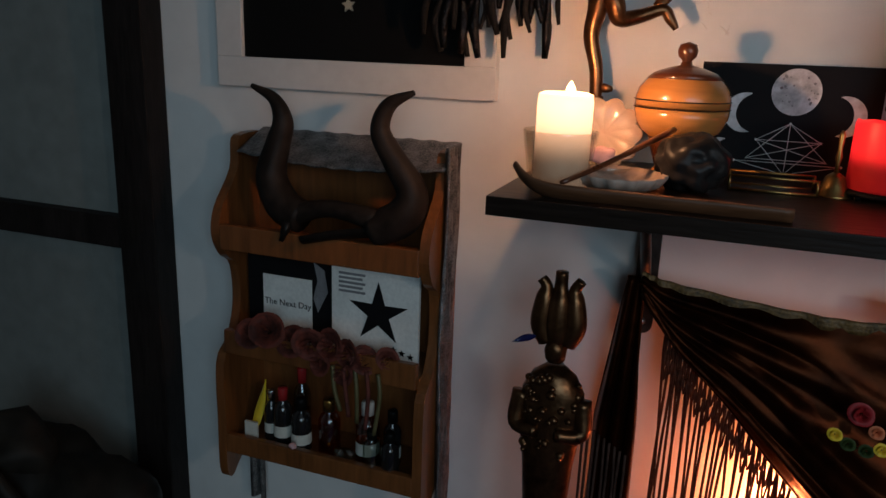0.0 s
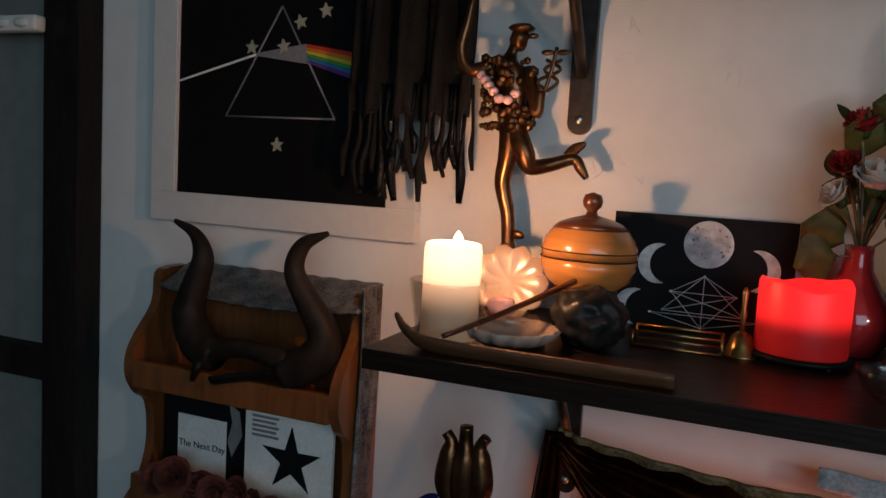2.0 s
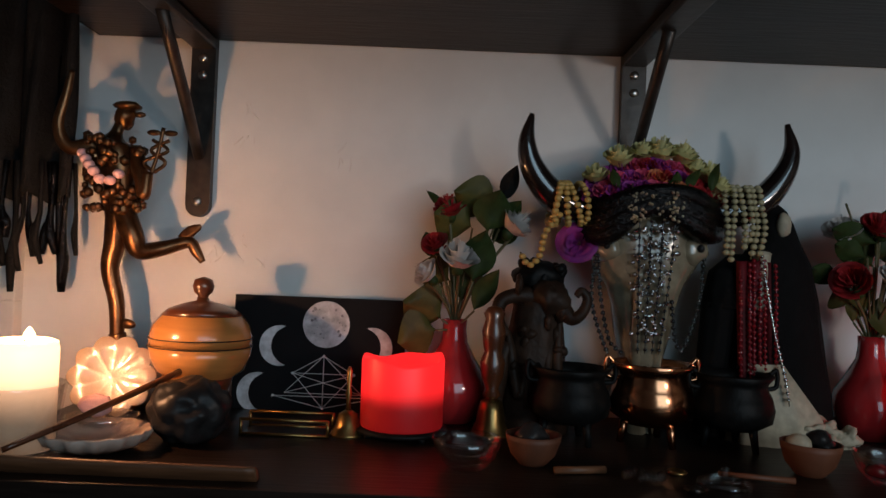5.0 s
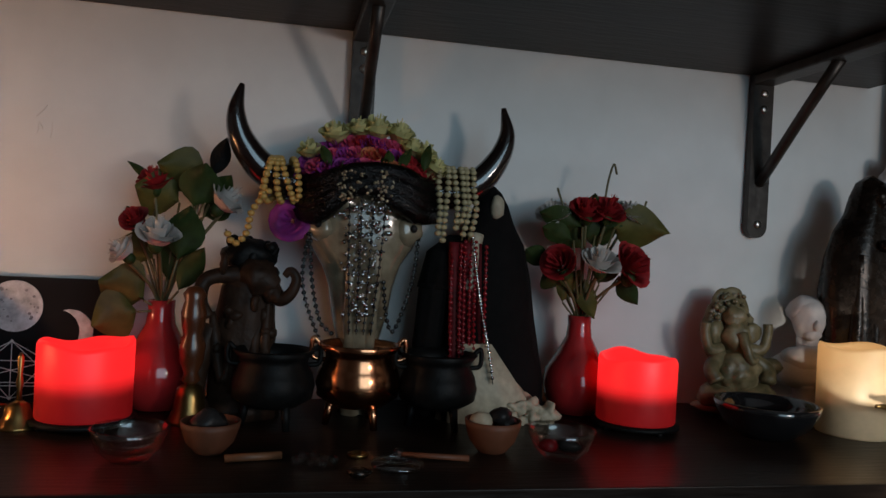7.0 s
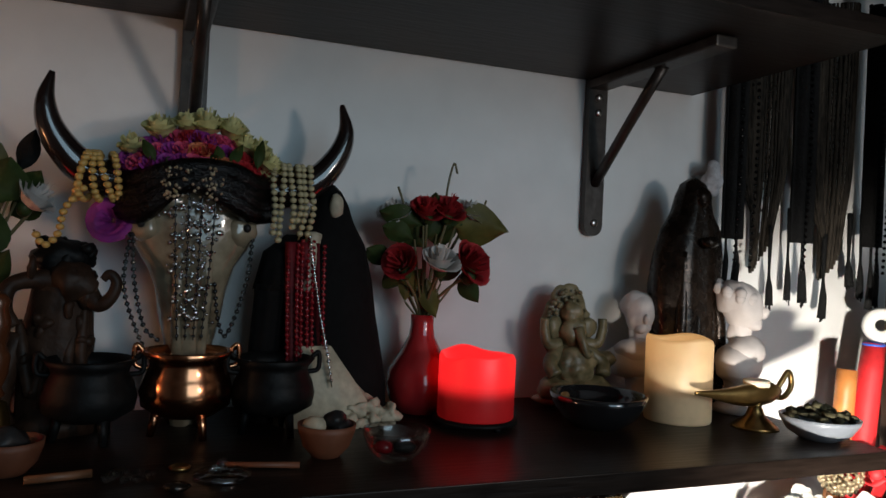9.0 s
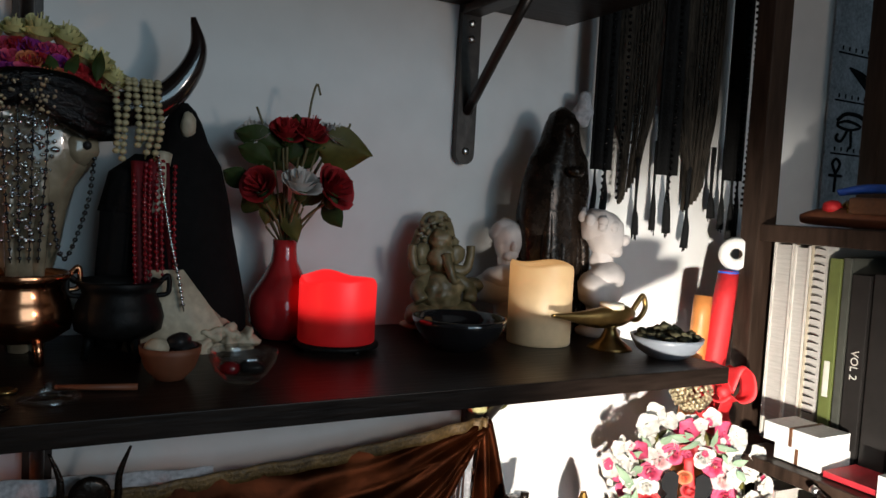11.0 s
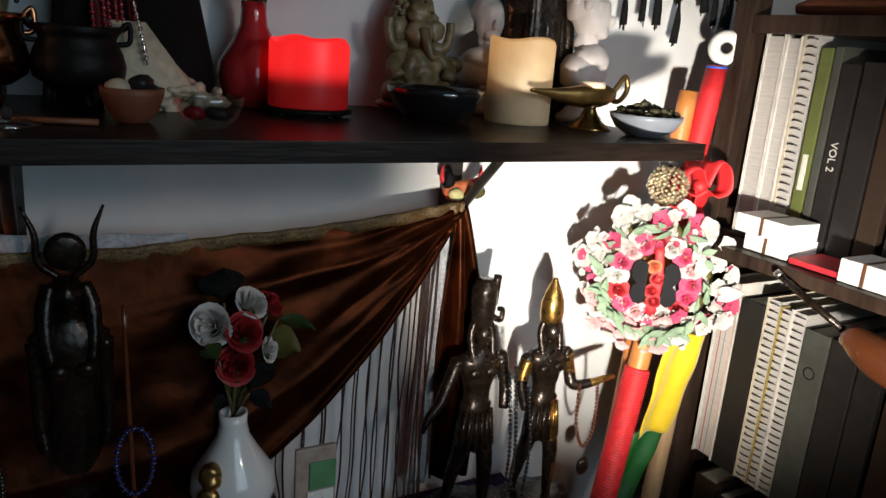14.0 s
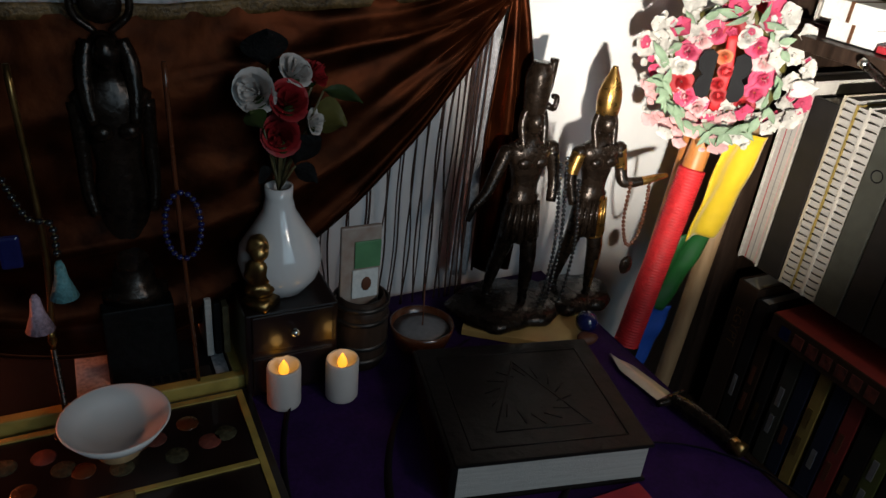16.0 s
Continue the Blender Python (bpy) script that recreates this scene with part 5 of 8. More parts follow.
# ---- hooded figure ----
hd = bmesh.new()
GX, GY = 0.622, -0.062
ringed([(0.625, GY, SHELF, 0.060, 0.038), (0.626, GY, 1.30, 0.054, 0.036), (0.622, GY, 1.35, 0.048, 0.032), (0.622, GY, 1.395, 0.040, 0.028), (0.621, GY, 1.43, 0.033, 0.025), (0.620, GY, 1.452, 0.022, 0.021), (0.620, GY, 1.468, 0.0165, 0.018), (0.620, GY, 1.480, 0.010, 0.012), (0.621, GY, 1.487, 0.002, 0.003)], hd, wob=0.05)
ringed([(0.575, GY - 0.010, 1.385, 0.026, 0.020), (0.577, GY - 0.006, 1.42, 0.020, 0.018), (0.592, GY, 1.437, 0.014, 0.014)], hd, wob=0.06)
ringed([(0.563, GY, SHELF, 0.014, 0.016), (0.564, GY - 0.004, 1.33, 0.016, 0.016), (0.568, GY - 0.010, 1.39, 0.018, 0.018)], hd, wob=0.08)
n0 = len(hd.faces)
ringed([(0.624, GY - 0.030, SHELF, 0.052, 0.020), (0.616, GY - 0.026, 1.295, 0.038, 0.020), (0.602, GY - 0.020, 1.335, 0.022, 0.018)], hd, wob=0.10, mat_index=1)
blob((0.6205, GY - 0.019, 1.466), (0.0072, 0.006, 0.0125), 0.002, 120, 2, hd)
for k in range(12):
    blob((0.655 + crat.uniform(-0.03, 0.03), GY - 0.042 + crat.uniform(-0.008, 0.008), SHELF + crat.uniform(0.003, 0.016)), (crat.uniform(0.006, 0.012), 0.007, crat.uniform(0.004, 0.009)), 0.008, 150, 3, hd)
tube([(0.600, GY - 0.022, 1.438, 0.008), (0.597, GY - 0.028, 1.415, 0.006), (0.594, GY - 0.030, 1.385, 0.005)], seg=10, bm=hd)
hd.faces.ensure_lookup_table()
for f in hd.faces[n0:]:
    f.material_index = 1
solo("hooded_statue", hd, [M["robe"], M["beige"]], "hooded statue in a black felt cloak over a pale dress", "statue")
for k in range(6):
    x = 0.577 + 0.006 * k + crat.uniform(-0.0025, 0.0025)
    bead_rope([(x, GY - 0.030, 1.435 - 0.004 * abs(k - 3)), (x - 0.001, GY - 0.036, 1.40), (x, GY - 0.036, 1.36), (x + 0.002, GY - 0.036, 1.31 + 0.012 * crat.random())], 0.0024, 0.0056, M["redbead"], "red glass beads hung on the hooded statue")
bead_rope([(0.594, GY - 0.035, 1.435), (0.604, GY - 0.042, 1.37), (0.612, GY - 0.048, 1.33), (0.617, GY - 0.050, 1.30)], 0.0022, 0.006, M["silver"], "thin silver bead chain on the pale dress")
solo("red_drape_strip", sheet(lambda u, v: Vector((0.574 + 0.030 * u + 0.008 * v, GY - 0.028 - 0.004 * math.sin(u * 14), 1.43 - 0.165 * v)), 12, 16, thick=0.002), M["darkred"], "strip of red cloth hanging on the hooded statue", "cloth")


# ---- small bowls on the shelf edge ----
def bowl(x, y, z, r, h, material, label, name="bowl", shadow=True):
    ob = solo(name, lathe([(r * 0.45, 0), (r * 0.5, 0.001), (r * 0.80, h * 0.35), (r * 0.97, h * 0.8), (r, h), (r * 0.94, h), (r * 0.88, h * 0.75), (r * 0.65, h * 0.32), (0.001, h * 0.2)], (x, y, z), 40), material, label, "bowl")
    ob.visible_shadow = shadow
    return ob


bowl(0.375, -0.198, SHELF, 0.022, 0.024, M["terracotta"], "small terracotta bowl holding a black stone")
solo("black_pebble", blob((0.373, -0.198, SHELF + 0.022), (0.014, 0.013, 0.010), 0.004, 90, 3), M["stone"], "smooth black pebble in a terracotta bowl", "stone")
bowl(0.594, -0.198, SHELF, 0.023, 0.026, M["terracotta"], "terracotta bowl filled with small stones")
for k, (dx, dz, m) in enumerate(((-0.009, 0.024, "beige"), (0.006, 0.028, "stone"), (0.010, 0.022, "stone"))):
    solo("pebble", blob((0.594 + dx, -0.198, SHELF + dz), (0.010, 0.010, 0.008), 0.003, 90, 2), M[m], "pebble in the terracotta bowl", "stone")
bowl(0.322, -0.218, SHELF, 0.027, 0.024, M["clear"], "small clear glass bowl", "glass_bowl", False)
bowl(0.645, -0.218, SHELF, 0.027, 0.024, M["clear"], "small clear glass bowl of stones", "glass_bowl", False)
solo("red_stone", blob((0.634, -0.218, SHELF + 0.010), (0.008, 0.006, 0.005), 0.002, 90, 2), M["redbead"], "red stone in the glass bowl", "stone")
solo("grey_stone", blob((0.652, -0.218, SHELF + 0.010), (0.009, 0.007, 0.006), 0.003, 90, 2), M["stone"], "grey stone in the glass bowl", "stone")
cr = bmesh.new()
for k in range(16):
    blob((0.452 + crat.uniform(-0.015, 0.015), -0.238 + crat.uniform(-0.006, 0.006), SHELF + 0.004 + crat.uniform(0, 0.004)), crat.uniform(0.003, 0.005), 0, 1, 1, cr)
solo("crystal_cluster", cr, M["clear"], "cut crystal trinket glinting on the shelf", "trinket", smooth=False)
solo("glass_ornament", lathe([(0.020, 0), (0.020, 0.003), (0.012, 0.006), (0.003, 0.007), (0.004, 0.012), (0.001, 0.014)], (0.512, -0.236, SHELF), 32), M["clear"], "round clear glass ornament with a knob", "ornament")
solo("wooden_stick", tube([(0.515, -0.215, SHELF + 0.003, 0.002), (0.568, -0.228, SHELF + 0.003, 0.0025)], seg=8, steps=1), M["terracotta"], "short reddish wooden stick", "stick")
solo("wooden_stick", tube([(0.388, -0.225, SHELF + 0.003, 0.003), (0.428, -0.217, SHELF + 0.003, 0.003)], seg=8, steps=1), M["incense"], "short brown wooden stick", "stick")
solo("bronze_charm", blob((0.482, -0.262, SHELF + 0.004), (0.010, 0.007, 0.004), 0.003, 120, 2), M["darkbronze"], "small dark bronze charm", "charm")
solo("charm_ring", lathe([(0.007, 0), (0.008, 0.002), (0.006, 0.003), (0.005, 0.001)], (0.485, -0.210, SHELF), 20), M["brass"], "little brass ring on the shelf", "ring")

# ---- right end of the shelf ----
gs = bmesh.new()
QX, QY = 0.900, -0.052
blob((QX, QY + 0.010, 1.352), (0.029, 0.009, 0.046), 0.006, 90, 4, gs)
for k in range(70):
    a, q = crat.uniform(0, 6.28), crat.choice((0.75, 0.95, 0.5))
    blob((QX + 0.029 * q * math.cos(a), QY - 0.001, 1.350 + 0.044 * q * math.sin(a)), crat.uniform(0.0018, 0.004), 0, 1, 1, gs)
blob((QX, QY - 0.006, 1.345), (0.017, 0.014, 0.018), 0.004, 120, 3, gs)
blob((QX, QY - 0.004, 1.366), (0.013, 0.011, 0.012), 0.004, 140, 3, gs)
tube([(QX, QY - 0.018, 1.350, 0.006), (QX + 0.001, QY - 0.026, 1.335, 0.005), (QX + 0.006, QY - 0.028, 1.322, 0.004), (QX + 0.013, QY - 0.027, 1.324, 0.003)], seg=12, bm=gs)
for s in (1, -1):
    blob((QX + s * 0.022, QY - 0.004, 1.350), (0.010, 0.004, 0.012), 0.003, 140, 2, gs)
    tube([(QX + s * 0.018, QY - 0.004, 1.330, 0.009), (QX + s * 0.032, QY - 0.008, 1.333, 0.006), (QX + s * 0.037, QY - 0.008, 1.348, 0.005), (QX + s * 0.037, QY - 0.008, 1.360, 0.005)], seg=12, bm=gs)
    tube([(QX + s * 0.016, QY - 0.006, 1.325, 0.009), (QX + s * 0.033, QY - 0.016, 1.312, 0.008), (QX + s * 0.030, QY - 0.024, 1.300, 0.008)], seg=12, bm=gs)
    blob((QX + s * 0.024, QY - 0.016, 1.284), (0.022, 0.018, 0.012), 0.004, 100, 3, gs)
blob((QX, QY - 0.010, 1.308), (0.026, 0.020, 0.024), 0.005, 100, 4, gs)
blob((QX, QY - 0.002, SHELF + 0.008), (0.044, 0.026, 0.009), 0.003, 100, 3, gs)
blob((QX + 0.040, QY - 0.010, 1.315), (0.016, 0.010, 0.010), 0.004, 120, 2, gs)
solo("elephant_deity_statue", gs, M["greenstone"], "green-brown carved soapstone elephant deity, seated", "statue")
bowl(0.876, -0.150, SHELF, 0.048, 0.033, M["blackbead"], "wide dark glazed bowl before the soapstone statue")


def bust(x, y, s, yaw, label, crest=False):
    bm = bmesh.new()
    m = pose(x, y, SHELF, 0, 0, yaw) @ Matrix.Diagonal((s, s, s, 1))
    lathe([(0.024, 0.0), (0.024, 0.006), (0.018, 0.010), (0.012, 0.020), (0.014, 0.030), (0.018, 0.034)], bm=bm, m=m, seg=28)
    part_blob = ((0, 0, 0.050), (0.045, 0.023, 0.022)), ((0, -0.006, 0.062), (0.032, 0.019, 0.018)), ((0, 0, 0.080), (0.012, 0.012, 0.020)), ((0, -0.002, 0.107), (0.0175, 0.020, 0.024)), ((0, 0.005, 0.116), (0.0205, 0.021, 0.019)), ((0, -0.021, 0.104), (0.003, 0.005, 0.006)), ((0, -0.012, 0.092), (0.010, 0.009, 0.008))
    for at, size in part_blob:
        v0 = len(bm.verts)
        blob(at, size, 0.003, 110, 3, bm)
        bm.verts.ensure_lookup_table()
        for v in bm.verts[v0:]:
            v.co = m @ v.co
    if crest:
        v0 = len(bm.verts)
        for k in range(18):
            a = k * 0.7
            blob((0.019 * math.cos(a), 0.005 + 0.019 * math.sin(a), 0.121 + 0.006 * math.sin(a) + 0.003 * math.sin(k)), (0.0055, 0.0055, 0.006), 0.002, 120, 2, bm)
        bm.verts.ensure_lookup_table()
        for v in bm.verts[v0:]:
            v.co = m @ v.co
    return solo("plaster_bust", bm, M["marble"], label, "statue", (x, y, SHELF))


bust(0.990, -0.055, 0.97, -15, "white plaster bust of a bearded head")
bust(1.084, -0.115, 1.10, 38, "white plaster bust with a wreathed crown of hair", True)
mv = bmesh.new()
VX, VY = 1.046, -0.068
ringed([(VX, VY, SHELF, 0.040, 0.034), (VX, VY, 1.29, 0.042, 0.034), (VX - 0.002, VY, 1.34, 0.044, 0.033), (VX - 0.004, VY, 1.40, 0.046, 0.032), (VX - 0.002, VY, 1.435, 0.045, 0.030), (VX, VY, 1.465, 0.038, 0.027), (VX + 0.001, VY, 1.485, 0.025, 0.023), (VX + 0.002, VY, 1.505, 0.020, 0.020), (VX + 0.002, VY, 1.520, 0.014, 0.015), (VX + 0.002, VY, 1.528, 0.003, 0.004)], mv, 34, wob=0.05)
for k in range(7):
    tube([(VX - 0.024 + 0.007 * k, VY - 0.022, 1.44 - 0.010 * k, 0.005), (VX - 0.026 + 0.009 * k + 0.004 * math.sin(k), VY - 0.024, 1.36, 0.008), (VX - 0.030 + 0.010 * k, VY - 0.024, 1.268, 0.008)], seg=8, bm=mv)
blob((VX + 0.002, VY - 0.018, 1.503), (0.010, 0.008, 0.013), 0.002, 120, 3, mv)
blob((VX + 0.002, VY - 0.034, 1.452), (0.012, 0.008, 0.007), 0.002, 120, 2, mv)
solo("veiled_statue", mv, M["darkbronze"], "dark bronze veiled standing figure with folded hands", "statue")
yl = glow_wax("yellow_led_wax", (0.66, 0.50, 0.30), (1.0, 0.50, 0.16), 0.01, 0.42, SHELF + 0.02, SHELF + 0.085)
yc = thing("led_candle", "tall ivory led pillar candle with a wavy rim", "candle", (0.983, -0.137, SHELF))
part("candle_wax", lathe([(0.0335, 0), (0.0345, 0.002), (0.0345, 0.083), (0.033, 0.087), (0.030, 0.084), (0.027, 0.074), (0.001, 0.072)], (0.983, -0.137, SHELF), 48, wave=lambda a, k: 1 + (0.014 * math.sin(3 * a) if 2 <= k <= 4 else 0), lift=lambda a, k: 0.002 * math.sin(3 * a) if 2 <= k <= 4 else 0), yl, yc)
ol = thing("oil_lamp", "brass genie style oil lamp on a flared foot", "oil lamp", (1.042, -0.185, SHELF))
part("lamp_foot", lathe([(0.024, 0), (0.022, 0.003), (0.010, 0.012), (0.006, 0.022), (0.008, 0.026)], (1.042, -0.185, SHELF), 32), M["brass"], ol)
part("lamp_bowl", tube([(0.962, -0.188, SHELF + 0.038, 0.002), (0.985, -0.187, SHELF + 0.036, 0.005), (1.010, -0.186, SHELF + 0.034, 0.010), (1.035, -0.185, SHELF + 0.034, 0.014), (1.058, -0.184, SHELF + 0.035, 0.013), (1.072, -0.184, SHELF + 0.036, 0.006)], seg=18, flat=0.8), M["brass"], ol)
part("lamp_handle", tube([(1.064, -0.184, SHELF + 0.032), (1.080, -0.184, SHELF + 0.030), (1.090, -0.184, SHELF + 0.042), (1.086, -0.184, SHELF + 0.056), (1.078, -0.184, SHELF + 0.048), (1.072, -0.184, SHELF + 0.040)], 0.0028, 10), M["brass"], ol)
part("tea_candle", lathe([(0.013, 0), (0.013, 0.006), (0.001, 0.0055)], (1.042, -0.185, SHELF + 0.043), 24), M["wax"], ol, "white tea candle in the lamp")
# the dish's shade is put into its blue-grey glaze
bowl(1.072, -0.237, SHELF, 0.037, 0.022, M["shadeglaze"], "shallow dish heaped with dried herbs, toned blue-grey for shade")
hrb = bmesh.new()
for k in range(60):
    a, q = crat.uniform(0, 6.28), 0.030 * math.sqrt(crat.random())
    blob((1.072 + q * math.cos(a), -0.237 + q * math.sin(a), SHELF + 0.020 + 0.010 * (1 - q / 0.03) + crat.uniform(-0.003, 0.005)), (crat.uniform(0.003, 0.008), crat.uniform(0.003, 0.007), 0.003), 0.003, 150, 1, hrb)
solo("dried_herbs", hrb, M["herb"], "heap of dried dark herbs in the dish", "herbs", kind="stuff")


def local(bm, m):
    bmesh.ops.transform(bm, matrix=m, verts=bm.verts)
    return bm


# ---- velvet drape under the shelf ----
dr = thing("velvet_drape", "rust brown velvet drape swagged between the shelf brackets, with fringe", "drape", (0.51, -0.06, 1.14))
top_line = smooth_line([(0.054, 1.145), (0.092, 1.136), (0.211, 1.123), (0.301, 1.122), (0.42, 1.124), (0.584, 1.122), (0.691, 1.129), (0.815, 1.137), (0.942, 1.153), (0.972, 1.155)], 8)
low_line = smooth_line([(0.058, 1.125), (0.105, 1.065), (0.162, 1.012), (0.236, 0.932), (0.34, 0.83), (0.45, 0.775), (0.56, 0.775), (0.65, 0.812), (0.742, 0.883), (0.832, 0.966), (0.895, 1.040), (0.945, 1.112), (0.968, 1.140)], 8)


def along(line, u):
    q = u * (len(line) - 1)
    i = min(int(q), len(line) - 2)
    return line[i] + (line[i + 1] - line[i]) * (q - i)


def drape_at(u, v):
    a, b = along(top_line, u), along(low_line, u)
    p = a + (b - a) * v
    mid = math.sin(math.pi * u)
    phase = v * 8.5 + 1.6 * math.sin(2.6 * u + 0.8) + 1.8 * noise.noise(Vector((u * 3.5, v * 2.5, 0)))
    fold = (0.020 * abs(math.sin(phase)) ** 0.7 - 0.010) * (0.2 + 0.8 * mid) * (0.15 + 0.85 * v)
    fold += 0.005 * math.sin(v * 30 + 5 * u) * abs(math.cos(math.pi * u)) ** 1.5 * (1.2 - u) + 0.004 * noise.noise(Vector((u * 16, v * 9, 3)))
    return Vector((p[0], -0.058 - 0.034 * mid * math.sin(math.pi * v * 0.8) + fold, p[1]))


part("velvet_cloth", sheet(drape_at, 120, 60, thick=0.003), M["velvet"], dr)
part("gold_hem", sheet(lambda u, v: drape_at(u, 0.0) + Vector((0, -0.004 + 0.002 * math.sin(u * 140), 0.004 - 0.014 * v)), 120, 3, thick=0.002), M["velvethem"], dr)
part("lower_hem", tube([tuple(drape_at(u, 1.0)) for u in np.linspace(0.0, 1.0, 40)], 0.0045, 8, steps=2), M["velvet"], dr)
fr = random.Random(8)
for k in range(27):
    u = 0.055 + 0.205 * k / 27
    x, _, z = drape_at(u, 1.0)
    knot = z - 0.030 - 0.012 * (k % 2)
    low = max(0.742, z - 0.40)
    part("fringe_cord", tube([(x, -0.058, z), (x + fr.uniform(-0.003, 0.003), -0.056, knot), (x + fr.uniform(-0.004, 0.004), -0.054, (knot + low) / 2), (x + fr.uniform(-0.005, 0.005), -0.052, low)], 0.0017, 5, steps=3), M["fringe"], dr)
    if k:
        part("net_cord", tube([(xl, -0.058, zl), ((x + xl) / 2, -0.058, knot + 0.004), (x, -0.058, z - 0.008)], 0.0013, 5, steps=3), M["fringe"], dr)
        part("net_cord", tube([(xl, -0.058, zl - 0.026), ((x + xl) / 2, -0.058, knot - 0.014), (x, -0.058, z - 0.030)], 0.0012, 5, steps=3), M["fringe"], dr)
    xl, zl = x, z
for k in range(26):
    u = 0.66 + 0.285 * (k // 2 + 0.22 * (k % 2) + fr.uniform(-0.12, 0.12)) / 13
    x, _, z = drape_at(u, 1.0)
    low = 0.742
    bow_ = fr.uniform(-0.004, 0.004)
    part("fringe_cord", tube([(x, -0.052, z), (x + bow_, -0.045, (2 * z + low) / 3), (x - bow_, -0.044, (z + 2 * low) / 3), (x + fr.uniform(-0.007, 0.007), -0.042, low)], 0.0009 + fr.uniform(0, 0.0006), 5, steps=4), M["darkfringe"], dr)
# tails below the two ties
part("drape_tail", sheet(lambda u, v: Vector((0.054 + (u - 0.80) * (0.02 + 0.030 * min(1, 2.2 * v)), -0.050 + 0.012 * math.sin(u * 17 + v * 2) * min(1, 3 * v), 1.140 - 0.40 * v)), 36, 40, thick=0.003), M["velvet"], dr)
for k in range(9):
    x = 0.006 + 0.0065 * k
    part("fringe_cord", tube([(x, -0.066, 0.955 - 0.004 * k), (x + fr.uniform(-0.003, 0.003), -0.068, 0.86), (x + fr.uniform(-0.004, 0.004), -0.066, 0.745)], 0.0018, 5, steps=3), M["darkfringe"], dr)
part("drape_tail", sheet(lambda u, v: Vector((0.974 + (u - 0.25) * (0.012 + 0.068 * min(1, 2 * v) * (1 - 0.4 * v)), -0.050 + 0.010 * math.sin(u * 12) * min(1, 3 * v), 1.152 - 0.37 * v)), 26, 40, thick=0.003), M["velvet"], dr)
solo("lace_strip", sheet(lambda u, v: Vector((0.945 + 0.030 * u - 0.008 * v, -0.034 + 0.005 * math.sin(u * 15), 1.11 - 0.34 * v)), 16, 40, thick=0.0012), M["lace"], "strip of pale lace hanging beside the velvet tail", "lace")
solo("pale_cloth_strip", sheet(lambda u, v: Vector((0.30 + 0.36 * u, -0.052 + 0.003 * math.sin(u * 40), 1.134 + 0.018 * (1 - u) - 0.022 * v)), 40, 5, thick=0.0015), M["lace"], "strip of pale silvery cloth above the velvet", "cloth")
pk = thing("silk_posy", "small yellow, red and green silk flowers pinned on the drape", "artificial flowers", (0.285, -0.11, 1.03))
for k, (x, z, m) in enumerate(((0.262, 1.020, "yellow"), (0.282, 1.046, "rose_red"), (0.298, 1.03, "rose_orange"), (0.305, 1.012, "yellow"), (0.275, 1.012, "leaf"), (0.292, 1.008, "leaf"))):
    part("silk_flower", petal_ball((x, -0.112, z), 0.007 if m != "rose_red" else 0.012, 3, 5, seed=k, openness=1.2, tip=(0, -1, 0.2)), M[m], pk)

toy = thing("horned_toy", "small red and green horned clay figure on the bracket", "figurine", (0.975, -0.06, 1.155))
part("toy_body", blob((0.985, -0.030, 1.166), (0.024, 0.014, 0.014), 0.004, 90, 3), M["rose_orange"], toy)
part("toy_snout", blob((0.972, -0.044, 1.164), (0.010, 0.008, 0.008), 0.002, 90, 2), M["rose_cream"], toy)
part("toy_saddle", blob((1.010, -0.030, 1.164), (0.010, 0.010, 0.009), 0.002, 90, 2), M["leafolive"], toy)
part("toy_mane", blob((0.966, -0.032, 1.180), (0.008, 0.008, 0.012), 0.003, 90, 2), M["card"], toy)
for s in (1, -1):
    part("toy_horn", tube([(0.985 + s * 0.010, -0.030, 1.174, 0.005), (0.985 + s * 0.026, -0.030, 1.180, 0.004), (0.985 + s * 0.027, -0.030, 1.197, 0.001)], seg=8), M["redwrap"], toy)

# ---- altar table ----
tb = thing("altar_table", "low wooden altar table under a purple cloth", "table", (0.5, -0.27, 0.0))
part("tabletop", box((-0.20, -0.62, 0.705), (1.09, -0.012, 0.733), 0.003), M["blackwood"], tb, smooth=False)
for x in (-0.16, 1.05):
    for y in (-0.58, -0.06):
        part("leg", box((x - 0.025, y - 0.025, 0.0), (x + 0.025, y + 0.025, 0.705), 0.003), M["blackwood"], tb, smooth=False)
cl = thing("altar_cloth", "purple cotton altar cloth printed with black curves", "tablecloth", (0.5, -0.27, 0.735))
part("cloth_top", sheet(lambda u, v: Vector((-0.21 + 1.312 * u, -0.625 + 0.612 * v, 0.7365 + 0.0012 * noise.noise(Vector((u * 14, v * 9, 0))))), 60, 30, thick=0.0015), M["purple"], cl)
part("cloth_fall", sheet(lambda u, v: Vector((1.102 + 0.006 * math.sin(u * 30) * v, -0.625 + 0.612 * u, 0.737 - 0.24 * v)), 40, 10, thick=0.0015), M["purple"], cl)
for k, (cx, cy, r, a0, a1) in enumerate(((1.02, -0.42, 0.30, 110, 190), (1.06, -0.36, 0.42, 130, 200), (0.98, -0.50, 0.14, 0, 360))):
    part("printed_curve", tube([(cx + r * math.cos(radians(a)), cy + r * math.sin(radians(a)), 0.7385) for a in np.linspace(a0, a1, 16)], 0.007, 6, steps=2, flat=0.12), M["blackprint"], cl)


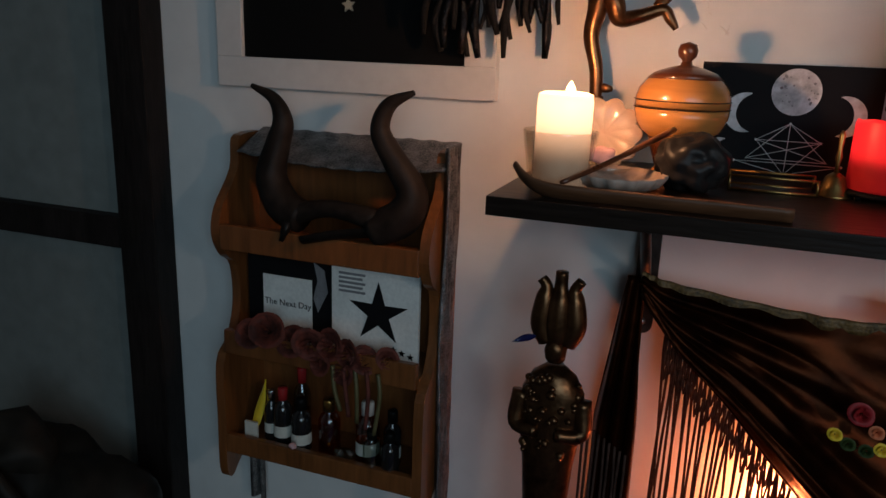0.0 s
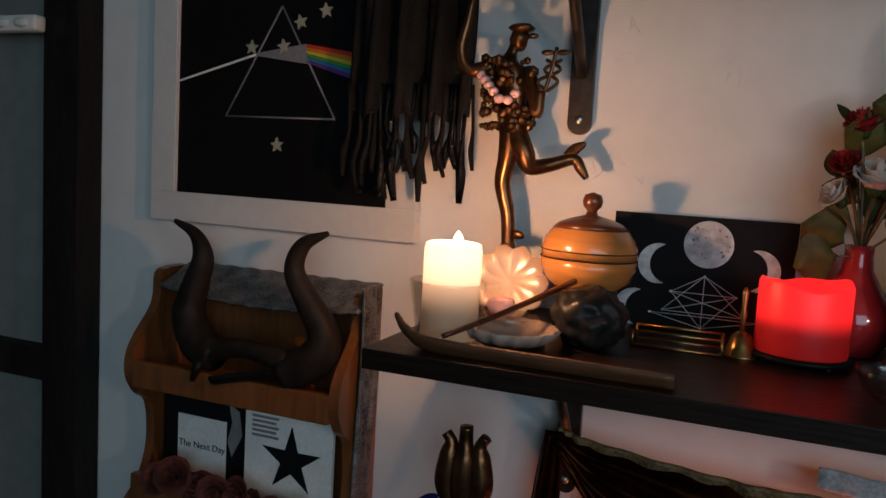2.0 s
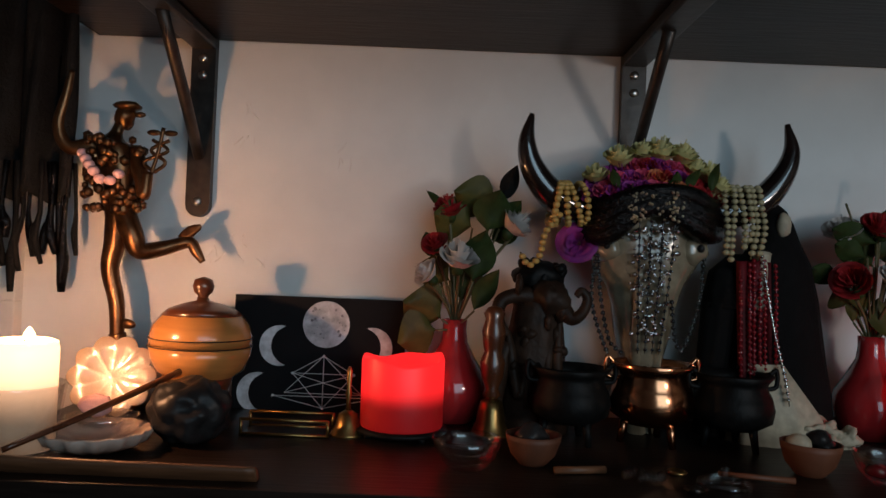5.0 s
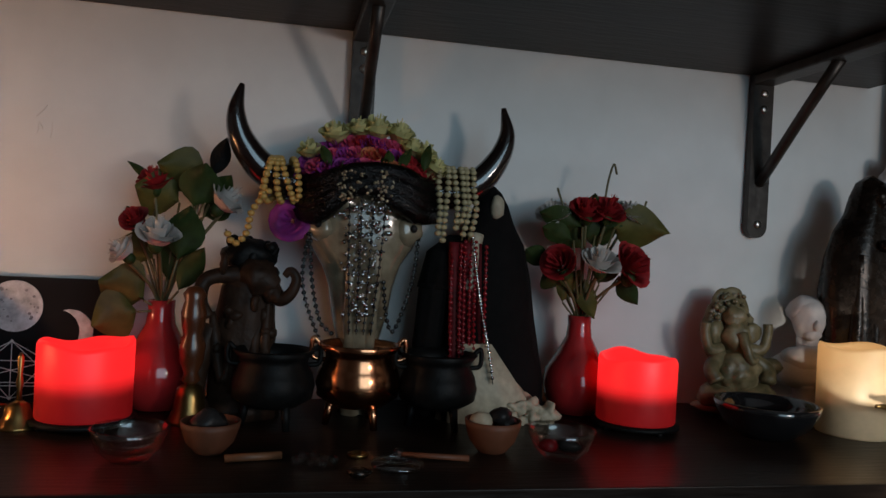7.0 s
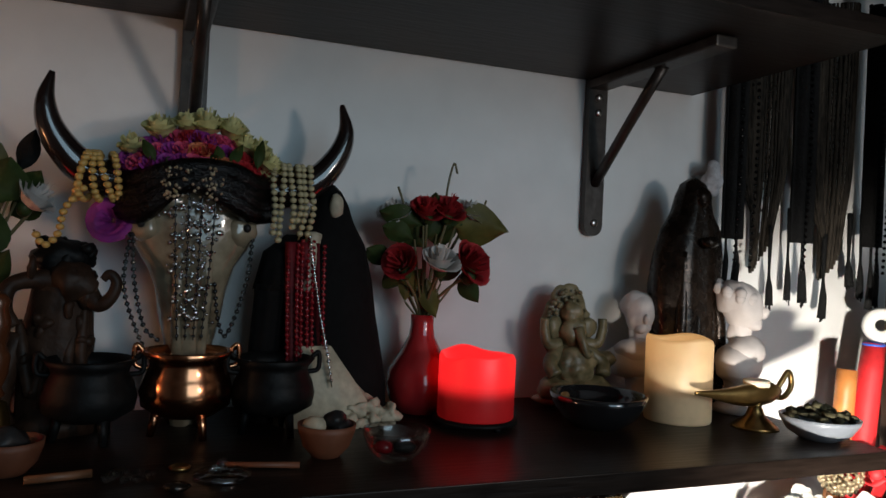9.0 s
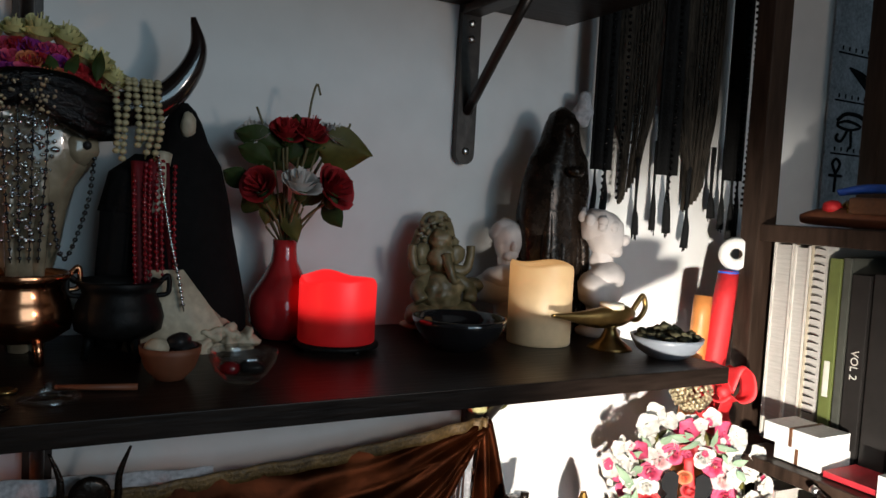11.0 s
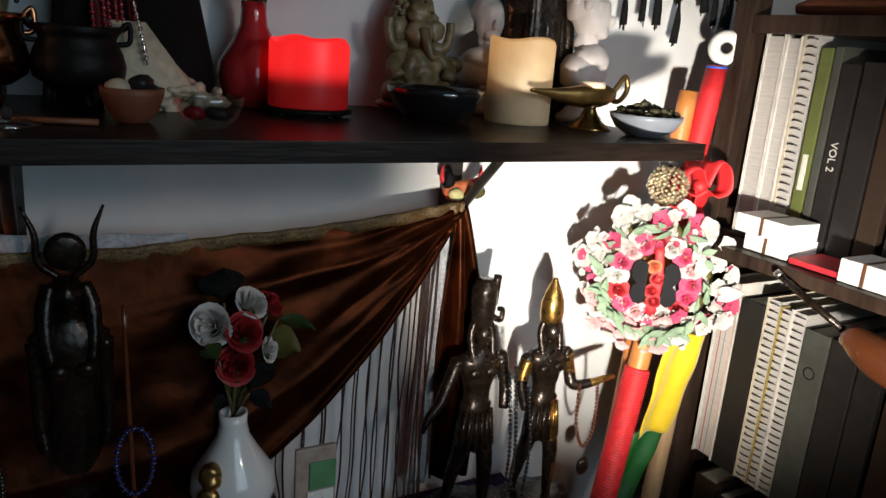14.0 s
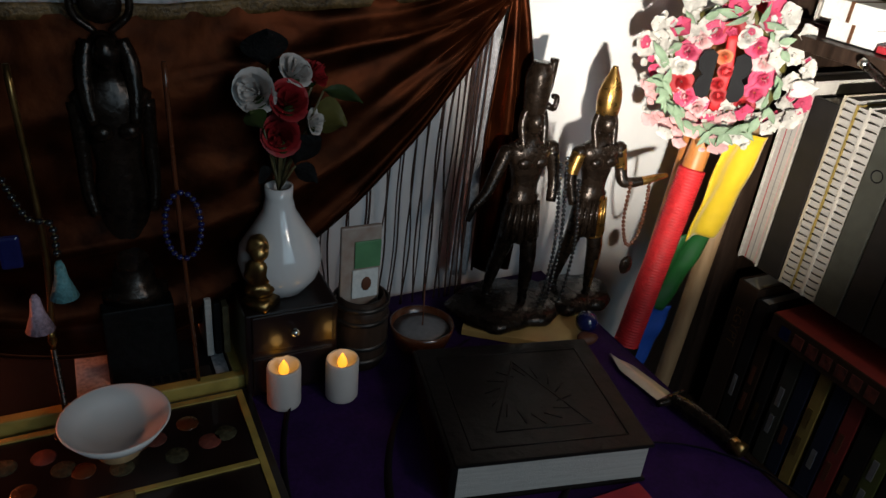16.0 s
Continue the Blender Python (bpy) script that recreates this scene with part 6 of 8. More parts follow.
def votive(x, y):
    v = thing("led_tealight", "small white led votive candle with amber flame", "candle", (x, y, 0.738), group="led votive candles")
    part("candle_shell", lathe([(0.0168, 0), (0.0178, 0.002), (0.0178, 0.046), (0.0168, 0.049), (0.0150, 0.048), (0.0140, 0.040), (0.001, 0.039)], (x, y, 0.738), 32, wave=lambda a, k: 1 + (0.03 * math.sin(2 * a + 0.5) if 2 <= k <= 4 else 0)), M["ledwax"], v)
    part("led_flame", lathe([(0.004, 0.038), (0.0055, 0.043), (0.0045, 0.048), (0.0008, 0.055)], (x, y, 0.738), 12), M["ledflame"], v)
    return v


VOT = ((0.676, -0.176), (0.737, -0.184))
for x, y in VOT:
    votive(x, y)
for x, y in VOT:
    lamp("votive_glow", "POINT", Matrix.Translation((x, y, 0.797)), 0.006, (1.0, 0.55, 0.15), size=0.006)

# big book
bk = thing("leather_book", "thick black leather grimoire with embossed cover", "book", (0.90, -0.30, 0.739))
bm4 = pose(0.897, -0.302, 0.7625, 0, 0, -12).to_4x4()


def bookbox(lo, hi, bevel=0.0):
    bm = box(lo, hi, bevel)
    bmesh.ops.transform(bm, matrix=bm4, verts=bm.verts)
    return bm


part("cover", bookbox((-0.100, -0.088, 0.0205), (0.100, 0.088, 0.0245), 0.0015), M["leather"], bk, smooth=False)
part("cover", bookbox((-0.100, -0.088, -0.0235), (0.100, 0.088, -0.0195), 0.0015), M["leather"], bk, smooth=False)
part("spine", bookbox((-0.104, -0.088, -0.0225), (-0.096, 0.088, 0.0235), 0.002), M["leather"], bk, smooth=False)
part("page_block", bookbox((-0.096, -0.085, -0.0193), (0.096, 0.085, 0.0203)), M["pages"], bk, smooth=False)
emb = bmesh.new()
for a, b in (((-0.08, -0.07), (0.08, -0.07)), ((0.08, -0.07), (0.08, 0.07)), ((0.08, 0.07), (-0.08, 0.07)), ((-0.08, 0.07), (-0.08, -0.07)), ((-0.05, -0.05), (0.05, -0.05)), ((0.05, -0.05), (0.0, 0.055)), ((0.0, 0.055), (-0.05, -0.05))):
    tube([(a[0], a[1], 0.0246), (b[0], b[1], 0.0242)], 0.0009, 6, emb, steps=1)
for k in range(14):
    a = 2 * math.pi * k / 14
    tube([(0.03 * math.cos(a), 0.03 * math.sin(a), 0.0246), (0.045 * math.cos(a + 0.3), 0.045 * math.sin(a + 0.3), 0.0246)], 0.0007, 6, emb, steps=1)
bmesh.ops.transform(emb, matrix=bm4, verts=emb.verts)
part("embossing", emb, M["leather"], bk)
solo("red_notebook", box((0.895, -0.442, 0.739), (0.965, -0.412, 0.745), 0.001), M["redpaper"], "thin red notebook on the purple cloth", "notebook", smooth=False)

dg = thing("dagger", "double edged dagger with carved dark and gilt handle", "dagger", (1.07, -0.30, 0.739))
dm = pose(1.069, -0.225, 0.7435, 0, 0, 8)


blade = bmesh.new()
bl = [(0, 0.0), (0.011, -0.03), (0.0125, -0.095), (-0.0125, -0.095), (-0.011, -0.03)]
lo_ = [blade.verts.new((x, y, -0.0012)) for x, y in bl]
hi_ = [blade.verts.new((x * 0.2, y * 0.97 - 0.001, 0.0016)) for x, y in bl]
blade.faces.new(lo_[::-1]), blade.faces.new(hi_)
for i in range(5):
    blade.faces.new((lo_[i], lo_[(i + 1) % 5], hi_[(i + 1) % 5], hi_[i]))
bmesh.ops.recalc_face_normals(blade, faces=blade.faces)
part("blade", local(blade, dm), M["blade"], dg, smooth=False)
part("guard", local(tube([(-0.022, -0.098, 0.003, 0.004), (0, -0.100, 0.004, 0.006), (0.022, -0.098, 0.003, 0.004)], seg=8), dm), M["darkbronze"], dg)
part("grip", local(tube([(0, -0.103, 0.005, 0.008), (0.001, -0.13, 0.006, 0.0095), (0.002, -0.165, 0.005, 0.0085), (0.002, -0.180, 0.004, 0.0075)], seg=12), dm), M["darkbronze"], dg)
part("pommel", local(tube([(0.002, -0.180, 0.004, 0.008), (0.002, -0.196, 0.004, 0.0085)], seg=12, steps=2), dm), M["brass"], dg)

# statues on the plaque
pq = thing("wooden_plaque", "yellow plywood plaque under two statues", "plaque", (1.03, -0.11, 0.739))
part("board", local(box((0, -0.095, 0.0), (0.150, 0, 0.0095), 0.0008), pose(0.968, -0.048, 0.739, 0, 0, -35)), M["plywood"], pq, smooth=False)
PB = 0.749


def person(x, y, z, h, crown, m, label, arms, legs, base):
    """A plain slim standing figure: legs, kilt, trunk, head and tall crown as one mesh."""
    bm = bmesh.new()
    s = h / 0.318
    lathe([(base, 0), (base * 1.03, 0.005), (base * 0.92, 0.013), (base * 0.4, 0.016)], (x, y, z), 40, bm, wave=lambda a, k: (1 + 0.06 * math.sin(5 * a) + 0.03 * math.sin(11 * a + 1)) * (1 - 0.30 * math.sin(a) ** 2))
    for pts in legs:
        tube([(x + a * s, y + b * s, z + 0.012 + c * s, r * s) for a, b, c, r in pts], seg=12, bm=bm)
    ringed([(x + a * s, y, z + c * s, p * s, q * s) for a, c, p, q in ((0.001, 0.102, 0.022, 0.018), (0.001, 0.106, 0.025, 0.020), (0, 0.130, 0.0225, 0.018), (0, 0.152, 0.0195, 0.015), (0, 0.158, 0.0205, 0.016), (0, 0.163, 0.0165, 0.013), (0, 0.175, 0.0165, 0.013), (0, 0.195, 0.022, 0.015), (0, 0.212, 0.029, 0.016), (0, 0.221, 0.028, 0.014), (0, 0.228, 0.012, 0.010), (0, 0.236, 0.007, 0.007))], bm, 22, wob=0.03)
    for k in range(7):
        a = -2.6 + 0.35 * k
        tube([(x + 0.021 * s * math.cos(a), y + 0.017 * s * math.sin(a), z + 0.152 * s, 0.002 * s), (x + 0.026 * s * math.cos(a), y + 0.021 * s * math.sin(a), z + 0.104 * s, 0.003 * s)], seg=6, steps=1, bm=bm)
    for sx in (-1, 1):
        blob((x + sx * 0.010 * s, y - 0.012 * s, z + 0.203 * s), (0.010 * s, 0.006 * s, 0.008 * s), 0.001, 120, 2, bm)
        blob((x + sx * 0.030 * s, y, z + 0.214 * s), (0.0095 * s, 0.009 * s, 0.0095 * s), 0.001, 120, 2, bm)
        tube([(x + sx * 0.010 * s, y + 0.002, z + 0.262 * s, 0.005 * s), (x + sx * 0.0145 * s, y, z + 0.245 * s, 0.005 * s), (x + sx * 0.013 * s, y - 0.008 * s, z + 0.218 * s, 0.004 * s)], seg=8, bm=bm)
    blob((x, y - 0.003 * s, z + 0.249 * s), (0.0105 * s, 0.012 * s, 0.0145 * s), 0.001, 120, 3, bm)
    blob((x, y - 0.014 * s, z + 0.247 * s), (0.002 * s, 0.003 * s, 0.004 * s), 0, 1, 2, bm)
    for pts in arms:
        tube([(x + a * s, y + b * s, z + c * s, r * s) for a, b, c, r in pts], seg=10, bm=bm)
    for pts in crown:
        tube([(x + a * s, y + b * s, z + c * s, r * s) for a, b, c, r in pts], seg=14, bm=bm)
    for k in range(40):
        a = crat.uniform(3.3, 6.1)
        q = crat.uniform(0.208, 0.226)
        blob((x + 0.024 * s * math.cos(a), y + 0.015 * s * math.sin(a), z + q * s), crat.uniform(0.0016, 0.003) * s, 0, 1, 1, bm)
    return solo("standing_statue", bm, m, label, "statue", (x, y, z))


stride = [[(-0.009, 0, 0.115, 0.0125), (-0.014, 0.004, 0.080, 0.0105), (-0.018, 0.012, 0.045, 0.0085), (-0.020, 0.018, 0.006, 0.0055), (-0.021, 0.006, -0.004, 0.006), (-0.022, -0.008, -0.006, 0.004)], [(0.009, 0, 0.115, 0.0125), (0.013, -0.010, 0.080, 0.0105), (0.014, -0.012, 0.050, 0.009), (0.015, -0.012, 0.006, 0.0055), (0.016, -0.020, -0.004, 0.006), (0.017, -0.034, -0.006, 0.004)]]
person(0.990, -0.100, PB, 0.328, [[(0, 0.002, 0.256, 0.012), (0, 0.002, 0.272, 0.014), (0.0, 0.002, 0.300, 0.015), (0, 0.002, 0.314, 0.010)], [(0.014, 0, 0.266, 0.004), (0.024, 0, 0.262, 0.0035), (0.026, 0, 0.274, 0.003), (0.020, 0, 0.276, 0.003)], [(0.013, 0.0, 0.282, 0.004), (0.015, 0, 0.318, 0.005)]], M["darkbronze"],
       "dark statue of a figure with a tall feathered crown", [[(-0.030, 0, 0.214, 0.009), (-0.042, -0.004, 0.192, 0.008), (-0.056, -0.010, 0.170, 0.0065), (-0.070, -0.012, 0.156, 0.005), (-0.078, -0.014, 0.140, 0.003)], [(0.030, 0, 0.214, 0.009), (0.036, -0.006, 0.182, 0.0075), (0.032, -0.014, 0.152, 0.006)]], stride, 0.076)
person(1.090, -0.105, PB, 0.318, [[(0, 0.002, 0.256, 0.0125), (0, 0.001, 0.268, 0.0145), (0, 0.002, 0.284, 0.0145), (0, 0.002, 0.299, 0.0105), (0, 0.002, 0.311, 0.0055), (0, 0.002, 0.318, 0.003)]], [M["darkbronze"]],
       "bronze and gilt statue of a pharaoh holding out one hand", [[(0.030, 0, 0.214, 0.0095), (0.037, -0.002, 0.190, 0.008), (0.040, -0.010, 0.172, 0.0075), (0.062, -0.018, 0.174, 0.006), (0.082, -0.022, 0.179, 0.0045), (0.098, -0.022, 0.180, 0.003)], [(-0.030, 0, 0.214, 0.0095), (-0.038, -0.002, 0.182, 0.008), (-0.034, -0.012, 0.150, 0.006)]], stride, 0.058)
gm = bpy.data.objects["standing_statue.001"].data
gm.materials.append(M["gold"])
for f in gm.polygons:
    c = f.center
    if c.z > 0.262 or (c.x > 0.060 and c.z > 0.16) or (0.10 < c.z < 0.157 and c.x > 0.002) or (0.022 < c.z < 0.10 and c.x > 0.014) or (0.19 < c.z < 0.215 and abs(c.x) > 0.028):
        f.material_index = 1
bead_rope([(1.134, -0.124, 0.922), (1.133, -0.128, 0.87), (1.146, -0.130, 0.835), (1.160, -0.130, 0.85), (1.164, -0.128, 0.89), (1.160, -0.128, 0.926)], 0.0030, 0.0058, M["darkhoney"], "brown prayer beads hung from the statue's hand")
solo("bead_pendant", blob((1.150, -0.132, 0.805), (0.010, 0.005, 0.014), 0.002, 90, 2), M["darkbronze"], "dark oval pendant on the prayer beads", "pendant")
for x0, z0 in ((1.005, 0.968), (1.013, 0.975), (1.035, 0.945)):
    bead_rope([(x0, -0.145, z0), (x0 + 0.008, -0.15, 0.87), (x0 + 0.004, -0.15, 0.80), (x0, -0.148, 0.775)], 0.0028, 0.006, M["blackbead"], "dark chain draped over the feathered statue")
solo("glass_orb", blob((1.060, -0.182, 0.765), 0.014, 0, 1, 3), M["bluestone"], "small dark blue glass orb on the plaque", "orb")
solo("amber_stone", blob((1.050, -0.200, 0.7545), (0.014, 0.010, 0.007), 0.003, 90, 2), M["terracotta"], "brown tumbled stone on the plaque", "stone")

# incense bowl, barrel, drawer box, white vase
bowl(0.850, -0.140, 0.738, 0.038, 0.042, M["darkhoney"], "dark wooden incense bowl filled with ash")
solo("ash_fill", lathe([(0.033, 0), (0.034, 0.002), (0.02, 0.004), (0.001, 0.005)], (0.850, -0.140, 0.770), 30), M["inkgrey"], "grey ash in the incense bowl", "ash")
solo("incense_stick", tube([(0.852, -0.138, 0.772), (0.852, -0.135, 0.83)], 0.0009, 6, steps=1), M["terracotta"], "burnt incense stick in the ash bowl", "incense")
ba = thing("barrel_jar", "small dark wooden barrel jar holding a packet", "jar", (0.777, -0.128, 0.738))
part("barrel", lathe([(0.026, 0), (0.030, 0.02), (0.032, 0.045), (0.030, 0.070), (0.027, 0.09), (0.024, 0.09), (0.025, 0.07), (0.001, 0.06)], (0.777, -0.128, 0.738), 32), M["bookcase"], ba)
for z in (0.012, 0.030, 0.062, 0.080):
    part("hoop", lathe([(0.0300, z), (0.0325, z + 0.001), (0.0325, z + 0.005), (0.0300, z + 0.006)], (0.777, -0.128, 0.738), 32, close=False), M["iron"], ba)
pkt = thing("tea_packet", "clear packet with green and white label", "packet", (0.777, -0.128, 0.80))
part("packet_back", box((0.751, -0.130, 0.80), (0.797, -0.124, 0.912), 0.002), M["paleshell"], pkt, smooth=False)
part("green_label", box((0.766, -0.1325, 0.862), (0.796, -0.1302, 0.895), 0.001), M["labelgreen"], pkt, smooth=False)
part("white_label", box((0.764, -0.1325, 0.824), (0.794, -0.1302, 0.860), 0.001), M["inkwhite"], pkt, smooth=False)
part("label_mark", blob((0.780, -0.133, 0.842), (0.006, 0.001, 0.009), 0, 1, 2), M["terracotta"], pkt)
bx = thing("drawer_box", "dark lacquered box with small drawers and knobs", "box", (0.690, -0.11, 0.738))
part("box_body", box((0.642, -0.158, 0.738), (0.740, -0.060, 0.842), 0.002), M["lacquer"], bx, smooth=False)
for z in (0.744, 0.796):
    d_ = part("drawer", box((0.648, -0.161, z), (0.734, -0.157, z + 0.044), 0.0015), M["lacquer"], bx, smooth=False)
    part("knob", blob((0.691, -0.166, z + 0.022), 0.005, 0, 1, 2), M["silver"], d_, "round silver knob")
WV = vase(0.690, -0.110, 0.842, M["whiteglaze"], "glossy white ceramic bottle vase on the lacquer box", 1.18, 0.100, 0.037)
bouquet("white and dark red silk roses in the white vase", (0.690, -0.110, 0.955),
        [(0.665, -0.125, 1.062, 0.019, "white", (-0.6, -1, 0.5)), (0.706, -0.115, 1.078, 0.016, "white", (0.3, -0.8, 1)), (0.694, -0.135, 1.056, 0.018, "red", (0, -1, 0.6)), (0.686, -0.135, 1.022, 0.018, "red", (-0.2, -1, 0.3)), (0.722, -0.125, 1.030, 0.012, "white", (0.7, -0.8, 0.4)), (0.728, -0.105, 1.072, 0.014, "red", (0.6, -0.5, 0.8))],
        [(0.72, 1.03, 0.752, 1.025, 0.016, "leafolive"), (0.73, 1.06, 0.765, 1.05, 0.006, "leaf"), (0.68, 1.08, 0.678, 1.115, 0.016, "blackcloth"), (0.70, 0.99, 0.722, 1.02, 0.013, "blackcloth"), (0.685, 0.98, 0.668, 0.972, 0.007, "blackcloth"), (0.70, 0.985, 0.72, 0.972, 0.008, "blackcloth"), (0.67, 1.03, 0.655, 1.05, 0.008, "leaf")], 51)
si = bmesh.new()
lathe([(0.020, 0), (0.020, 0.008), (0.016, 0.012)], (0.662, -0.140, 0.842), 4, si)
blob((0.662, -0.140, 0.862), (0.016, 0.012, 0.010), 0.003, 120, 3, si)
blob((0.662, -0.138, 0.879), (0.0145, 0.011, 0.019), 0.003, 120, 3, si)
blob((0.662, -0.138, 0.902), (0.009, 0.009, 0.011), 0.002, 120, 3, si)
blob((0.662, -0.134, 0.908), (0.011, 0.010, 0.012), 0.002, 120, 3, si)
solo("seated_statuette", si, M["brass"], "small gilt seated statuette on the lacquer box", "statue")

# goddess statue with horned disc
isb = bmesh.new()
IX, IY = 0.547, -0.080
ringed([(IX, IY, 0.841, 0.034, 0.028), (IX, IY, 0.853, 0.033, 0.027), (IX, IY, 0.857, 0.022, 0.020), (IX, IY, 0.88, 0.020, 0.018), (IX, IY, 0.92, 0.024, 0.020), (IX, IY, 0.955, 0.027, 0.022), (IX, IY, 0.988, 0.021, 0.017), (IX, IY, 1.015, 0.024, 0.019), (IX, IY, 1.040, 0.033, 0.019), (IX, IY, 1.052, 0.034, 0.017), (IX, IY, 1.064, 0.022, 0.013), (IX, IY, 1.074, 0.010, 0.010)], isb, 26, wob=0.03)
for s in (1, -1):
    blob((IX + s * 0.011, IY - 0.018, 1.022), (0.010, 0.008, 0.009), 0.001, 120, 2, isb)
    tube([(IX + s * 0.014, IY, 1.100, 0.006), (IX + s * 0.019, IY - 0.004, 1.080, 0.008), (IX + s * 0.020, IY - 0.012, 1.055, 0.007), (IX + s * 0.017, IY - 0.019, 1.030, 0.005)], seg=10, bm=isb)
blob((IX, IY - 0.002, 1.088), (0.012, 0.013, 0.017), 0.002, 120, 3, isb)
blob((IX, IY + 0.006, 1.080), (0.018, 0.010, 0.026), 0.002, 120, 3, isb)
for s in (1, -1):
    tube([(IX + s * 0.006, IY, 1.106, 0.003), (IX + s * 0.022, IY, 1.122, 0.0035), (IX + s * 0.024, IY, 1.148, 0.003), (IX + s * 0.033, IY, 1.173, 0.0012)], seg=10, bm=isb)
    tube([(IX + s * 0.029, IY, 1.046, 0.0085), (IX + s * 0.029, IY - 0.003, 1.00, 0.007), (IX + s * 0.029, IY - 0.008, 0.965, 0.006), (IX + s * 0.025, IY - 0.014, 0.94, 0.005)], seg=10, bm=isb)
lathe([(0.001, -0.004), (0.012, -0.004), (0.0175, -0.002), (0.0175, 0.002), (0.012, 0.004), (0.001, 0.004)], seg=28, bm=isb, m=pose(IX, IY, 1.131, 90))
solo("goddess_statue", isb, M["darkbronze"], "dark bronze goddess statue crowned with horns and disc", "statue")
solo("wooden_block", box((IX - 0.034, IY - 0.030, 0.7517), (IX + 0.034, IY + 0.034, 0.841), 0.002), M["cast"], "matt black block under the goddess statue", "block", smooth=False)
solo("thin_staff", tube([(0.588, -0.138, 1.095, 0.0022), (0.590, -0.138, 0.95, 0.0022), (0.596, -0.136, 0.752, 0.0020)], seg=8), M["darkhoney"], "thin reddish staff beside the goddess statue", "staff")
bead_rope([(0.592 + 0.016 * math.cos(t), -0.146, 0.945 + 0.034 * math.sin(t)) for t in np.linspace(0, 6.28, 12)], 0.0032, 0.0068, M["bluestone"], "dark blue bead bracelet hung on the staff")

# wand with tassels
gw = thing("gilt_wand", "gilt rod hung with tassels and dark beads", "wand", (0.470, -0.16, 0.84))
part("rod", tube([(0.474, -0.150, 1.10, 0.0028), (0.478, -0.155, 0.95, 0.0028), (0.472, -0.160, 0.860, 0.0025)], seg=10), M["brass"], gw)
part("tip", lathe([(0.001, 0), (0.004, 0.010), (0.003, 0.018), (0.002, 0.020)], (0.471, -0.160, 0.843), 12), M["gold"], gw)
for x, z, m in ((0.487, 0.935, "teal"), (0.464, 0.905, "lilac")):
    part("tassel", lathe([(0.002, 0.0), (0.004, -0.004), (0.006, -0.018), (0.012, -0.036), (0.001, -0.036)], (x, -0.164, z), 18, wave=lambda a, k: 1 + 0.08 * math.sin(9 * a)), M[m], gw)
bead_rope([(0.455, -0.165, 1.02), (0.470, -0.168, 0.98), (0.486, -0.168, 0.972), (0.487, -0.166, 0.94)], 0.0035, 0.0075, M["blackbead"], "dark beads knotted round the gilt rod")
solo("blue_pendant", box((0.445, -0.170, 0.935), (0.462, -0.164, 0.965), 0.003), M["bluestone"], "square deep blue glass pendant", "pendant", smooth=False)
solo("wand_stand", lathe([(0.014, 0), (0.014, 0.004), (0.003, 0.008), (0.0025, 0.102), (0.001, 0.103)], (0.471, -0.160, 0.741), 20), M["darkbronze"], "slim dark stand under the gilt rod", "stand")

# framed tile with gilt edge, tarot board, dish
ft = thing("framed_picture", "gilt edged picture lying flat with grey marbled strips", "picture", (0.50, -0.06, 0.742))
part("frame_panel", box((0.30, -0.130, 0.7395), (0.632, -0.018, 0.7485), 0.001), M["card"], ft, smooth=False)
part("gilt_edge", box((0.29, -0.142, 0.739), (0.645, -0.130, 0.757), 0.002), M["giltpaint"], ft, smooth=False)
part("gilt_edge", box((0.632, -0.130, 0.739), (0.645, -0.018, 0.757), 0.002), M["giltpaint"], ft, smooth=False)
part("marbled_strip", box((0.480, -0.128, 0.7486), (0.512, -0.020, 0.7505), 0.0005), M["lace"], ft, smooth=False)
part("marbled_strip", box((0.616, -0.128, 0.7486), (0.630, -0.020, 0.7505), 0.0005), M["lace"], ft, smooth=False)
plate = part("name_plate", box((0.516, -0.126, 0.7486), (0.612, -0.104, 0.7505), 0.0005), M["iron"], ft, smooth=False)
for k in range(6):
    part("text_bar", box((0.545 + 0.009 * k, -0.120, 0.7506), (0.551 + 0.009 * k, -0.110, 0.7512)), M["card"], plate, smooth=False)
tr = thing("painted_tray", "dark painted tray with gilt border and faded pictures", "tray", (0.48, -0.21, 0.739))
part("tray_base", box((0.25, -0.330, 0.739), (0.645, -0.146, 0.744), 0.001), M["lacquer"], tr, smooth=False)
for lo, hi in (((0.25, -0.158), (0.637, -0.151)), ((0.630, -0.325), (0.637, -0.158)), ((0.25, -0.262), (0.630, -0.256))):
    part("gilt_border", box((lo[0], lo[1], 0.7442), (hi[0], hi[1], 0.7462), 0.0005), M["giltpaint"], tr, smooth=False)
for k in range(14):
    x, y = 0.40 + 0.016 * k, -0.205 + 0.022 * math.sin(k * 2.4)
    part("painted_spot", lathe([(0.011, 0), (0.010, 0.0006)], (x, y, 0.7443), 14), (M["drybud"], M["herb"], M["darkhoney"])[k % 3], tr)
dish = thing("white_dish", "white ceramic dish on a small wooden stand", "dish", (0.512, -0.200, 0.745))
part("dish_bowl", lathe([(0.020, 0.012), (0.024, 0.013), (0.040, 0.026), (0.049, 0.040), (0.047, 0.0405), (0.038, 0.028), (0.020, 0.018), (0.001, 0.017)], (0.512, -0.200, 0.745), 44), M["whiteglaze"], dish)
part("dish_stand", lathe([(0.020, 0), (0.016, 0.006), (0.018, 0.012)], (0.512, -0.200, 0.745), 24), M["palewood"], dish)
solo("brass_scoop", box((0.497, -0.315, 0.7466), (0.520, -0.262, 0.752), 0.002), M["brass"], "flat brass scoop handle on the tray", "scoop", smooth=False)
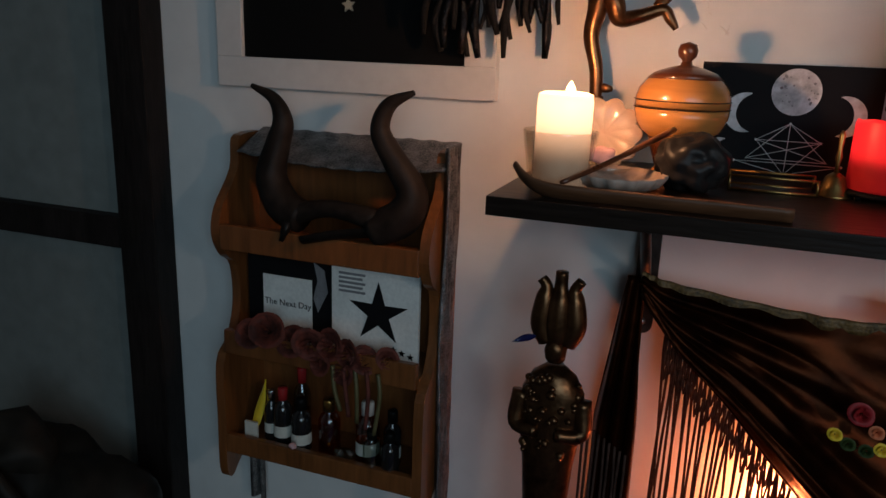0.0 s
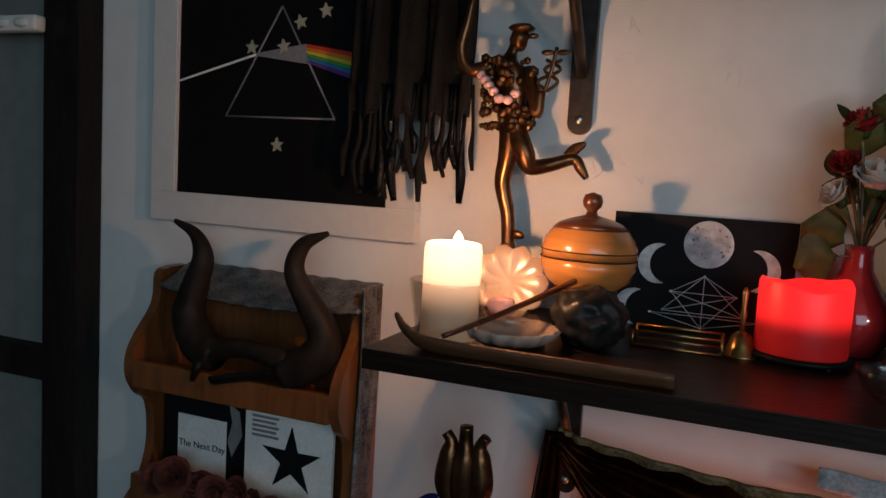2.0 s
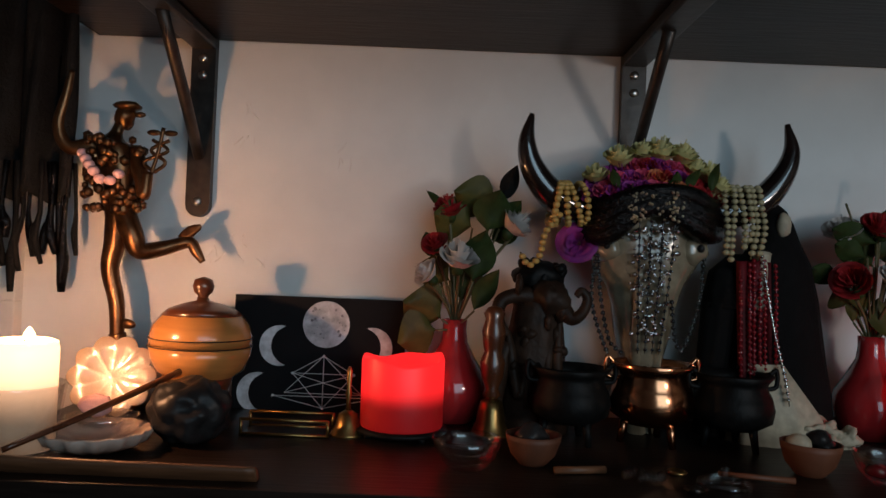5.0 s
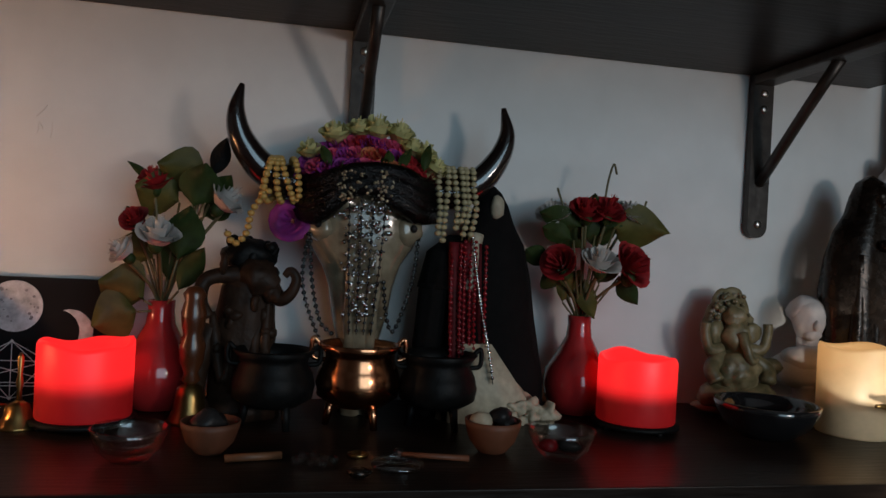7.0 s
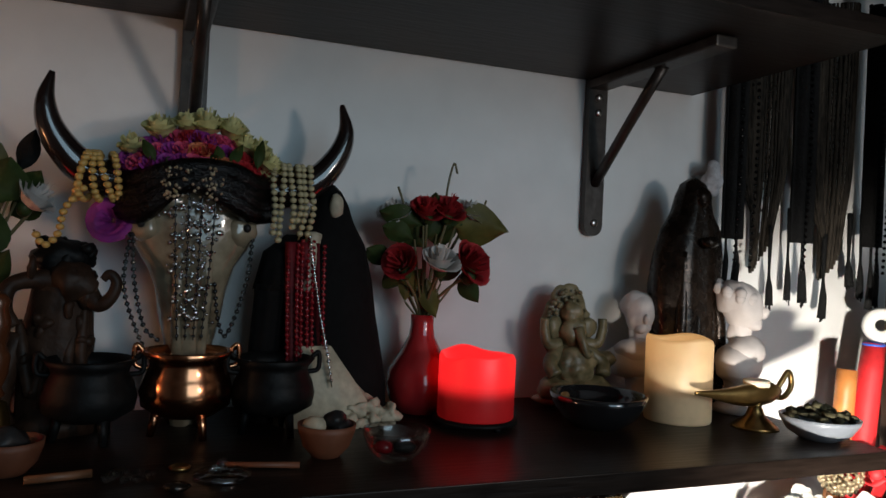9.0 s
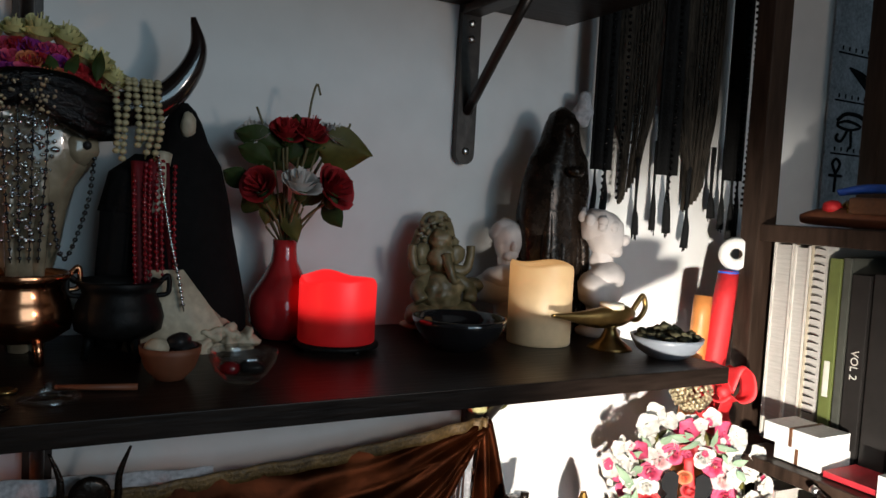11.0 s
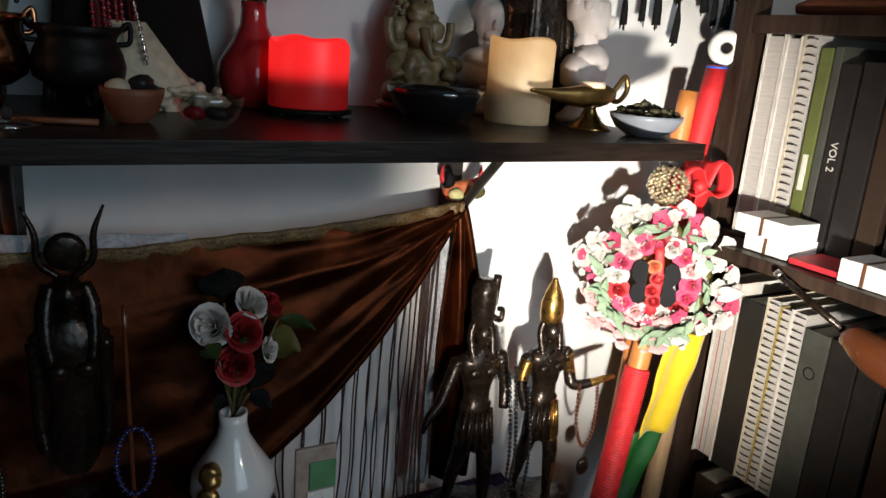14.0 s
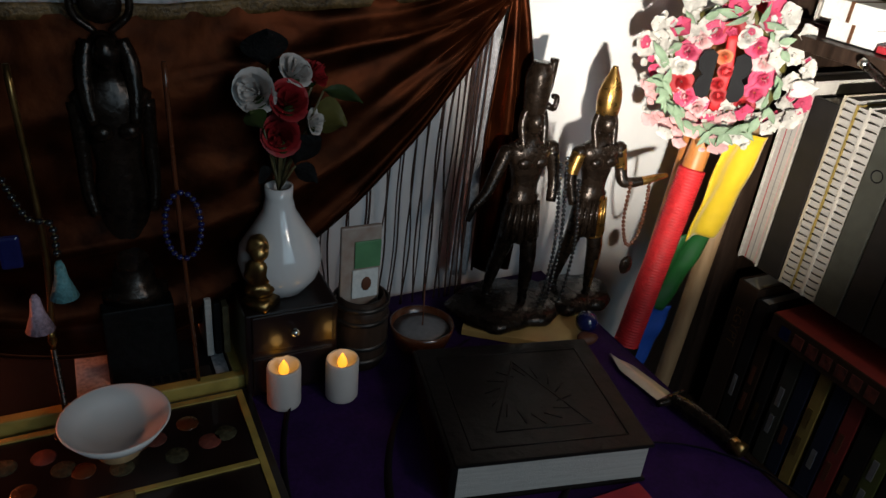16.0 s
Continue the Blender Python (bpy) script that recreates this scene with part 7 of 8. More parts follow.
for k in range(3):
    solo("slim_book", box((0.612 + 0.009 * k, -0.098, 0.7575), (0.619 + 0.009 * k, -0.03, 0.83 - 0.006 * k), 0.001), (M["pages"], M["card"], M["greenstone"])[k], "slim booklet standing behind the gilt frame", "book", smooth=False)

# mummy shaped statue near the drape tie
mu = bmesh.new()
UX, UY = -0.020, -0.140
ringed([(UX, UY, 0.7385, 0.032, 0.028), (UX, UY, 0.755, 0.030, 0.026), (UX, UY, 0.77, 0.020, 0.018), (UX, UY, 0.86, 0.023, 0.019), (UX, UY, 0.94, 0.029, 0.022), (UX, UY, 0.99, 0.036, 0.024), (UX, UY, 1.025, 0.034, 0.022), (UX, UY, 1.045, 0.024, 0.018), (UX, UY, 1.055, 0.010, 0.010)], mu, 28, wob=0.015)
blob((UX, UY - 0.002, 1.072), (0.012, 0.013, 0.016), 0.002, 120, 3, mu)
for dx, top, r in ((-0.014, 1.150, 0.008), (0.0, 1.160, 0.0095), (0.014, 1.152, 0.008)):
    tube([(UX + dx * 0.8, UY, 1.080, r * 1.2), (UX + dx * 1.3, UY, 1.100, r * 1.5), (UX + dx * 1.15, UY, 1.128, r * 1.3), (UX + dx * 1.1, UY, 1.142, r * 0.8), (UX + dx * 1.5, UY, top, r * 0.7)], seg=12, bm=mu)
for s in (1, -1):
    tube([(UX + s * 0.033, UY - 0.004, 1.020, 0.011), (UX + s * 0.036, UY - 0.012, 0.985, 0.009), (UX + s * 0.010, UY - 0.026, 0.985, 0.007)], seg=10, bm=mu)
for k in range(46):
    a = crat.uniform(3.4, 6.0)
    blob((UX + 0.030 * math.cos(a), UY + 0.022 * math.sin(a) - 0.002, crat.uniform(0.95, 1.05)), crat.uniform(0.003, 0.006), 0, 1, 1, mu)
solo("mummy_statue", mu, M["bronze"], "shiny dark bronze mummy shaped deity with plumed crown", "statue")
solo("blue_feather", leaf((-0.040, -0.150, 1.088), (-0.066, -0.155, 1.078), 0.004, 0.2, up=(0, 1, 0)), M["bluestone"], "tiny blue feather tied on the statue", "feather")

# ---- scarf in the corner ----
sc = thing("fringed_scarf", "black and brown openwork scarf with long knotted tassels", "scarf", (1.25, -0.03, 1.66))
SX0, SX1 = 1.115, 1.392
for u0, u1, tip in ((0.12, 0.40, 1.418), (0.52, 0.86, 1.412)):
    weave, wv = bmesh.new(), random.Random(int(u0 * 100))
    n, mid_ = 25, (u0 + u1) / 2
    cords = []
    for k in range(n):
        f = k / (n - 1)
        j = [wv.uniform(-0.0012, 0.0012) for _ in range(5)]
        end = tip + 0.075 * abs(2 * f - 1) ** 1.4
        line = []
        for q, zz in enumerate((1.79, 1.70, 1.62, 1.54, end)):
            pull = (0, 0, 0.05, 0.15, 0.62)[q]
            u = u0 + (u1 - u0) * f
            line.append((SX0 + (SX1 - SX0) * (u + (mid_ - u) * pull) + j[q], -0.030 + 0.010 * math.sin(u * 30) + 0.5 * j[q], zz))
        tube(line, wv.uniform(0.0016, 0.0030), 5, weave, steps=5)
        cords.append([Vector(p) for p in smooth_line(line, 8)])
    for row in range(2, 30):
        t = row / 31
        pts = [c[int(t * (len(c) - 1))] + Vector((0, wv.uniform(-0.002, 0.001), wv.uniform(-0.004, 0.004))) for c in cords]
        tube([tuple(p) for p in pts], 0.0009 if row % 3 else 0.0016, 4, weave, steps=1)
    part("woven_panel", weave, M["meshcloth"], sc)
for u0, u1 in ((0.0, 0.10), (0.40, 0.52), (0.86, 0.97)):
    part("sequin_stripe", sheet(lambda u, v: Vector((SX0 + (SX1 - SX0) * (u0 + (u1 - u0) * u), -0.045 + 0.006 * math.sin(u * 12), 1.79 - 0.33 * v)), 12, 40, thick=0.002), M["blackcloth"], sc)
for u0 in (0.05, 0.14, 0.46, 0.93, 0.98):
    part("sequin_edge", bead_line([(SX0 + (SX1 - SX0) * u0, -0.052, 1.74), (SX0 + (SX1 - SX0) * u0 + 0.003, -0.054, 1.58), (SX0 + (SX1 - SX0) * u0, -0.052, 1.42)], 0.0026, 0.0085), M["sequin"], sc)
tz = random.Random(4)
for k, (u, top, low, w) in enumerate(((0.04, 1.46, 1.405, 0.004), (0.10, 1.46, 1.400, 0.005), (0.30, 1.425, 1.378, 0.005), (0.41, 1.45, 1.385, 0.0045), (0.50, 1.45, 1.382, 0.006), (0.64, 1.42, 1.362, 0.0055), (0.80, 1.45, 1.405, 0.006), (0.88, 1.45, 1.39, 0.005), (0.95, 1.45, 1.375, 0.005), (0.99, 1.46, 1.38, 0.0045))):
    x = SX0 + (SX1 - SX0) * u
    part("tassel", tube([(x, -0.040, top + 0.055, w * 0.6), (x, -0.040, top + 0.025, w * 0.5), (x, -0.040, top - 0.008, w * 0.35), (x + 0.001, -0.040, (top + low) / 2, w * 0.8), (x + tz.uniform(-0.003, 0.003), -0.040, low, w)], seg=8, steps=3), M["blackcloth"], sc)
    for j in range(4):
        dx = tz.uniform(-0.004, 0.004)
        part("tassel_thread", tube([(x + dx * 0.4, -0.041, (top + low) / 2), (x + dx * 1.2, -0.041, low - tz.uniform(0.0, 0.008))], 0.0008, 4, steps=1), M["blackcloth"], sc)
solo("scarf_knot", blob((1.108, -0.035, 1.535), (0.014, 0.012, 0.022), 0.008, 60, 3), M["lace"], "knot of pale cloth at the scarf's edge", "cloth")

# ---- pole, ribbons, wreath ----
rp = thing("wrapped_pole", "staff wrapped in red cord with a white ring on top", "staff", (1.20, -0.16, 0.0))
A, B = Vector((1.318, -0.098, 1.335)), Vector((1.165, -0.145, 0.62))


def pole_at(t):
    return A + (B - A) * t


part("red_wrap", tube([(*pole_at(0.0), 0.0135), (*pole_at(0.12), 0.0155), (*pole_at(0.30), 0.0165)], seg=16, steps=2), M["redwrap"], rp)
part("wood_shaft", tube([(*pole_at(0.28), 0.0135), (*pole_at(0.50), 0.0140), (*pole_at(0.62), 0.0145)], seg=16, steps=2), M["orange"], rp)
ax = (B - A).normalized()
for k in range(64):
    part("cord_coil", tube([tuple(pole_at(0.565 + 0.0058 * k) + 0.0150 * (Vector((math.cos(t), math.sin(t), 0)) - ax * ax.dot(Vector((math.cos(t), math.sin(t), 0))))) for t in np.linspace(0, 6.283, 13)], 0.0034, 6, steps=1), M["redwrap"], rp)
part("dark_grip", tube([(*pole_at(0.92), 0.019), (*pole_at(1.3), 0.020), (*pole_at(1.86), 0.020)], seg=14, steps=2), M["leather"], rp)
part("white_ring", lathe([(0.0085, -0.006), (0.0195, -0.0055), (0.0225, 0.0), (0.0195, 0.0055), (0.0085, 0.006), (0.007, 0.0)], m=pose(1.322, -0.104, 1.360, 90, 0, -45), seg=32, close=False), M["white"], rp)
part("blue_tie", lathe([(0.012, 0), (0.014, 0.003), (0.012, 0.006)], m=Matrix.Translation(pole_at(0.005)), seg=16), M["blue"], rp)
so = solo("orange_stick", tube([(1.278, -0.094, 1.303, 0.012), (1.272, -0.094, 1.22, 0.0125), (1.262, -0.092, 1.10, 0.012), (1.225, -0.10, 0.72, 0.012), (1.17, -0.10, 0.01, 0.012)], seg=14, steps=3), M["orange"], "round orange wooden stick leaning in the corner", "stick")
bs_ = thing("beech_staff", "pale beech staff with burnt lettering leaning by the bookcase", "staff", (1.30, -0.15, 0.0))
part("beech_shaft", tube([(1.318, -0.125, 0.99, 0.012), (1.300, -0.128, 0.80, 0.0125), (1.277, -0.133, 0.55, 0.0125), (1.225, -0.14, 0.0, 0.0125)], seg=14, steps=3), M["palewood"], bs_)
for k in range(5):
    part("burnt_mark", box((1.3025 - 0.0022 * k, -0.1395, 0.903 - 0.016 * k), (1.3085 - 0.0022 * k, -0.1365, 0.911 - 0.016 * k)), M["darkhoney"], bs_, smooth=False)


def ribbon(label, m, x0, z0, x1, z1, w0, w1, y0, y1, name="satin_ribbon"):
    return solo(name, sheet(lambda u, v: Vector((x0 + (x1 - x0) * v + (u - 0.5) * (w0 + (w1 - w0) * v), y0 + (y1 - y0) * v - 0.004 * math.sin(u * 8 + v * 2) - 0.0012 * math.sin(v * 13 + u * 4), z0 + (z1 - z0) * v + 0.004 * math.sin(u * 5))), 14, 24, thick=0.0015), m, label, "ribbon")


ribbon("bright yellow satin ribbon hanging under the wreath", M["yellow"], 1.284, 0.985, 1.272, 0.832, 0.070, 0.066, -0.150, -0.135)
ribbon("dark green satin ribbon below the yellow one", M["green"], 1.262, 0.838, 1.228, 0.715, 0.058, 0.050, -0.132, -0.125)
ribbon("blue satin ribbon end", M["blue"], 1.238, 0.718, 1.222, 0.60, 0.050, 0.045, -0.122, -0.118)
bow = thing("red_bow", "red satin bow tied above the wreath", "bow", (1.27, -0.145, 1.19))
for s, h in ((1, 0.030), (-1, 0.020)):
    ring = smooth_line([(1.270, 1.188), (1.270 + s * 0.010, 1.190 + h), (1.270 + s * 0.022, 1.188 + h * 0.8), (1.270 + s * 0.025, 1.186), (1.270 + s * 0.012, 1.176), (1.270, 1.184)], 6)
    part("bow_loop", sheet(lambda u, v: Vector((along(ring, u)[0], -0.147 - 0.6 * (along(ring, u)[0] - 1.270) + 0.026 * (v - 0.5), along(ring, u)[1] + 0.003 * math.sin(v * 6))), 36, 4, thick=0.001), M["redwrap"], bow)
part("bow_knot", blob((1.270, -0.145, 1.188), (0.010, 0.009, 0.010), 0.002, 90, 2), M["redwrap"], bow)
part("bow_tail", sheet(lambda u, v: Vector((1.270 + 0.022 * (u - 0.5) + 0.012 * v, -0.145 - 0.004 * math.sin(v * 9), 1.186 - 0.06 * v)), 6, 10, thick=0.001), M["redwrap"], bow)
gbm, wkb = bmesh.new(), random.Random(31)
for k in range(260):
    z = 1 - 2 * (k + 0.5) / 260
    a = k * 2.39996 + wkb.uniform(-0.1, 0.1)
    q, rr_ = math.sqrt(1 - z * z), 0.0235 * wkb.uniform(0.93, 1.08)
    blob((1.232 + rr_ * q * math.cos(a), -0.128 + rr_ * q * math.sin(a), 1.186 + rr_ * z), wkb.uniform(0.0022, 0.0036), 0, 1, 1, gbm)
solo("beaded_ball", gbm, M["champagne"], "ball of pale gilt beads tied above the wreath", "ornament", kind="stuff")
solo("onyx_dome", blob((1.242, -0.118, 1.216), (0.018, 0.016, 0.010), 0.002, 90, 3), M["stone"], "dark rounded onyx dome behind the beaded ball", "ornament")

wr = thing("flower_wreath", "wreath of white and pink silk flowers with sage leaves", "wreath", (1.219, -0.140, 1.069))
WC, WR_, WU = Vector((1.219, -0.140, 1.069)), Vector((0.759, -0.651, 0)), Vector((0, 0, 1))
WN = Vector((-0.651, -0.759, 0))
part("wire_ring", tube([tuple(WC + WR_ * 0.062 * math.cos(t) + WU * 0.066 * math.sin(t)) for t in np.linspace(0, 6.283, 40)], 0.010, 8, steps=1), M["leafolive"], wr)
part("inner_ring", tube([tuple(WC + WN * 0.012 + WR_ * (0.004 + 0.040 * math.cos(t)) + WU * 0.046 * math.sin(t)) for t in np.linspace(0, 6.283, 40)], 0.0018, 8, steps=1), M["yellow"], wr)
wk = random.Random(9)


def blossom(at, r, tip, seed):
    """A flat silk flower of five cupped petals and a small eye."""
    rnd, n = random.Random(seed), Vector(tip).normalized()
    a = n.orthogonal().normalized()
    b = n.cross(a)
    t0, bm = rnd.uniform(0, 6.28), bmesh.new()
    for k in range(5):
        t = t0 + 2 * math.pi * k / 5 + rnd.uniform(-0.15, 0.15)
        d = a * math.cos(t) + b * math.sin(t)
        q = r * rnd.uniform(0.85, 1.1)
        side = n.cross(d)

        def spot(u, v):
            w = q * 0.62 * math.sin(math.pi * min(1.0, 0.15 + 0.80 * v)) * (2 * u - 1)
            return Vector(at) + d * q * v + side * w + n * (q * (0.45 * v * (1 - 0.8 * v) + 0.22 * (2 * u - 1) ** 2 * v))
        sheet(spot, 4, 4, bm=bm)
    blob(Vector(at) + n * r * 0.12, r * 0.16, sub=1, bm=bm)
    return bm


for k in range(190):
    a = 2 * math.pi * k / 190 + wk.uniform(-0.05, 0.05)
    q = 0.068 + wk.uniform(-0.020, 0.030)
    p = WC + WR_ * q * math.cos(a) + WU * q * math.sin(a) + WN * wk.uniform(0.004, 0.022)
    pink = math.sin(a) < -0.3 and math.cos(a) < 0.45
    m = M["rose_pale"] if pink and wk.random() < 0.75 else (M["rose_pink"] if wk.random() < 0.12 or (0.9 < a < 1.8 and wk.random() < 0.4) else M["wreathwhite"])
    tip = WN + WR_ * 0.6 * math.cos(a) + WU * 0.6 * math.sin(a)
    part("wreath_flower", blossom(tuple(p), wk.choice((0.005, 0.0065, 0.008, 0.011, 0.014)) * wk.uniform(0.85, 1.15), tuple(tip), k), m, wr)
for k in range(70):
    a = wk.uniform(0, 6.283) if k % 2 else wk.gauss(4.2, 0.9)
    p = WC + WR_ * 0.066 * math.cos(a) + WU * 0.068 * math.sin(a) + WN * wk.uniform(0.012, 0.030)
    e = a + wk.uniform(-2.2, 2.2)
    d = WR_ * math.cos(e) + WU * math.sin(e) + WN * wk.uniform(0, 0.5)
    part("wreath_leaf", leaf(tuple(p), tuple(p + d.normalized() * wk.uniform(0.012, 0.030)), wk.uniform(0.0025, 0.0055), 0.25, up=tuple(WN)), M["leafpale"], wr)
for k in range(16):
    a = 2 * math.pi * k / 16
    p = WC + WR_ * (0.046 * math.cos(a)) + WU * 0.048 * math.sin(a) + WN * 0.020
    part("pink_flower", petal_ball(tuple(p), 0.0135, 4, 5, seed=200 + k, flat=0.8, openness=1.3, tip=tuple(WN)), (M["rose_pink"], M["rose_pale"], M["rose_pink"], M["wreathwhite"], M["rose_red"])[k % 5], wr)
for s in (-1, 1):
    part("black_heart_half", local(poly([(0.010, -0.026), (0.016, -0.031), (0.024, -0.029), (0.029, -0.020), (0.027, -0.009), (0.022, -0.003), (0.028, 0.003), (0.030, 0.014), (0.026, 0.024), (0.017, 0.027), (0.010, 0.022)], -0.002, 0.002), Matrix.Translation(WC + WN * 0.024) @ Matrix((WR_ * s, -WN, WU)).transposed().to_4x4()), M["card"], wr, smooth=False)
part("red_ribbon", tube([tuple(WC + WN * 0.020 + WU * 0.045), tuple(WC + WN * 0.024 + WR_ * 0.004), tuple(WC + WN * 0.020 - WU * 0.045)], 0.006, 8, flat=0.3), M["redwrap"], wr)
for k, (a_, b_) in enumerate(((-0.003, 0.020), (0.003, 0.004), (-0.002, -0.012), (0.002, -0.026))):
    part("ribbon_rose", petal_ball(tuple(WC + WR_ * a_ + WU * b_ + WN * 0.026), 0.009, 4, 5, seed=300 + k, tip=tuple(WN)), M["rose_orange" if k == 0 else "rose_red"], wr)
part("white_moth", leaf(tuple(WC + WR_ * 0.070 - WU * 0.005 + WN * 0.02), tuple(WC + WR_ * 0.108 + WU * 0.0 + WN * 0.02), 0.010, 0.2, up=tuple(WN)), M["rose_white"], wr)

# ---- bookcase ----
bc = thing("bookcase", "tall dark walnut bookcase packed with books", "bookcase", (1.46, -0.5, 0.0))
BCX0, BCX1, BY0, BY1 = 1.325, 1.60, -1.10, -0.105
for x in (BCX0, BCX1 - 0.035):
    part("upright", box((x, BY1 - 0.028, 0.0), (x + 0.035, BY1, 2.2), 0.002), M["bookcase"], bc, smooth=False)
part("side_panel", box((BCX0 + 0.036, BY1 - 0.022, 0.0), (BCX1 - 0.036, BY1 - 0.006, 1.10)), M["bookcase"], bc, smooth=False)
part("side_panel", box((BCX0, BY0, 0.0), (BCX1, BY0 + 0.028, 2.2), 0.002), M["bookcase"], bc, smooth=False)
part("back_panel", box((BCX1, BY0, 0.0), (BCX1 + 0.008, BY1, 2.2)), M["panel"], bc, smooth=False)
for z in (0.06, 0.30, 0.535, 0.800, 1.128, 1.402, 1.80, 2.19):
    part("shelf_plank", box((BCX0 + (0.055 if z == 0.800 else 0.004), BY0 + 0.028, z - 0.022), (BCX1, BY1 - 0.028, z), 0.0015), M["bookcase"], bc, smooth=False)


def book(y, w, z, h, d, cloth, label, pages_out=False, spiral=False, lean=0.0):
    b = thing("book" if not spiral else "spiral_notebook", label, "book", (1.345, y - w / 2, z), group="books in the bookcase")
    x0, x1 = 1.338, 1.338 + d
    t = 0.0022
    if pages_out:
        part("page_block", box((x0 + 0.003, y - w + t, z + 0.003), (x1, y - t, z + h - 0.003)), M["pages"], b, smooth=False)
        part("cover", box((x0, y - t, z), (x1, y, z + h)), cloth, b, smooth=False)
        part("cover", box((x0, y - w, z), (x1, y - w + t, z + h)), cloth, b, smooth=False)
        return b
    if spiral:
        part("page_block", box((x0 + 0.003, y - w, z), (x1, y, z + h)), M["pages"], b, smooth=False)
        part("cover", box((x0 + 0.001, y - w * 0.14, z - 0.0), (x1, y + 0.0006, z + h + 0.002)), cloth, b, smooth=False)
        n = int(h / 0.0095)
        for k in range(n):
            zz = z + 0.006 + (h - 0.012) * k / (n - 1)
            part("wire_loop", tube([(x0 + 0.006, y - 0.001, zz), (x0 - 0.0005, y - w * 0.3, zz + 0.002), (x0 - 0.0005, y - w * 0.7, zz + 0.002), (x0 + 0.006, y - w + 0.001, zz)], 0.0009, 5, steps=2), M["iron"], b)
        return b
    part("spine", box((x0, y - w, z), (x0 + 0.004, y, z + h), min(0.0015, w * 0.2)), cloth, b, smooth=False)
    part("cover", box((x0 + 0.004, y - t, z), (x1, y, z + h)), cloth, b, smooth=False)
    part("cover", box((x0 + 0.004, y - w, z), (x1, y - w + t, z + h)), cloth, b, smooth=False)
    part("page_block", box((x0 + 0.004, y - w + t, z + 0.003), (x1 - 0.003, y - t, z + h - 0.003)), M["pages"], b, smooth=False)
    return b


BLK, BRN, WHT, OLV, RED_, NVY, GRY, OCH, CRM = SPINES


def spine_words(b, text, y, z, size, material):
    cu = bpy.data.curves.new("lettering", "FONT")
    cu.body, cu.size, cu.extrude, cu.align_x, cu.align_y, cu.resolution_u = text, size, 0.0002, "CENTER", "CENTER", 3
    tmp = bpy.data.objects.new("lettering", cu)
    me = bpy.data.meshes.new_from_object(tmp)
    bpy.data.objects.remove(tmp)
    bm = bmesh.new()
    bm.from_mesh(me)
    bpy.data.meshes.remove(me)
    m = Matrix(((0, 0, -1, 1.3374), (0, -1, 0, y), (-1, 0, 0, z), (0, 0, 0, 1)))
    bmesh.ops.transform(bm, matrix=m, verts=bm.verts)
    part("lettering", bm, material, b, smooth=False)


def bars(b, y, w, z, h, material, n=2):
    for k in range(n):
        part("text_bar", box((1.3368, y - w * 0.72, z + h * (0.30 + 0.28 * k)), (1.3379, y - w * 0.30, z + h * (0.48 + 0.28 * k))), material, b, smooth=False)


# upper bay, standing on the plank at 1.128
z = 1.1285
book(-0.150, 0.028, z, 0.252, 0.19, WHT, "white paperbacks with the pages turned outward", pages_out=True)
book(-0.179, 0.022, z, 0.250, 0.19, WHT, "white paperback with pages turned outward", pages_out=True)
book(-0.203, 0.019, z, 0.252, 0.19, CRM, "spiral bound notebook with black wire", spiral=True)
b = book(-0.228, 0.016, z, 0.238, 0.17, OLV, "olive green hardback on the bookcase shelf")
bars(b, -0.228, 0.016, z, 0.238, M["label"], 1)
b = book(-0.246, 0.010, z, 0.240, 0.17, GRY, "thin grey paperback on the upper shelf")
b = book(-0.258, 0.022, z, 0.222, 0.17, BLK, "black hardback volume with white lettering")
spine_words(b, "VOL 2", -0.269, 1.245, 0.013, M["label"])
for k in range(7):
    w = (0.030, 0.024, 0.034, 0.020, 0.028, 0.036, 0.026)[k]
    y0 = -0.284 - 0.033 * k
    b = book(y0, min(w, 0.031), z, 0.225 - 0.012 * (k % 3), 0.17, (BLK, BRN, BLK, NVY, BLK, GRY, BRN)[k], ("black hardback on the upper shelf", "dark brown hardback on the upper shelf", "black clothbound book with plain spine", "navy blue hardback on the upper shelf", "black hardback on the upper shelf", "grey clothbound book on the upper shelf", "dark brown hardback on the upper shelf")[k])
# small boxes on the front of the plank at 1.128
for k, (x0, y0, y1, z0, z1) in enumerate(((1.275, -0.278, -0.205, 1.146, 1.168), (1.283, -0.275, -0.215, 1.1245, 1.145), (1.275, -0.40, -0.345, 1.1245, 1.15))):
    cbx = thing("card_deck", "white boxed card deck on the shelf edge", "card box", (x0, (y0 + y1) / 2, z0))
    part("deck_box", box((x0, y0, z0), (x0 + 0.055, y1, z1), 0.001), M["inkwhite"], cbx, smooth=False)
    part("tie_band", box((x0 - 0.0008, (y0 + y1) / 2 - 0.002, z0 + 0.0008), (x0 + 0.0558, (y0 + y1) / 2 + 0.002, z1 + 0.0008)), M["incense"], cbx, smooth=False)
part("plank_lip", box((1.262, -1.07, 1.108), (1.329, -0.17, 1.124), 0.002), M["bookcase"], bc, smooth=False)
solo("red_booklet", box((1.280, -0.345, 1.1245), (1.34, -0.281, 1.132), 0.001), M["redpaper"], "thin red booklet under the card decks", "book", smooth=False)
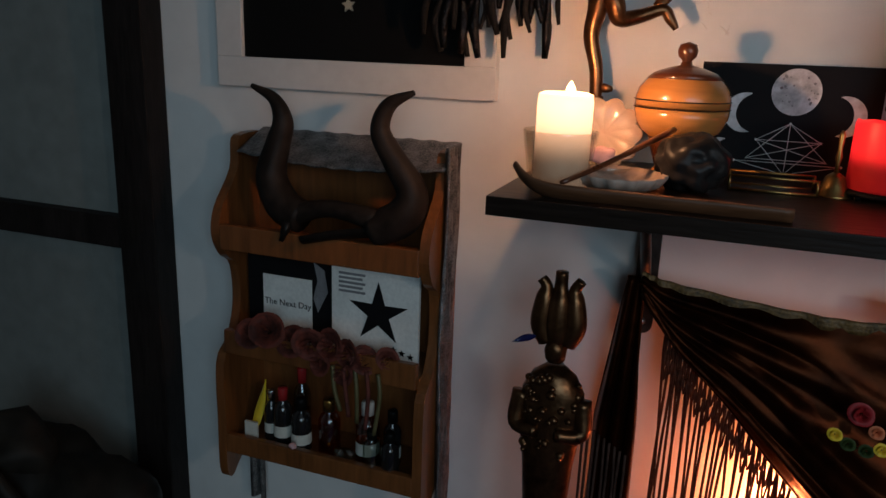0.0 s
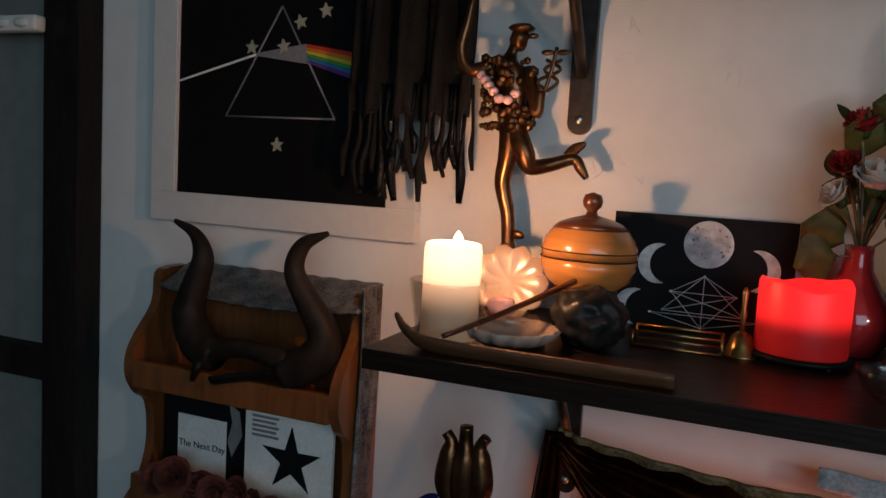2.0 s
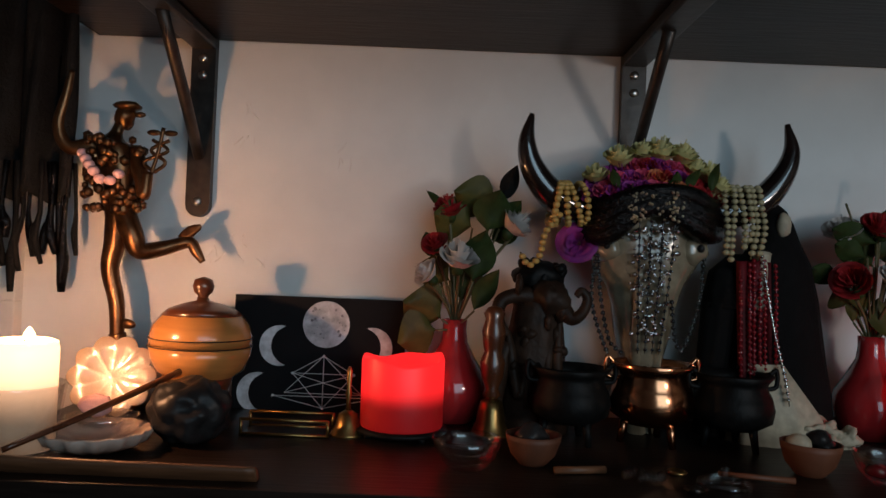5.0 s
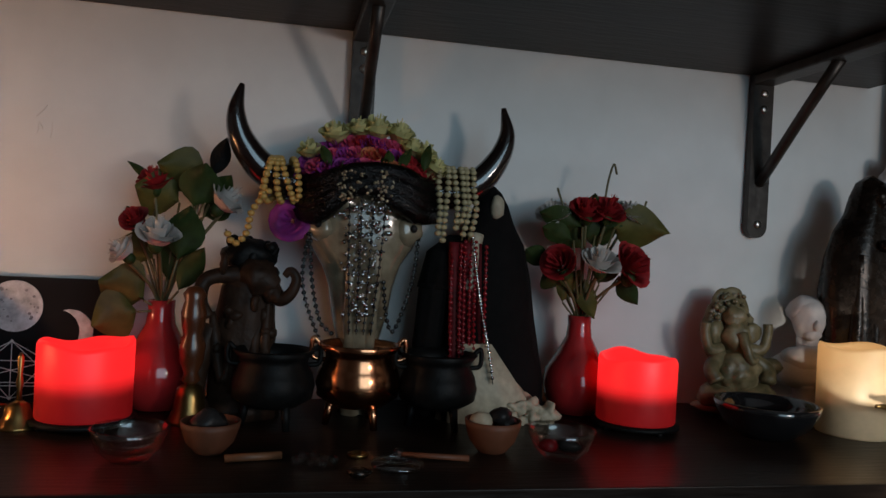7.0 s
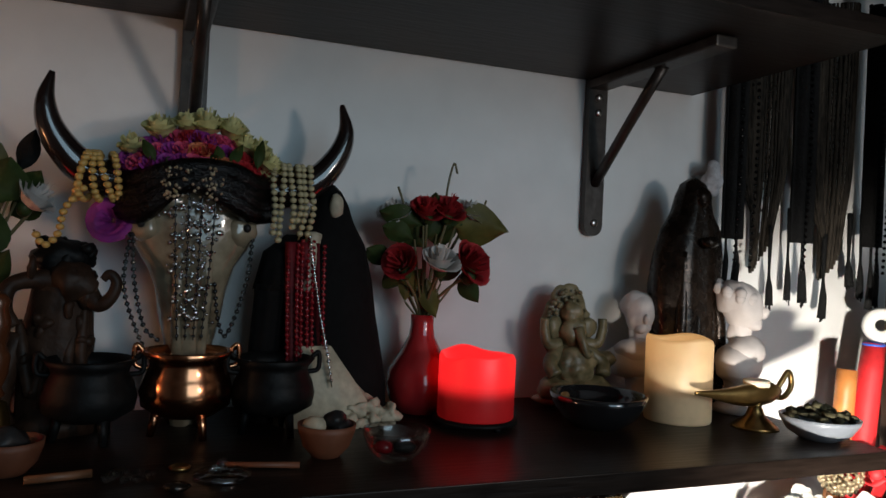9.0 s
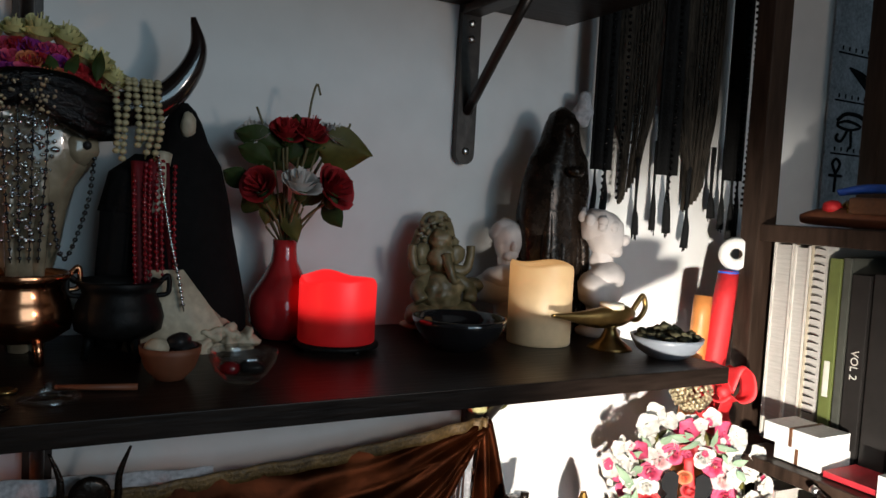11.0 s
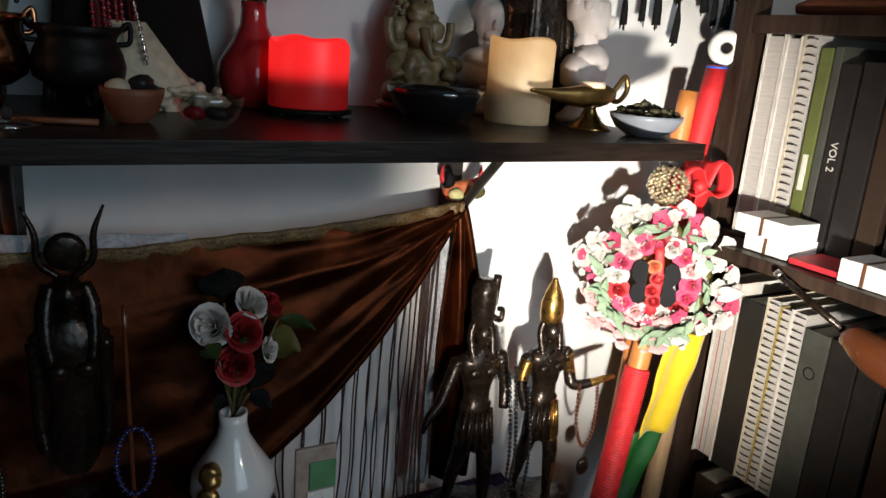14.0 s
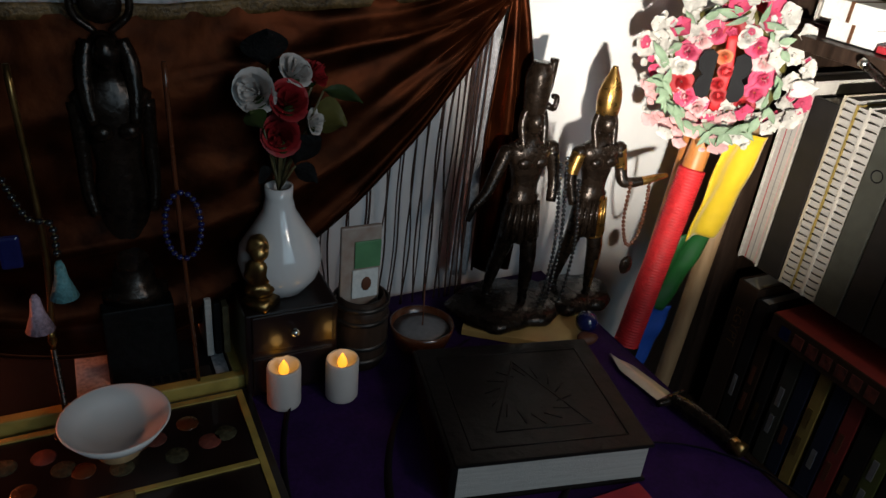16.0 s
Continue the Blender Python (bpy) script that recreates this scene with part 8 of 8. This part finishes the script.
# middle bay
z = 0.8005
b = book(-0.150, 0.034, z, 0.262, 0.18, WHT, "stack of white magazines with page edges showing", pages_out=True)
for k, dy in enumerate((0.010, 0.018, 0.026)):
    part("page_divider", box((1.3405, -0.150 - dy - 0.001, z + 0.002), (1.35, -0.150 - dy, z + 0.26)), (M["redpaper"], M["inkgrey"], M["rose_pale"])[k], b, smooth=False)
book(-0.186, 0.036, z, 0.245, 0.18, BLK, "black lever binder with worn spine")
book(-0.224, 0.018, z, 0.256, 0.18, CRM, "cream spiral bound notebook", spiral=True)
book(-0.244, 0.014, z, 0.250, 0.18, OCH, "brown edged ring bound notebook", spiral=True)
book(-0.260, 0.020, z, 0.252, 0.18, WHT, "white ring bound notebook", spiral=True)
b = book(-0.282, 0.034, z, 0.238, 0.18, GRY, "mottled grey green hardback with a round emblem")
part("emblem", lathe([(0.008, 0), (0.0065, 0), (0.0065, 0.001), (0.008, 0.001)], m=pose(1.3372, -0.299, 0.985, 0, 90, 0), seg=20, close=False), M["card"], b)
for k in range(9):
    y0 = -0.318 - 0.037 * k
    book(y0, (0.035, 0.030, 0.036, 0.024)[k % 4], z, 0.238 - 0.010 * (k % 3), 0.18, (BLK, BLK, BRN, CRM, BLK, NVY)[k % 6], ("black hardback on the middle shelf", "black clothbound book, plain spine", "dark brown hardback on the middle shelf", "cream paperback with dark lettering", "black hardback on the middle shelf", "navy hardback on the middle shelf")[k % 6])
# lower bay
z = 0.5355
b = book(-0.165, 0.036, z, 0.236, 0.16, BRN, "dark brown hardback with gold lettering")
spine_words(b, "EGYPT", -0.183, 0.700, 0.022, M["brass"])
for k, (w, h, c, lab) in enumerate(((0.020, 0.225, BLK, "black paperback on the low shelf"), (0.018, 0.205, BRN, "brown paperback on the low shelf"), (0.016, 0.20, BLK, "black paperback with pale tab"), (0.022, 0.205, GRY, "grey green paperback on the low shelf"), (0.020, 0.19, NVY, "navy paperback on the low shelf"), (0.018, 0.195, OCH, "ochre paperback on the low shelf"), (0.022, 0.20, NVY, "dark blue paperback on the low shelf"), (0.020, 0.19, RED_, "red paperback on the low shelf"), (0.024, 0.205, BLK, "black paperback on the low shelf"), (0.022, 0.19, OLV, "olive paperback on the low shelf"), (0.026, 0.20, BLK, "black hardback on the low shelf"))):
    y0 = -0.204 - 0.0245 * k
    h = min(h, 0.190) if k > 0 else h
    b = book(y0, min(w, 0.0235), z, h, 0.15, c, lab)
    bars(b, y0, w * 0.8, z, h * 0.9, (M["inkgrey"], M["terracotta"], M["brass"])[k % 3], 1 + k % 2)
hb2 = thing("book", "reddish hardback lying flat on the row of books", "book", (1.37, -0.33, 0.729))
part("cover", box((1.330, -0.455, 0.7285), (1.45, -0.242, 0.7315)), SPINES[4], hb2, smooth=False)
part("cover", box((1.330, -0.455, 0.7605), (1.45, -0.242, 0.7635)), SPINES[4], hb2, smooth=False)
part("spine", box((1.327, -0.455, 0.7285), (1.330, -0.242, 0.7635), 0.0008), SPINES[1], hb2, smooth=False)
part("page_block", box((1.331, -0.453, 0.7316), (1.448, -0.244, 0.7604)), M["pages"], hb2, smooth=False)
for k in range(7):
    part("text_bar", box((1.3258, -0.275 - 0.022 * k, 0.737), (1.3269, -0.260 - 0.022 * k, 0.755)), M["drybud"] if k else M["bluestone"], hb2, smooth=False)
for k in range(16):
    y0 = -0.15 - 0.042 * k
    book(y0, 0.036, 0.3005, 0.20, 0.15, SPINES[(k * 5) % 9], "paperback on the lowest shelf")

# top bay: printed papyrus and small things
pa = thing("papyrus_print", "papyrus print of eye, ankh and winged symbols", "picture", (1.74, -0.003, 1.57))
part("papyrus_sheet", box((1.628, -0.005, 1.42), (1.90, -0.0015, 1.78)), M["lace"], pa, smooth=False)


def glyph(points, r=0.0022):
    line = [(1.690 - (y + 0.212) * 1.4, -0.0055, 1.574 + (zz - 1.553) * 1.1) for y, zz in points]
    part("glyph", tube(line, r * 1.2, 6, steps=4), M["card"], pa)


glyph([(-0.185, 1.555), (-0.20, 1.566), (-0.225, 1.566), (-0.245, 1.556)], 0.003)
glyph([(-0.185, 1.55), (-0.205, 1.556), (-0.23, 1.55), (-0.21, 1.543), (-0.19, 1.546), (-0.185, 1.55)])
glyph([(-0.212, 1.542), (-0.214, 1.520), (-0.21, 1.515)])
glyph([(-0.205, 1.541), (-0.195, 1.525), (-0.185, 1.528), (-0.188, 1.535)])
glyph([(-0.19, 1.448), (-0.19, 1.475), (-0.183, 1.49), (-0.19, 1.498), (-0.197, 1.49), (-0.19, 1.475)])
glyph([(-0.178, 1.473), (-0.202, 1.473)])
for zz in (1.506, 1.585, 1.655):
    glyph([(-0.178, zz), (-0.29, zz), (-0.39, zz)], 0.0012)
    for k in range(12):
        glyph([(-0.185 - 0.012 * k, zz + 0.004), (-0.185 - 0.012 * k, zz + 0.010)], 0.0012)
for k in range(7):
    glyph([(-0.20, 1.635), (-0.225 - 0.004 * k, 1.63 - 0.006 * k), (-0.245 - 0.002 * k, 1.62 - 0.007 * k)], 0.0016)
glyph([(-0.262 + 0.018 * math.cos(t), 1.555 + 0.022 * math.sin(t)) for t in np.linspace(0, 6.28, 12)], 0.003)
cr2 = thing("toy_boat", "small painted boat in red, blue and gold", "toy", (1.37, -0.25, 1.402))
part("hull", tube([(1.365, -0.165, 1.412, 0.006), (1.37, -0.19, 1.415, 0.011), (1.37, -0.26, 1.416, 0.013), (1.37, -0.33, 1.416, 0.012)], seg=12), M["terracotta"], cr2)
part("red_cabin", blob((1.366, -0.205, 1.428), (0.010, 0.012, 0.009), 0.002, 90, 2), M["redwrap"], cr2)
part("gold_ring", lathe([(0.008, -0.004), (0.012, 0), (0.008, 0.004)], m=pose(1.366, -0.225, 1.425, 90, 0, 60), seg=20, close=False), M["gold"], cr2)
part("cargo", box((1.352, -0.33, 1.42), (1.39, -0.235, 1.440), 0.003), M["incense"], cr2, smooth=False)
part("blue_canopy", tube([(1.37, -0.21, 1.446, 0.005), (1.37, -0.25, 1.451, 0.007), (1.37, -0.30, 1.450, 0.005)], seg=10, flat=0.5), M["blue"], cr2)
rod = thing("brass_tube", "slim dark tube with a steel tip across the shelf", "tube", (1.25, -0.34, 1.1))
part("tube_shaft", tube([(1.252, -0.289, 1.118, 0.0042), (1.252, -0.385, 1.080, 0.0042)], seg=12, steps=1), M["darkbronze"], rod)
part("tube_tip", tube([(1.252, -0.2885, 1.1182, 0.0046), (1.252, -0.296, 1.1155, 0.0046)], seg=12, steps=1), M["steel"], rod)
part("tube_clamp", tube([(1.252, -0.383, 1.081, 0.012), (1.256, -0.43, 1.066, 0.024), (1.30, -0.50, 1.05, 0.030)], seg=14), M["darkhoney"], rod)
part("clamp_arm", tube([(1.29, -0.49, 1.055, 0.008), (1.325, -0.52, 1.05, 0.008)], seg=8, steps=1), M["iron"], rod)
